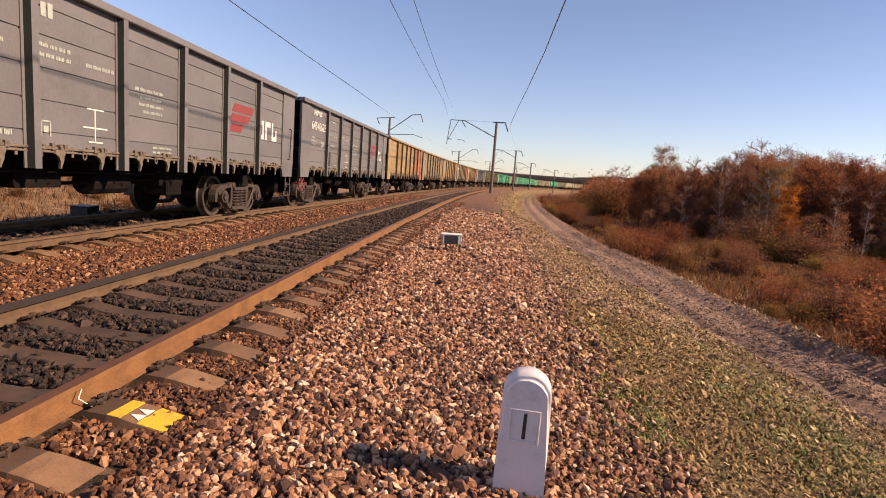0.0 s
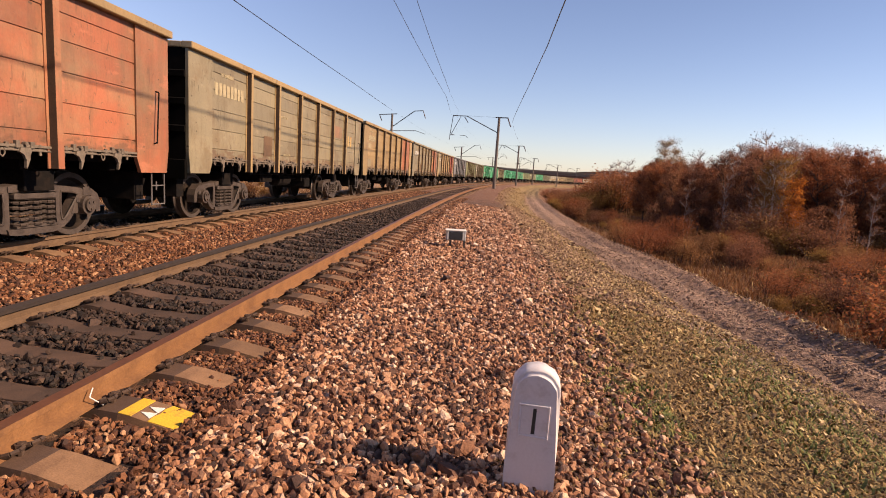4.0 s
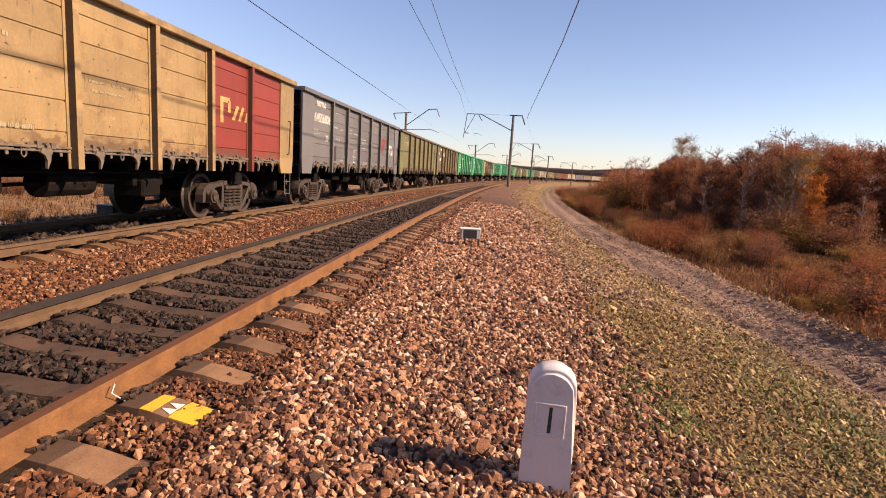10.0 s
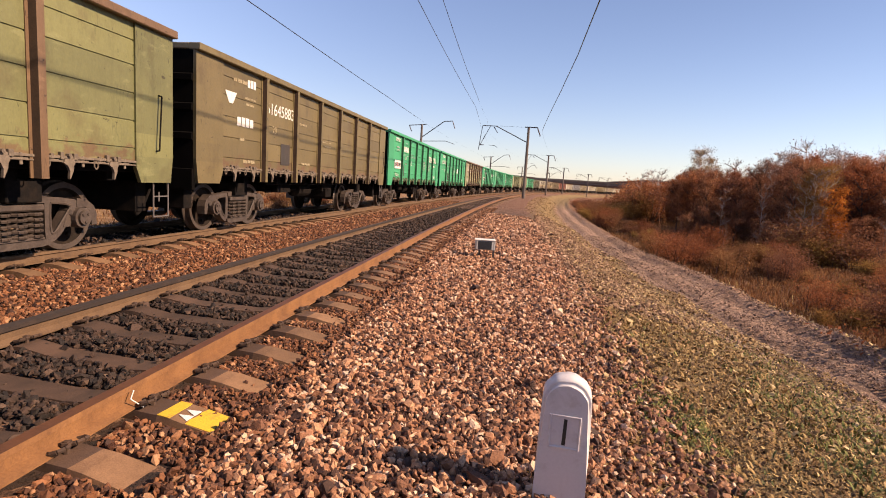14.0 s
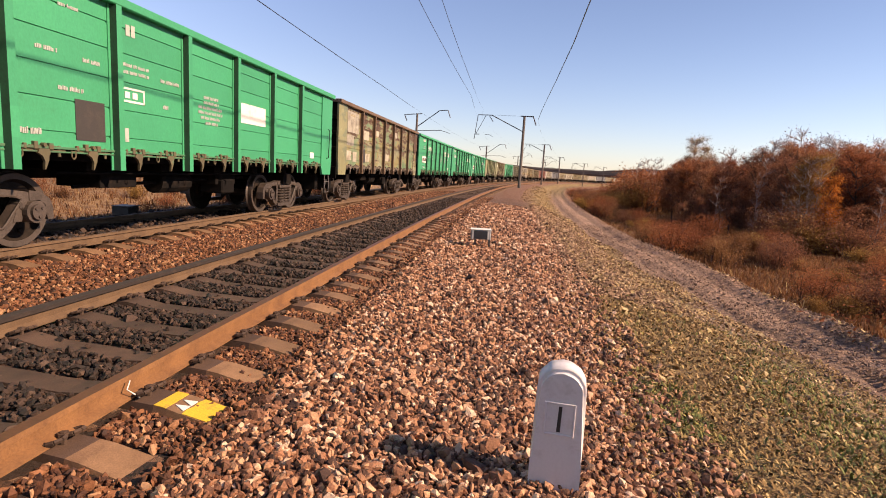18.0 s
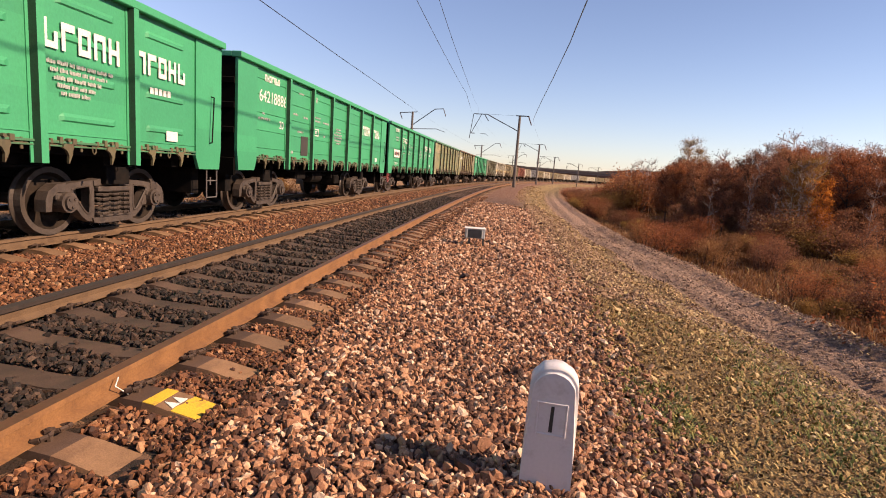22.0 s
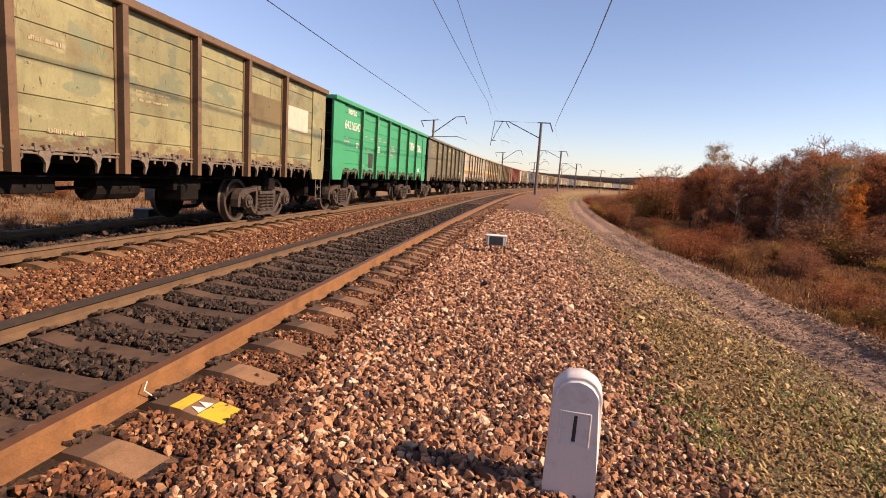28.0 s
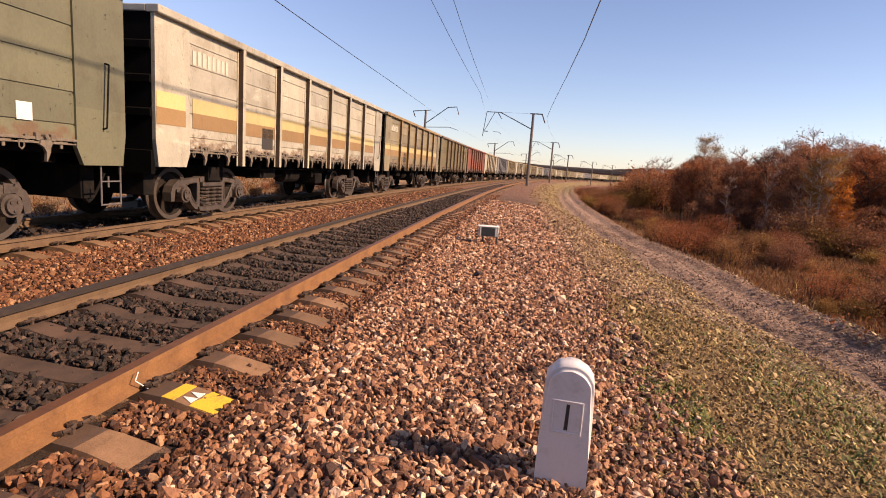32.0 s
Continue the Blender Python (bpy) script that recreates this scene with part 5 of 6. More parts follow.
W = {"seam": bay_mesh("seam"), "rib": bay_mesh("rib"), "stanchion": post_mesh(), "corner": corner_mesh(), "latch": latch_mesh(), "wheelset": wheelset_mesh(), "frame": frame_mesh(),
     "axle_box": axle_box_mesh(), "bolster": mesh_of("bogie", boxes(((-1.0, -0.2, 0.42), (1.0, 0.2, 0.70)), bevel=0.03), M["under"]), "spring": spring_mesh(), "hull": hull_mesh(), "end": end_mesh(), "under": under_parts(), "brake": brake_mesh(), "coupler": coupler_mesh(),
     "ladder": ladder_mesh(), "hose": hose_mesh(0.45, 0.42, 0.55), "hose_short": hose_mesh(0.75, 0.55, 0.42), "handle": handle_mesh(), "brake_wheel": brake_wheel_mesh(),
     "rail": mesh_of("top_rail", boxes(((HALF_W - 0.10, -HALF_L - 0.02, TOP - 0.12), (HALF_W + 0.115, HALF_L + 0.02, TOP)), ((-HALF_W - 0.115, -HALF_L - 0.02, TOP - 0.12), (-HALF_W + 0.10, HALF_L + 0.02, TOP)),
                                     ((-HALF_W + 0.10, -HALF_L - 0.02, TOP - 0.11), (HALF_W - 0.10, -HALF_L + 0.10, TOP - 0.005)), ((-HALF_W + 0.10, HALF_L - 0.10, TOP - 0.11), (HALF_W - 0.10, HALF_L + 0.02, TOP - 0.005)), bevel=0.012), P["grey"]),
     "lip": mesh_of("lower_edge", boxes(((HALF_W - 0.02, -HALF_L + CORNER, SILL - 0.012), (HALF_W + 0.03, HALF_L - CORNER, SILL + 0.02)), ((HALF_W + 0.004, -HALF_L + CORNER, SILL - 0.056), (HALF_W + 0.024, HALF_L - CORNER, SILL - 0.036)), bevel=0.004), M["latch"])}


def coat(ob, mat, slot=0):
    ob.material_slots[slot].link = "OBJECT"
    ob.material_slots[slot].material = mat
    return ob


def bay_y(i):
    return -HALF_L + CORNER + BAY * i


def bars(wagon, items, mat, label, name="lettering", proud=0.006):
    """Flat painted bars on the side: (bay, y from the bay's start, z, width, height)."""
    if label == "small white painted lines" and mat is P["letter"]:
        mat = P["letter_small"]
    bm = bmesh.new()
    for bay, y, z, w, h in items:
        box_bm(bm, (HALF_W + proud - 0.004, bay_y(bay) + y, z), (HALF_W + proud + 0.002, bay_y(bay) + y + w, z + h))
    ob = part(name, bm, mat, wagon, label)
    if len(items) > 8:
        ob["kind"] = "stuff"
    return ob


def row_of(bay, y, z, n, w, h, gap=0.35):
    if w <= 0.07:
        # a line too small to read: thin uneven strokes in groups
        rnd = random.Random(int(bay * 131 + y * 977 + z * 613 + n))
        out, p, end = [], y, y + n * w * 1.3
        word = rnd.randrange(4, 9)
        while p < end:
            sw = rnd.uniform(0.012, 0.022)
            out.append((bay, p, z + rnd.choice((0, 0, 0.006)), sw, h * rnd.choice((0.5, 0.62, 0.62, 0.68))))
            word -= 1
            p += sw + (0.006 if word else 0.030)
            word = word or rnd.randrange(4, 9)
        return out
    return [(bay, y + i * w * (1 + gap), z, w, h * (1.0 if i % 3 else 0.94)) for i in range(n)]


GLYPHS = [((0, 0, 0.28, 1), (0.28, 0.72, 0.72, 0.28)), ((0, 0, 0.26, 1), (0.74, 0, 0.26, 1), (0.26, 0.76, 0.48, 0.24)), ((0, 0, 0.26, 1), (0.74, 0, 0.26, 1), (0.26, 0.76, 0.48, 0.24), (0.26, 0, 0.48, 0.24)),
          ((0, 0, 0.26, 1), (0.26, 0, 0.74, 0.24), (0.74, 0.24, 0.26, 0.36)), ((0, 0, 0.26, 1), (0.74, 0, 0.26, 1), (0.26, 0.38, 0.48, 0.22))]


def sign_blocks(wagon, bay, y, z, cell, h, picks, mat, proud=0.006):
    """An owner's sign as a row of plain block shapes, one mesh a block."""
    for k, g in enumerate(picks):
        bars(wagon, [(bay, y + cell * (k + 0.78 * a), z + h * b, cell * 0.78 * c, h * d) for a, b, c, d in GLYPHS[g]], mat, "", "sign_block", proud)


def words(wagon, text, bay, y, z, size, mat, label, proud=0.005):
    c = bpy.data.curves.new("inscription", "FONT")
    c.body, c.size, c.extrude = text, size, 0.002
    c.materials.append(mat)
    ob = new("inscription", c)
    ob.parent = wagon
    ob.matrix_basis = pose(HALF_W + proud, bay_y(bay) + y, z, 90, 0, 90)
    return tagged(ob, label)


def wagon(spec, detail, number):
    name, body, posts, plates, style, label, rail_coat = spec
    w = thing("gondola_wagon", label, "goods wagon", group="wagons of the goods train")
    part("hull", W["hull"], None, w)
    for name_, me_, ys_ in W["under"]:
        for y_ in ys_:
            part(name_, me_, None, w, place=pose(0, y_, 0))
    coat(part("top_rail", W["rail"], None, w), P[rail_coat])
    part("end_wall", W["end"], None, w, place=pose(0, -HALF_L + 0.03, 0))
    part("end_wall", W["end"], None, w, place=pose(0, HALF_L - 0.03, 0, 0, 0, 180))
    coat(part("corner_plate", W["corner"], None, w, place=pose(HALF_W, -HALF_L, 0)), P[plates.get("c0", body)])
    far_corner = part("corner_plate", W["corner"], None, w, place=Matrix.Translation((HALF_W, HALF_L, 0)) @ Matrix.Rotation(math.pi, 4, "Z"))
    coat(far_corner, P[plates.get("c1", body)])
    for i in range(7):
        coat(part("side_plate", W[style], None, w, place=pose(HALF_W, bay_y(i), SILL)), P[plates.get(i, body)])
    for i in range(1, 7):
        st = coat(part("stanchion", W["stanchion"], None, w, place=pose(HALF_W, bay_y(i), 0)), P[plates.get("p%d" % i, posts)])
        coat(st, P[{"grey": "post_shade_grey", "green": "post_shade_green"}.get(body, "post_shade_brown")], 1)
    if detail:
        coat(part("lower_edge", W["lip"], None, w), P["latch_green"] if body == "green" else M["latch"])
        for i in range(7):
            for f in (0.27, 0.73):
                coat(part("hatch_latch", W["latch"], None, w, place=pose(HALF_W - 0.01, bay_y(i) + BAY * f, SILL) @ Matrix.Scale(1.08, 4)), P["latch_green"] if body == "green" else M["latch"])
        part("brake_gear", W["brake"], None, w)
        part("ladder", W["ladder"], None, w)
        part("grab_handle", W["handle"], None, w)
        for kind in ("hose", "hose_short"):
            part("brake_hose", W[kind], None, w, place=pose(0, -HALF_L, 0))
            part("brake_hose", W[kind], None, w, place=pose(0, HALF_L, 0) @ Matrix.Diagonal((1, -1, 1, 1)))
        if number in (1, 15, 17):
            coat(part("brake_wheel", W["brake_wheel"], None, w, "hand-brake wheel"), M["brake_red"] if number < 17 else M["wheel_rim"])
        part("coupler", W["coupler"], None, w, place=pose(0, -HALF_L, 0))
    wheels = []
    for by in (-4.32, 4.32):
        bogie = part("bogie", W["bolster"], None, w, place=pose(0, by, 0))
        for sx in (1, -1) if detail else (1,):
            part("side_frame", W["frame"], None, bogie, place=pose(1.02 * sx, 0, 0.0))
            if sx > 0:
                part("spring_set", W["spring"], None, bogie, place=pose(1.02, 0, 0))
        for ay in (-0.925, 0.925):
            ws = part("wheelset", W["wheelset"], None, w, place=pose(0, by + ay, 0.4785))
            wheels.append((ws, by + ay))
            if detail:
                part("axle_box", W["axle_box"], None, bogie, place=pose(1.04, ay, 0.4785))
    return w, wheels


GREY = "dark grey open goods wagon with white lettering and a red emblem"
TAN = "weathered tan open goods wagon with faded orange end panels"
GRN = "bright green open goods wagon with white lettering"
SPECS = [
    ("grey", "grey", "grey", {}, "seam", GREY, "grey"),
    ("grey", "grey", "grey", {}, "seam", GREY, "grey"),
    ("tan", "tan", "tan", {5: "orange", 6: "orange", "c1": "orange", "p5": "brown_post", "p6": "orange"}, "seam", TAN, "tan"),
    ("tan", "tan_grey", "tan", {}, "seam", "weathered greyish-tan open goods wagon with scratched plates", "tan"),
    ("tan", "tan", "tan", {5: "orange", 6: "orange", "c1": "tan", "p6": "orange"}, "seam", TAN, "tan"),
    ("tan", "tan_grey", "tan", {5: "orange", 6: "orange", "c1": "orange_faded", "p6": "rust_red"}, "seam", "weathered grey-tan open goods wagon with two orange end panels", "tan_grey"),
    ("tan", "tan", "tan", {0: "tan_grey", 5: "red", 6: "red", "c1": "tan", "p6": "red"}, "seam", "weathered tan open goods wagon with two red end panels", "tan"),
    ("grey", "grey", "grey", {}, "seam", GREY, "grey"),
    ("olive", "olive", "brown_post", {}, "seam", "scratched olive-green open goods wagon with brown posts", "brown_post"),
    ("brown", "brown", "brown", {}, "seam", "olive-brown open goods wagon with faded white lettering", "brown"),
    ("green_rib", "green", "green", {}, "rib", "bright green ribbed open goods wagon with large white lettering", "green"),
    ("green", "green", "green", {}, "seam", GRN, "green"),
    ("patchy", "patchy", "brown_post", {"c0": "khaki", "c1": "patchy"}, "seam", "patched open goods wagon in peeling brown, green and white paint", "brown_post"),
    ("green_rib", "green", "green", {}, "rib", "bright green ribbed open goods wagon with a white sign", "green"),
    ("green", "green", "green", {}, "seam", GRN, "green"),
    ("green_rib", "green", "green", {}, "rib", "bright green ribbed open goods wagon with a white sign", "green"),
    ("khaki", "khaki", "dull_green", {}, "seam", "scratched khaki open goods wagon with green posts", "dull_green"),
    ("khaki", "khaki", "brown_post", {"c0": "khaki"}, "seam", "scratched khaki open goods wagon with brown posts", "brown_post"),
    ("green", "green", "green", {}, "seam", GRN, "green"),
    ("drab", "drab", "drab", {}, "seam", "dusty grey-olive open goods wagon with small white lettering", "drab"),
    ("cream", "cream", "cream", {}, "seam", "dirty cream open goods wagon with a yellow-brown stripe", "cream"),
    ("cream", "tan_grey", "tan", {}, "seam", "dirty tan open goods wagon with a yellow-brown stripe", "tan"),
    ("brown", "brown", "brown_post", {}, "seam", "plain brown open goods wagon", "brown_post"),
    ("red", "rust_red", "rust_red", {}, "seam", "dull red open goods wagon", "rust_red"),
]
CYCLE = [("tan", "cream", "tan"), ("grey", "grey", "grey"), ("tan", "tan_grey", "tan"), ("tan", "cream", "tan"), ("brown", "brown", "tan"), ("tan", "tan_grey", "tan")]
for _i in range(len(SPECS), 47):
    a, b, c = CYCLE[_i % 6]
    SPECS.append((a, b, c, {}, "seam", "distant %s open goods wagon" % {"drab": "drab", "grey": "grey", "tan": "tan", "brown": "brown"}[a], c))



NUMBERS = {1: "64546625", 8: "60369", 11: "64289069", 14: "64218886", 5: "62788484", 6: "62781216", 7: "64556806", 9: "61645883", 13: "63640916", 15: "61374021", 17: "62336888", 18: "64216542", 19: "61820775"}


def markings(w, i):
    """Painted signs of each wagon."""
    kind = SPECS[i][0]
    number = NUMBERS.get(i)
    if number:
        words(w, number, 1 if i in (9, 13, 15) else 0, 0.13, 2.56, 0.37, P["letter"] if i not in (8, 19) else P["letter_faded"], "white painted wagon number", 0.027 if kind == "green_rib" else 0.006)
    white = P["letter"] if kind in ("grey", "green", "green_rib") else P["letter_faded"]
    if kind == "grey":
        sign_blocks(w, 0, 0.32, 3.02, 0.115, 0.15, (1, 4, 2, 0, 1, 3, 2), white, 0.027 if kind == "green_rib" else 0.006)
        if not number:
            bars(w, row_of(0, 0.10, 2.62, 8, 0.12, 0.27), white, "row of large white painted strokes")
        words(w, "20", 0, 1.15, 2.02, 0.26, white, "white painted number")
        bars(w, row_of(0, 0.14, 2.28, 5, 0.05, 0.08) + row_of(0, 0.10, 2.17, 8, 0.05, 0.08) + row_of(0, 0.18, 2.06, 5, 0.05, 0.08), white, "small white painted lines")
        bars(w, row_of(1, 0.5, 2.98, 9, 0.05, 0.06) + row_of(1, 0.35, 2.50, 4, 0.07, 0.08) + row_of(1, 0.95, 2.47, 4, 0.07, 0.08) + row_of(1, 0.55, 2.12, 7, 0.05, 0.08) + row_of(1, 1.05, 1.42, 5, 0.05, 0.10), white, "small white painted lines")
        bars(w, [(1, 0.12, 1.42, 0.50, 0.48)], P["letter_dark"], "dark square chalk board", "chalk_board")
        bars(w, row_of(2, 0.2, 2.92, 2, 0.08, 0.18) + row_of(2, 0.12, 2.55, 7, 0.06, 0.08) + row_of(2, 0.12, 2.43, 7, 0.06, 0.08) + row_of(2, 0.95, 2.45, 6, 0.07, 0.08) + [(2, 0.16, 1.45, 0.02, 0.20), (2, 0.16, 1.63, 0.16, 0.02), (2, 0.30, 1.45, 0.02, 0.20), (2, 0.2, 1.5, 0.08, 0.08)], white, "small white painted lines")
        bars(w, [(2, 0.95, 1.88, 0.34, 0.02), (2, 0.88, 1.62, 0.48, 0.02), (2, 1.10, 1.42, 0.02, 0.48), (2, 0.98, 1.42, 0.28, 0.02)], white, "white painted cross lines")
        bars(w, row_of(3, 0.35, 2.32, 11, 0.05, 0.08) + row_of(3, 0.48, 2.20, 9, 0.05, 0.07) + row_of(3, 0.45, 2.09, 10, 0.05, 0.07) + row_of(3, 0.55, 1.98, 8, 0.05, 0.07) + row_of(3, 0.8, 1.42, 7, 0.06, 0.06) + row_of(3, 0.8, 1.34, 7, 0.06, 0.06), white, "small white painted lines")
        bm = bmesh.new()
        y0 = bay_y(5)
        for a, b, z0, z1 in ((0.25, 1.15, 2.20, 2.38), (0.35, 1.35, 2.42, 2.60), (0.20, 0.80, 1.98, 2.16)):
            prism(bm, [(y0 + a, z0), (y0 + b, z0), (y0 + b + 0.12, z1), (y0 + a + 0.14, z1)], 0, HALF_W + 0.002, HALF_W + 0.008)
        part("emblem", bm, P["letter_red"], w, "red slanted emblem")
        sign_blocks(w, 6, 0.10, 1.92, 0.42, 0.46, (2, 0, 3), P["letter"])
    elif kind in ("green", "green_rib"):
        rib = kind == "green_rib"
        px = 0.027 if rib else 0.006
        sign_blocks(w, 0, 0.40, 3.02, 0.115, 0.15, (1, 4, 2, 0, 1, 3, 2), white, 0.027 if kind == "green_rib" else 0.006)
        if rib:
            if not number:
                bars(w, row_of(1, 0.12, 2.62, 8, 0.12, 0.25), white, "row of large white painted strokes", proud=px)
            words(w, "20", 1, 0.75, 2.25, 0.22, white, "white painted number", 0.027)
            words(w, "ТАРА 24", 0, 0.45, 1.42, 0.17, white, "white painted weight", 0.027)
            bars(w, [(0, 0.28, 1.78, 1.20, 0.38)], P["letter"], "white sign plate", "sign_plate", proud=0.030)
            bars(w, row_of(0, 0.36, 1.88, 2, 0.13, 0.17) + row_of(0, 0.98, 1.88, 4, 0.085, 0.17), P["letter_dark"], "dark blocks on the sign", proud=0.034)
            bars(w, [(0, 0.72, 1.86, 0.18, 0.20)], P["letter_red"], "red disc on the sign", "emblem", proud=0.034)
            bars(w, row_of(0, 0.55, 2.72, 8, 0.06, 0.09) + row_of(0, 0.6, 2.60, 7, 0.06, 0.09), white, "small white painted lines", proud=px)
            bars(w, [(1, 0.06, 1.45, 0.50, 0.52)], P["letter_dark"], "dark square chalk board", "chalk_board", proud=0.03)
        else:
            if not number:
                bars(w, row_of(0, 0.10, 2.62, 8, 0.12, 0.27), white, "row of large white painted strokes")
            words(w, "20", 0, 1.20, 2.02, 0.26, white, "white painted number")
            bars(w, row_of(0, 0.10, 2.15, 9, 0.05, 0.08) + row_of(0, 0.3, 2.27, 2, 0.05, 0.07), white, "small white painted lines")
            bars(w, [(1, 0.95, 1.42, 0.50, 0.52)], P["letter_dark"], "dark square chalk board", "chalk_board")
            bars(w, row_of(1, 0.10, 1.45, 5, 0.05, 0.11), white, "small white painted lines")
        bars(w, row_of(1, 0.75, 3.02, 5, 0.05, 0.06) + row_of(1, 0.40, 2.45, 4, 0.06, 0.08) + row_of(1, 1.10, 2.42, 4, 0.06, 0.08) + row_of(1, 0.70, 2.02, 6, 0.05, 0.08), white, "small white painted lines", proud=px)
        bars(w, row_of(2, 0.25, 2.95, 2, 0.08, 0.16) + row_of(2, 0.18, 2.52, 7, 0.06, 0.07) + row_of(2, 0.18, 2.42, 7, 0.06, 0.07) + row_of(2, 1.0, 2.42, 6, 0.06, 0.08) + row_of(2, 1.05, 2.02, 2, 0.06, 0.09) + [(2, 0.1, 1.45, 0.16, 0.20)], white, "small white painted lines", proud=px)
        bars(w, [(2, 0.1, 2.02, 0.52, 0.03), (2, 0.1, 2.20, 0.52, 0.03), (2, 0.1, 2.02, 0.03, 0.2), (2, 0.59, 2.02, 0.03, 0.2), (2, 0.2, 2.08, 0.10, 0.09), (2, 0.36, 2.08, 0.10, 0.09)], white, "white outlined sign", proud=px)
        k = 4 if rib else 3
        for n, y, zz in ((6, 0.55, 2.34), (6, 0.55, 2.25), (10, 0.38, 2.16), (10, 0.38, 2.07), (8, 0.45, 1.98), (5, 0.6, 1.89)):
            bars(w, row_of(k, y, zz, n, 0.06, 0.08), white, "small white painted lines", proud=px)
        if i != 11:
            sign_blocks(w, 5, 0.12, 2.42, 0.265, 0.34, (3, 0, 2, 1, 4), P["letter"], px)
            sign_blocks(w, 6, 0.10, 2.42, 0.255, 0.32, (1, 0, 2, 4, 3), P["letter"], px)
            bars(w, [(6, 0.0, 2.56, 0.08, 0.07)], P["letter"], "white painted stroke", "sign_block", px)
        else:
            bars(w, [(4, 0.15, 2.05, 1.2, 0.40)], P["letter"], "white sign plate", "sign_plate")
        if rib:
            for k, zz in enumerate((2.24, 2.15, 2.06, 1.97, 1.88)):
                bars(w, row_of(5, 0.15 + 0.05 * k, zz, 14 - 2 * k, 0.06, 0.075), white, "small white painted lines", proud=px)
            bars(w, row_of(6, 0.4, 2.15, 5, 0.08, 0.10), white, "small white painted marks", proud=px)
        bars(w, [(6, 0.8, 1.45, 0.3, 0.16)], white, "white painted square", "mark", proud=px)
    elif kind in ("tan", "khaki", "brown", "olive", "drab", "patchy"):
        rnd = random.Random(i)
        if not number and i != 12:
            bars(w, row_of(0, 0.15, 2.60, 8, 0.12, 0.26), P["letter"] if i in (6, 9, 17) else white, "row of large faded painted strokes")
        bars(w, row_of(0, 0.40, 3.0, 6, 0.07, 0.11) + row_of(2, 0.3, 2.50, 6, 0.06, 0.08) + row_of(3, 0.3, 2.2, 9, 0.06, 0.05, 0.6) + row_of(3, 0.35, 2.08, 8, 0.06, 0.05, 0.6) + row_of(2, 0.5, 1.5, 7, 0.06, 0.08), white, "small faded painted lines")
        if i != 19:
            bars(w, [(1, 0.9 if i % 2 else 0.15, 1.45, 0.5, 0.5)], P["letter_dark"] if kind != "tan" else P["brown_post"], "dark square chalk board", "chalk_board")
        if i in (5, 6):
            z, k = (2.0, 0.75) if i == 6 else (2.05, 1.0)
            tone = P["emblem"]
            y0 = bay_y(5) + 0.42
            for a, b, z0, z1, lean in ((0.0, 0.16, 0.0, 0.68, 0.0), (0.16, 0.50, 0.54, 0.68, 0.0), (0.40, 0.54, 0.30, 0.60, 0.0), (0.62, 0.78, 0.12, 0.52, 0.26), (0.98, 1.12, 0.12, 0.52, 0.22),
                                       (1.34, 1.48, 0.12, 0.52, 0.22), (1.50, 1.86, 0.42, 0.54, 0.0), (1.78, 1.92, 0.12, 0.50, 0.0)):
                bm = bmesh.new()
                prism(bm, [(y0 + a * k, z + z0 * k), (y0 + b * k, z + z0 * k), (y0 + (b + lean) * k, z + z1 * k), (y0 + (a + lean) * k, z + z1 * k)], 0, HALF_W + 0.002, HALF_W + 0.008)
                part("emblem_stroke", bm, tone, w)
        if i == 2:
            bars(w, [(2, 0.06, 1.48, 0.62, 0.26)], P["letter"], "white painted patch", "paint_patch")
        if i == 4:
            bars(w, [(0, 0.10, 2.28, 0.55, 0.20)], P["letter_faded"], "pale painted patch", "paint_patch")
            bars(w, [(0, 0.08, 1.42, 0.60, 0.34)], P["tan_grey"], "grey painted patch", "paint_patch")
        if i == 8:
            bars(w, row_of(0, 0.95, 2.60, 3, 0.12, 0.24), white, "faded painted strokes")
        if i == 12:
            for bar in ((0, 0.10, 2.45, 1.30, 0.70), (0, 0.08, 2.00, 0.75, 0.36), (0, 0.06, 1.50, 0.50, 0.32), (0, 0.75, 1.46, 0.45, 0.34), (1, 0.12, 2.30, 0.95, 0.34), (1, 0.50, 1.50, 0.75, 0.30), (2, 0.10, 2.55, 0.80, 0.22), (3, 0.25, 1.60, 0.80, 0.30), (4, 0.2, 2.7, 0.7, 0.25)):
                bars(w, [bar], P["chipped"], "", "paint_patch", proud=0.0045)
        if i == 16:
            for k, zz in enumerate((2.62, 2.50, 2.38, 2.26, 2.14)):
                bars(w, row_of(5, 0.25 + 0.05 * (k % 2), zz, 9, 0.06, 0.08), P["letter_faded"], "faded white painted lines")
            bars(w, row_of(6, 0.3, 2.35, 6, 0.06, 0.08) + row_of(6, 0.3, 2.25, 7, 0.06, 0.08) + row_of(5, 0.4, 1.75, 7, 0.06, 0.08) + row_of(5, 0.4, 1.65, 7, 0.06, 0.08), P["letter_faded"], "small white painted lines")
            bm = bmesh.new()
            prism(bm, [(bay_y(5) + 0.75, 2.86), (bay_y(5) + 1.15, 2.86), (bay_y(5) + 0.90, 3.12)], 0, HALF_W + 0.002, HALF_W + 0.008)
            part("emblem", bm, P["letter_dark"], w, "dark triangular emblem")
        if i == 17:
            bars(w, [(0, 0.20, 1.55, 0.45, 0.75)], P["board_grey"], "grey-blue painted board", "paint_patch")
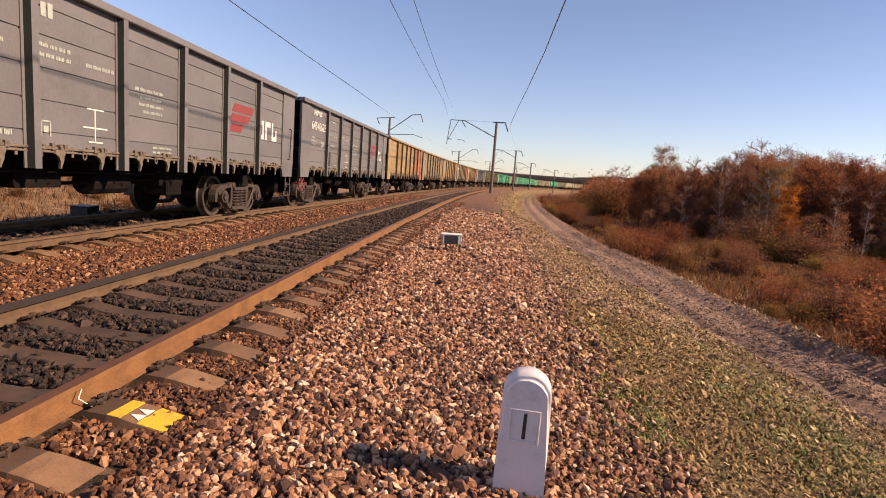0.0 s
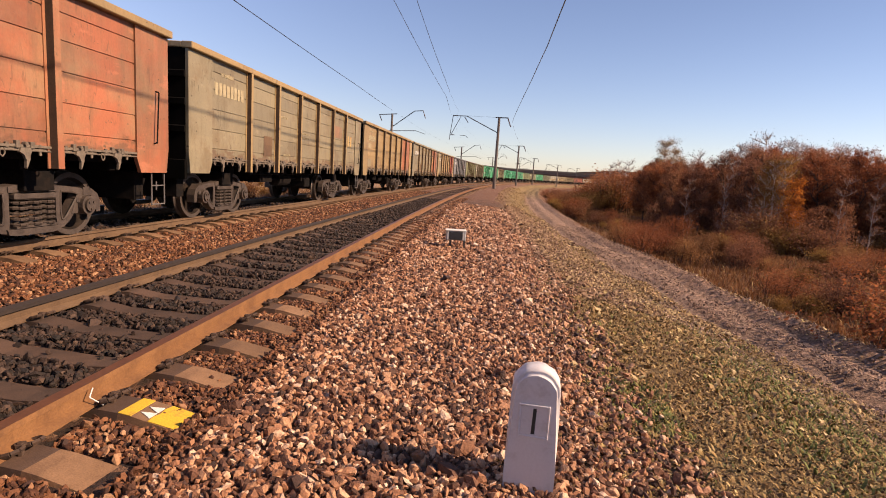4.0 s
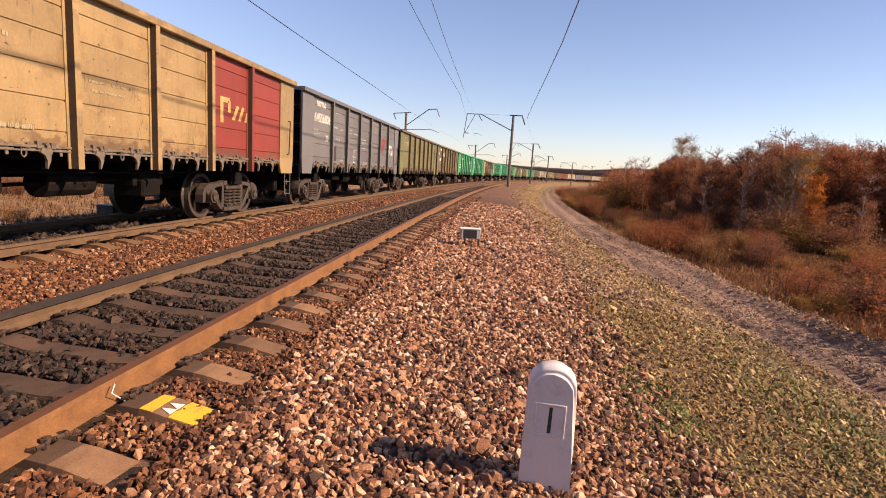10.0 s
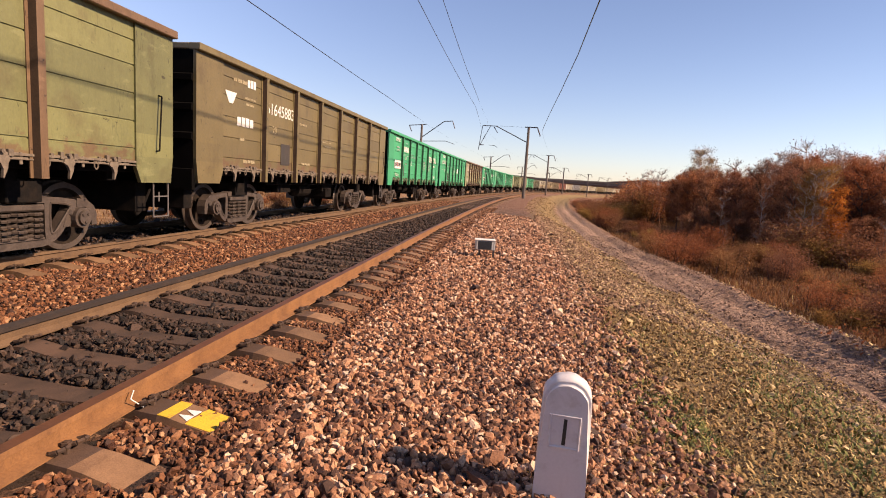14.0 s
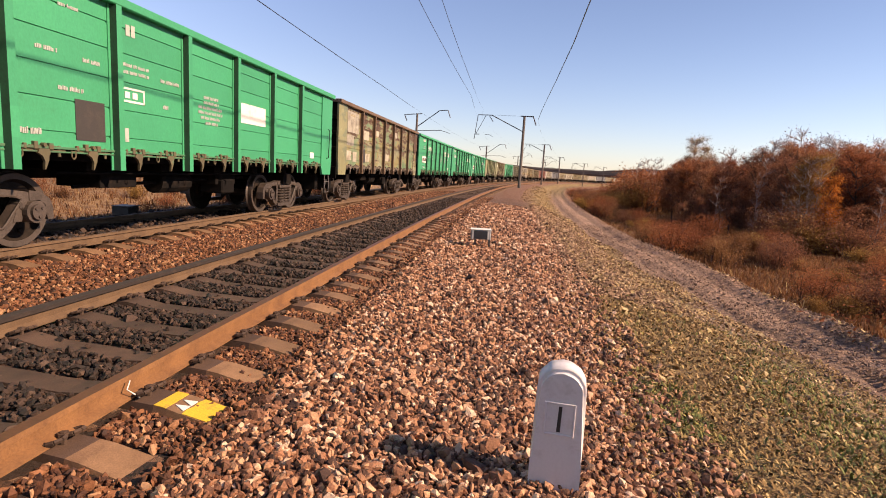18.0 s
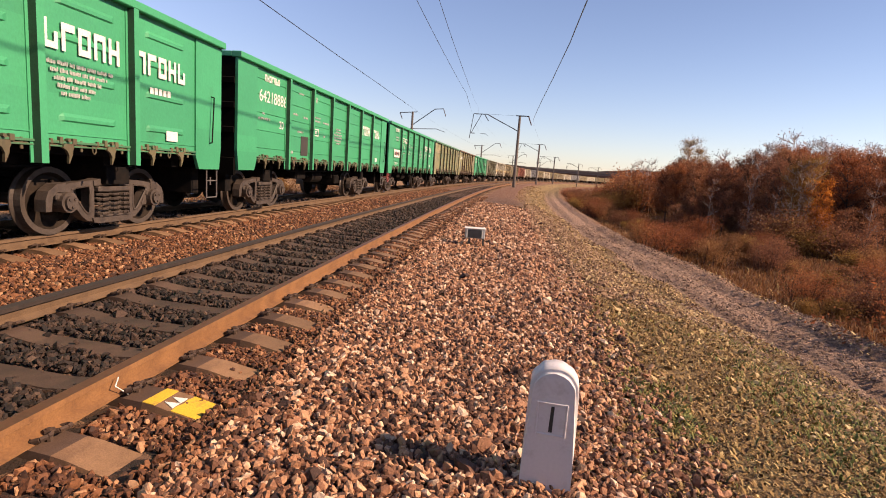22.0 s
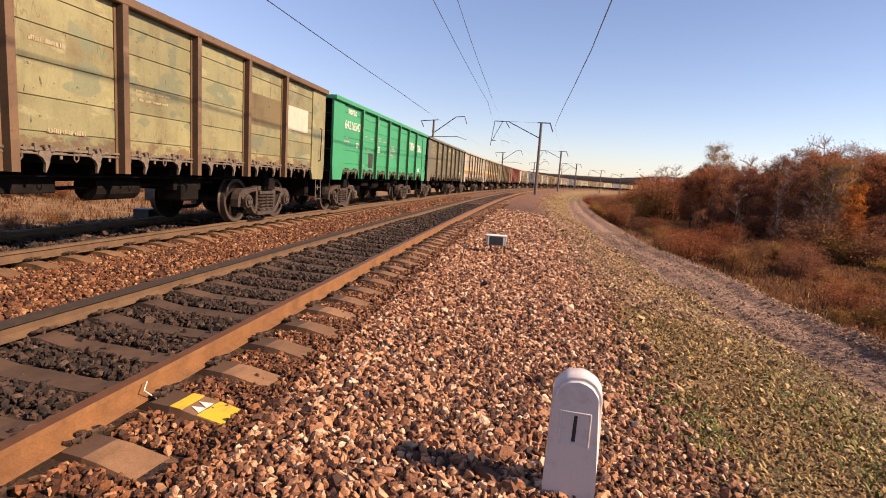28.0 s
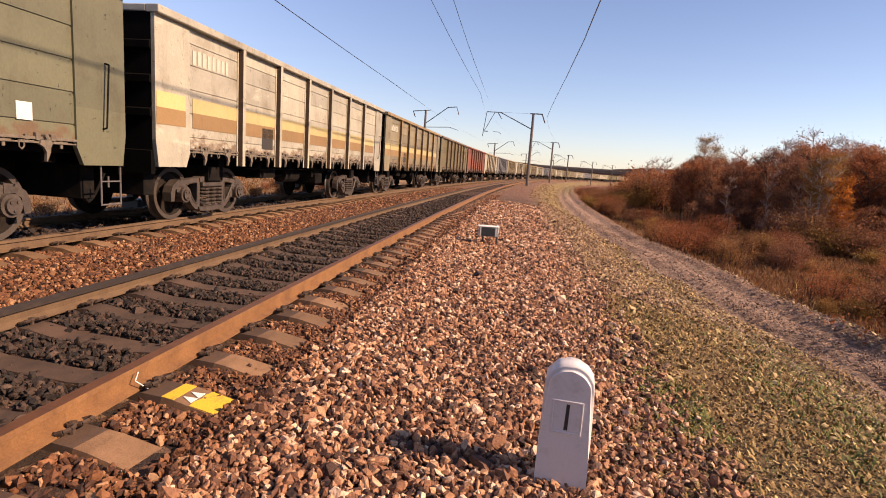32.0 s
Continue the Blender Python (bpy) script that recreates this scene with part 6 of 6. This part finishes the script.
        if i == 19:
            words(w, "75т", 1, 0.30, 2.72, 0.17, P["letter_faded"], "white painted load")
            words(w, "ТАРА 24", 1, 0.42, 2.12, 0.20, P["letter_faded"], "white painted weight")
            bars(w, row_of(1, 0.72, 2.70, 12, 0.06, 0.14) + row_of(2, 1.0, 2.95, 7, 0.06, 0.08) + row_of(2, 1.1, 2.55, 5, 0.06, 0.08) + row_of(2, 1.1, 2.45, 5, 0.06, 0.08), P["letter_faded"], "small faded painted lines")
            bars(w, row_of(3, 0.62, 2.93, 8, 0.09, 0.17, 0.25), P["letter_faded"], "faded painted strokes")
            for zz, y, n in ((2.72, 0.30, 12), (2.58, 0.15, 15), (2.45, 0.15, 15), (2.28, 0.12, 16), (2.18, 0.12, 16), (2.08, 0.15, 15), (1.98, 0.2, 14)):
                bars(w, row_of(3, y, zz, n, 0.07, 0.09), P["letter_faded"], "faded painted lines")
            bars(w, [(4, 0.12, 2.86, 0.36, 0.22)], P["letter_red"], "faded red oval emblem", "emblem")
            bars(w, row_of(4, 0.62, 2.88, 4, 0.08, 0.18), P["letter_faded"], "faded painted strokes")
            bars(w, [(6, 0.85, 1.50, 0.20, 0.20)], P["letter"], "white painted square", "mark")
        if i == 9:
            bars(w, row_of(0, 0.95, 2.97, 3, 0.10, 0.16, 0.2), P["letter"], "white painted owner's mark as bars")
            bm = bmesh.new()
            y0 = bay_y(0)
            prism(bm, [(y0 + 0.10, 2.78), (y0 + 0.52, 2.78), (y0 + 0.38, 2.56), (y0 + 0.24, 2.56)], 0, HALF_W + 0.002, HALF_W + 0.008)
            part("emblem", bm, P["letter"], w, "white shield-shaped emblem")
            bars(w, row_of(0, 0.85, 2.72, 7, 0.05, 0.07) + row_of(0, 0.9, 2.60, 5, 0.05, 0.07), P["letter_faded"], "small faded painted lines")
            bars(w, row_of(0, 0.55, 2.16, 4, 0.14, 0.18, 0.2), P["letter"], "white painted sign as bars")
            bars(w, row_of(0, 0.65, 1.86, 2, 0.07, 0.10) + row_of(0, 0.80, 1.42, 6, 0.06, 0.10), P["letter_faded"], "small faded painted lines")
            words(w, "20", 1, 0.45, 2.16, 0.22, P["letter_faded"], "white painted number")
        if i == 3:
            bars(w, [(5, 0.2, 2.35, 1.1, 0.42)], P["orange_faded"], "faded orange patch", "paint_patch")
            bars(w, row_of(6, 0.15, 2.1, 3, 0.16, 0.42, 1.4), P["emblem"], "large cream painted owner's sign")
        if i == 17:
            bars(w, [(6, 0.15, 2.15, 1.25, 0.55)], P["letter_pale"], "pale painted field", "paint_patch")
            bars(w, [(5, 0.12, 2.10, 1.40, 0.62)], P["brown"], "brown painted field", "paint_patch")
        if i == 21:
            bars(w, [(b, 0.08, 1.75, BAY - 0.16, 0.22) for b in range(7)], P["stripe"], "yellow-brown painted stripe", "stripe")
    elif kind == "cream":
        bars(w, [(b, 0.11, 1.66, BAY - 0.22, 0.26) for b in range(7)], P["stripe_brown"], "brown painted stripe", "stripe")
        bars(w, [(0, -0.84, 1.66, 0.72, 0.26)], P["stripe_brown"], "brown painted stripe", "stripe", proud=0.034)
        bars(w, [(b, 0.11, 1.92, BAY - 0.22, 0.24) for b in range(7)], P["stripe"], "yellow painted stripe", "stripe")
        bars(w, [(0, -0.84, 1.92, 0.72, 0.24)], P["stripe"], "yellow painted stripe", "stripe", proud=0.034)
        if not number:
            bars(w, row_of(0, 0.12, 2.72, 8, 0.085, 0.24, 0.7), P["letter_pale"], "row of large faded pale strokes")
        bars(w, [(1, 0.95, 1.42, 0.50, 0.45)], P["letter_dark"], "dark square chalk board", "chalk_board")

TRAIN = [wagon(sp, i < 28, i) for i, sp in enumerate(SPECS)]
for _i, (_w, _) in enumerate(TRAIN[:22]):
    markings(_w, _i)


# ---------------------------------------------------------------- trees and shrubs
def limb(bm, a, d, length, r, rnd, depth, tips):
    """A tapering crooked limb that forks."""
    p, q = Vector(a), Vector(d).normalized()
    n = 3
    for i in range(n):
        nx = p + q * (length / n)
        rod(bm, p, nx, r * (1 - 0.25 * i / n), r * (1 - 0.25 * (i + 1) / n), seg=5 if depth < 2 else 3)
        p = nx
        q = (q + Vector((rnd.uniform(-1, 1), rnd.uniform(-1, 1), rnd.uniform(-0.3, 0.6))) * 0.22).normalized()
        if depth < 3 and (i > 0 or depth > 0):
            for _ in range(2 if depth < 2 else 1):
                side = Vector((rnd.uniform(-1, 1), rnd.uniform(-1, 1), rnd.uniform(0.1, 0.9))).normalized()
                limb(bm, p, q * 0.55 + side * 0.8, length * rnd.uniform(0.42, 0.62), r * 0.5, rnd, depth + 1, tips)
    tips.append((p.copy(), length))


def tree_meshes(seed, h, leaves, mat, bark, spread=0.16, leaf=0.16, girth=0.016):
    rnd = random.Random(seed)
    bm = bmesh.new()
    tips = []
    base = Vector((0, 0, -0.3))
    q = Vector((rnd.uniform(-0.08, 0.08), rnd.uniform(-0.08, 0.08), 1)).normalized()
    p = base
    n = 7
    for i in range(n):
        nx = p + q * ((h + 0.3) * 0.9 / n)
        rod(bm, p, nx, girth * h * (1 - 0.85 * i / n), girth * h * (1 - 0.85 * (i + 1) / n), seg=7)
        p = nx
        q = (q + Vector((rnd.uniform(-1, 1), rnd.uniform(-1, 1), 0.4)) * 0.07).normalized()
        if i >= 1:
            for _ in range(3):
                a = rnd.uniform(0, 6.28)
                limb(bm, p, (math.cos(a), math.sin(a), rnd.uniform(0.35, 1.1)), h * spread * rnd.uniform(0.8, 1.5) * (1.15 - 0.6 * i / n), 0.37 * girth * h, rnd, 1, tips)
    tips.append((p.copy(), 0.5))
    trunk = mesh_of("trunk", bm, bark)
    rng = np.random.default_rng(seed)
    T = np.array([tuple(t[0]) for t in tips])
    k = rng.integers(0, len(T), leaves)
    C = T[k] + rng.normal(0, 0.032 * h, (leaves, 3)) * np.array([1, 1, 0.8])
    V, F = leaf_cloud(rng, C, leaf)
    return trunk, raw("crown", V, F, mat)


def leaf_cloud(rng, C, leaf):
    n = len(C)
    a = rng.normal(size=(n, 3))
    a /= np.linalg.norm(a, axis=1)[:, None]
    b = np.cross(a, rng.normal(size=(n, 3)))
    b /= np.linalg.norm(b, axis=1)[:, None]
    sz = leaf * rng.uniform(0.5, 1.3, n)[:, None]
    P4 = np.stack([C - a * sz, C + b * sz * 0.55, C + a * sz, C - b * sz * 0.5], 1).reshape(-1, 3)
    k = (np.arange(n) * 4)[:, None]
    return P4, np.concatenate([k + np.array([[0, 1, 2]]), k + np.array([[0, 2, 3]])], 0)


def shrub_mesh(seed, h, stems, leaves, leaf):
    """Many thin upright stems with dead leaves and seed heads."""
    rng = np.random.default_rng(seed)
    V, F = [], []
    pts = []
    for i in range(stems):
        a, r = rng.uniform(0, 6.28), rng.uniform(0, 0.42) * h
        b = np.array([r * np.cos(a), r * np.sin(a), -0.1])
        t = b + np.array([rng.normal(0, 0.22 * h), rng.normal(0, 0.22 * h), h * rng.uniform(0.55, 1.1)])
        m = (b + t) / 2 + rng.normal(0, 0.05 * h, 3)
        w = 0.012 * h
        d = np.array([np.cos(a * 7), np.sin(a * 7), 0]) * w
        n = len(V)
        V += [b - d, b + d, m - d * 0.7, m + d * 0.7, t]
        F += [(n, n + 1, n + 3), (n, n + 3, n + 2), (n + 2, n + 3, n + 4)]
        pts += [t, m, (m + t) / 2]
    pts = np.array(pts)
    C = pts[rng.integers(0, len(pts), leaves)] + rng.normal(0, 0.09 * h, (leaves, 3))
    LV, LF = leaf_cloud(rng, C, leaf)
    return raw("stem", np.array(V), np.array(F), M["twig"]), LV, LF


def ground_at(x, y):
    s = y * 1.02
    for _ in range(3):
        p = at(s, 0)
        h = heading(s)
        s += (x - p.x) * math.sin(h) + (y - p.y) * math.cos(h)
    p, h = at(s, 0), heading(s)
    u = (x - p.x) * math.cos(h) - (y - p.y) * math.sin(h)
    return height(min(70, u), s)


SKYLINE = [(8, 0.2), (11.2, 0.3), (13.7, 0.9), (16.3, 1.5), (17.7, 2.3), (19.9, 3.2), (21.1, 3.0), (22.9, 3.1), (24.2, 4.1), (25.4, 4.1), (27.0, 4.5), (28.3, 4.3), (29.8, 4.5), (32, 4.3), (36, 4.6), (50, 5.0)]


def skyline(az):
    """How high the wood stands over the eye's level, in degrees."""
    for (a, e), (b, g) in zip(SKYLINE, SKYLINE[1:]):
        if az <= b:
            return e + (g - e) * max(0.0, az - a) / (b - a)
    return SKYLINE[-1][1]


def plant(meshes, label, az, dist, top, rnd, group="trees of the wood"):
    """A tree in that direction whose top stands at the given level."""
    tr, cr, h = meshes
    x, y = 2.13 + dist * math.sin(radians(az)), dist * math.cos(radians(az))
    g = ground_at(x, y)
    t = thing("tree", label, "tree", pose(x, y, g, 0, 0, rnd.uniform(0, 360)) @ Matrix.Scale(max(0.25, (top - g) / h), 4), group)
    part("trunk", tr, None, t)
    part("crown", cr, None, t)


def build_wood():
    rnd = random.Random(5)
    label = {"leaf_brown": "half-bare autumn tree with sparse brown leaves", "leaf_rust": "autumn tree with rust-brown leaves"}
    kinds = []
    for i, (mat, bark, n) in enumerate((("leaf_brown", "bark", 7000), ("leaf_rust", "bark", 7400), ("leaf_brown", "bark", 6400), ("leaf_rust", "bark", 7800), ("leaf_brown", "bark_pale", 5000))):
        kinds.append(((*tree_meshes(40 + i, 7.5, n, M[mat], M[bark], 0.19, 0.075), 7.6), label[mat]))
    for k in range(150):
        az = 13.2 + 32.8 * (k + rnd.random()) / 150
        dist = rnd.choice((43, 47, 52, 58, 66)) + rnd.uniform(-2.5, 2.5)
        if az < 17:
            dist += 22
        top = 1.29 + dist * math.tan(radians(skyline(az))) * rnd.choice((0.42, 0.55, 0.68, 0.80))
        meshes, lab = kinds[rnd.randrange(5)]
        plant(meshes, lab, az, dist, top, rnd)
    for k in range(44):
        az = 14.5 + 31.5 * (k + rnd.random()) / 44
        dist = rnd.uniform(36, 44) + (24 if az < 17 else 0)
        meshes, lab = kinds[rnd.choice((0, 2, 4))]
        plant(meshes, "low bushy brown tree at the edge of the wood", az, dist, 1.29 + dist * math.tan(radians(skyline(az) * 0.2 - 2.1)) + rnd.uniform(-0.5, 0.9), rnd)
    orange = (*tree_meshes(60, 6.0, 5200, M["leaf_orange"], M["bark"], 0.13, 0.06), 6.1)
    for az, dist, el in ((29.2, 36, 1.5), (30.1, 35, -0.1), (29.7, 34.5, -1.0)):
        plant(orange, "small tree with bright orange autumn leaves", az, dist, 1.29 + dist * math.tan(radians(el)), rnd)
    gold = (*tree_meshes(61, 9.5, 6000, M["leaf_gold"], M["bark_pale"], 0.10, 0.06), 9.4)
    for az, dist, el in ((18.7, 60, 4.7), (19.3, 63, 3.9), (28.2, 36.5, 3.3), (28.9, 37, 3.4), (27.6, 37, 2.6), (17.9, 60, 3.0)):
        plant(gold, "slender pale birch with thin yellow leaves", az, dist, 1.29 + dist * math.tan(radians(el)), rnd)
    bare = (*tree_meshes(62, 9.0, 200, M["leaf_brown"], M["bark_pale"], 0.16, 0.08), 8.9)
    for az, dist, el in ((27.8, 56, 5.4), (28.4, 58, 4.9), (25.2, 53, 4.6), (30.3, 55, 4.7), (33.0, 53, 4.8), (22.2, 57, 3.6), (13.6, 78, 2.1), (14.8, 80, 2.4), (15.6, 76, 2.5), (24.3, 54, 4.5), (29.4, 52, 4.9), (31.2, 54, 4.6)):
        plant(bare, "tall bare pale-barked tree without leaves", az, dist, 1.29 + dist * math.tan(radians(el)), rnd)
    slim = (*tree_meshes(63, 7.0, 900, M["leaf_brown"], M["bark_slim"], 0.10, 0.05, 0.0075), 6.8)
    for az, dist, el in ((24.3, 36, 1.7), (26.4, 37, 0.8), (28.7, 36, 2.2), (33.3, 36, 1.8), (21.0, 40, 1.0), (35.5, 35, 1.6)):
        plant(slim, "slender bare pale-trunked tree at the edge of the wood", az, dist, 1.29 + dist * math.tan(radians(el)), rnd)
    names = {"leaf_rust": "low rust-brown leafy shrub beside the road", "leaf_brown": "dry brown shrub with dead leaves", "leaf_gold": "clump of tall yellow dead weeds", "leaf_amber": "golden-brown shrub with withered leaves"}
    protos = []
    for i, (mat, h) in enumerate((("leaf_amber", 1.5), ("leaf_brown", 1.7), ("leaf_rust", 1.9), ("leaf_gold", 1.2), ("leaf_amber", 1.2))):
        st, lv, lf = shrub_mesh(80 + i, h, 46, 3600, 0.030 * h ** 0.5)
        protos.append((st, raw("foliage", lv, lf, M[mat]), mat))

    def shrub(x, y, z, sc, group):
        st, lv, mat = protos[rnd.randrange(5)]
        t = thing("shrub", names[mat], "shrub", pose(x, y, z, 0, 0, rnd.uniform(0, 360)) @ Matrix.Diagonal((sc * 1.3, sc * 1.3, sc, 1)), group)
        part("stem", st, None, t)
        part("foliage", lv, None, t)
    made = 0
    while made < 170:
        far = made < 60
        s, u = (rnd.uniform(26, 75), rnd.uniform(9.0, 30)) if far else (rnd.uniform(4, 40), rnd.uniform(9.6, 26))
        q = at(s, u)
        az = math.degrees(math.atan2(q.x - 2.13, q.y))
        if az > 50:
            continue
        made += 1
        sc = rnd.uniform(0.22, 0.55) * (1.0 if far else 1.35) * (1.0 + 0.5 * sm(14, 26, u)) * (0.6 if u < 10.7 else 1)
        shrub(q.x, q.y, height(u, s), sc, "shrubs along the road")
    for i in range(16):
        s, u = rnd.uniform(24, 60), rnd.uniform(8.9, 11.5)
        q = at(s, u)
        shrub(q.x, q.y, height(u, s), rnd.uniform(0.45, 0.8), "shrubs along the road")
    for k in range(48):
        az, dist = 10.0 + 5.4 * (k + rnd.random()) / 48, rnd.uniform(58, 100)
        x, y = 2.13 + dist * math.sin(radians(az)), dist * math.cos(radians(az))
        g = ground_at(x, y)
        top = 1.29 + dist * math.tan(radians(-0.9 + 1.7 * sm(10.2, 14.6, az) - 0.5 * rnd.random()))
        shrub(x, y, g, max(0.7, (top - g) / 1.6), "shrubs along the road")
    for az, dist, k in ((27.2, 34.0, 1.3), (27.9, 33.2, 1.15), (28.6, 34.2, 1.4), (29.3, 33.0, 1.1), (30.0, 33.6, 1.3), (30.8, 34.4, 1.2), (25.8, 34.5, 1.2), (32.0, 33.5, 1.25)):
        x, y = 2.13 + dist * math.sin(radians(az)), dist * math.cos(radians(az))
        shrub(x, y, ground_at(x, y), k, "shrubs along the road")
    for s, u, k in ((9.3, 10.0, 0.95), (8.7, 10.6, 1.1), (10.1, 10.8, 1.0)):
        q = at(s, u)
        shrub(q.x, q.y, height(u, s), k, "shrubs along the road")
    for i in range(36):
        s = rnd.uniform(42, 105)
        u = rnd.uniform(7.6, 11.5) + 0.02 * (s - 42)
        q = at(s, u)
        shrub(q.x, q.y, height(u, s), rnd.uniform(0.5, 1.0), "shrubs along the road")
    for i in range(44):
        s, u = rnd.uniform(5, 48), -rnd.uniform(11.5, 20)
        q = at(s, u)
        shrub(q.x, q.y, height(u, s), rnd.uniform(0.25, 0.6), "shrubs beyond the train")


build_wood()
litter("brush", "tangle of low golden-brown dead weeds beside the road", [(9.3, 22, 3, 30, 210), (8.6, 30, 30, 75, 80), (-24, -11.5, 4, 50, 70)], M["leaf_amber"], 31, 0.20, 1.2, 0.5)
litter("dead_weeds", "dry straw-coloured weeds on the rough meadow", [(8.9, 22, 3, 30, 22), (8.6, 30, 30, 75, 16), (-26, -11.5, 4, 70, 5)], M["straw"], 32, 0.20, 1.3, 0.35)


def build_distance():
    """A road bridge far off and a low wooded hill line."""
    bridge = thing("road_bridge", "distant concrete road bridge across the railway", "bridge", pose(95, 330, -4.6, 0, 0, 0))
    part("deck", boxes(((-80, -4, 9.7), (60, 4, 10.8))), M["concrete"], bridge)
    part("parapet", boxes(((-80, -4.2, 10.8), (60, -4.0, 11.8))), M["concrete"], bridge)
    for x in (-70, -45, -20, 5, 30, 55):
        part("pier", boxes(((x - 1.2, -3, -1), (x + 1.2, 3, 9.2))), M["concrete"], bridge)
    V, F = [], []
    rng = np.random.default_rng(7)
    n = 160
    for ring_i, (dist, hh) in enumerate(((700, 16), (1400, 38))):
        for i in range(n):
            a = radians(-75 + 150 * i / (n - 1))
            top = hh * (0.75 + 0.35 * noise.noise(Vector((i * 0.11, ring_i * 9, 0))) + 0.10 * rng.random())
            k = len(V)
            x, y = dist * math.sin(a), dist * math.cos(a)
            V += [(x, y, -6), (x, y, top - 2), (x * 1.06, y * 1.06, top - 2)]
            if i:
                F += [(k - 3, k, k + 1, k - 2), (k - 2, k + 1, k + 2, k - 1)]
    tagged(new("backdrop", raw("backdrop", V, F, M["leaf_far"])), "low brown wooded hills on the horizon", "hills", kind="structure")


build_distance()


# ---------------------------------------------------------------- the train's run
def run(t):
    """Metres that the train has covered since the start."""
    return 3.483e-4 * t ** 3 - 0.013039 * t ** 2 + 8.58871 * t - 2.19841


def motions():
    for i, (w, wheels) in enumerate(TRAIN):
        def centre(t):
            return (13.92 * i - run(t) + HALF_L) * 0.9950
        walk(w, [(t, lane_pose(centre(t), U_FAR)) for t in range(0, 33)])
        near = [k * 0.08 for k in range(0, 401) if -14 < centre(k * 0.08) < 46]
        if i > 27 or not near:
            continue
        times = sorted({0.0, 32.0, *near})
        for ws, y in wheels:
            a0 = run(near[0])
            walk(ws, [(t, pose(0, y, 0.4785, math.degrees((run(min(max(t, near[0]), near[-1])) - a0) / 0.4785), 0, 0)) for t in times])


motions()
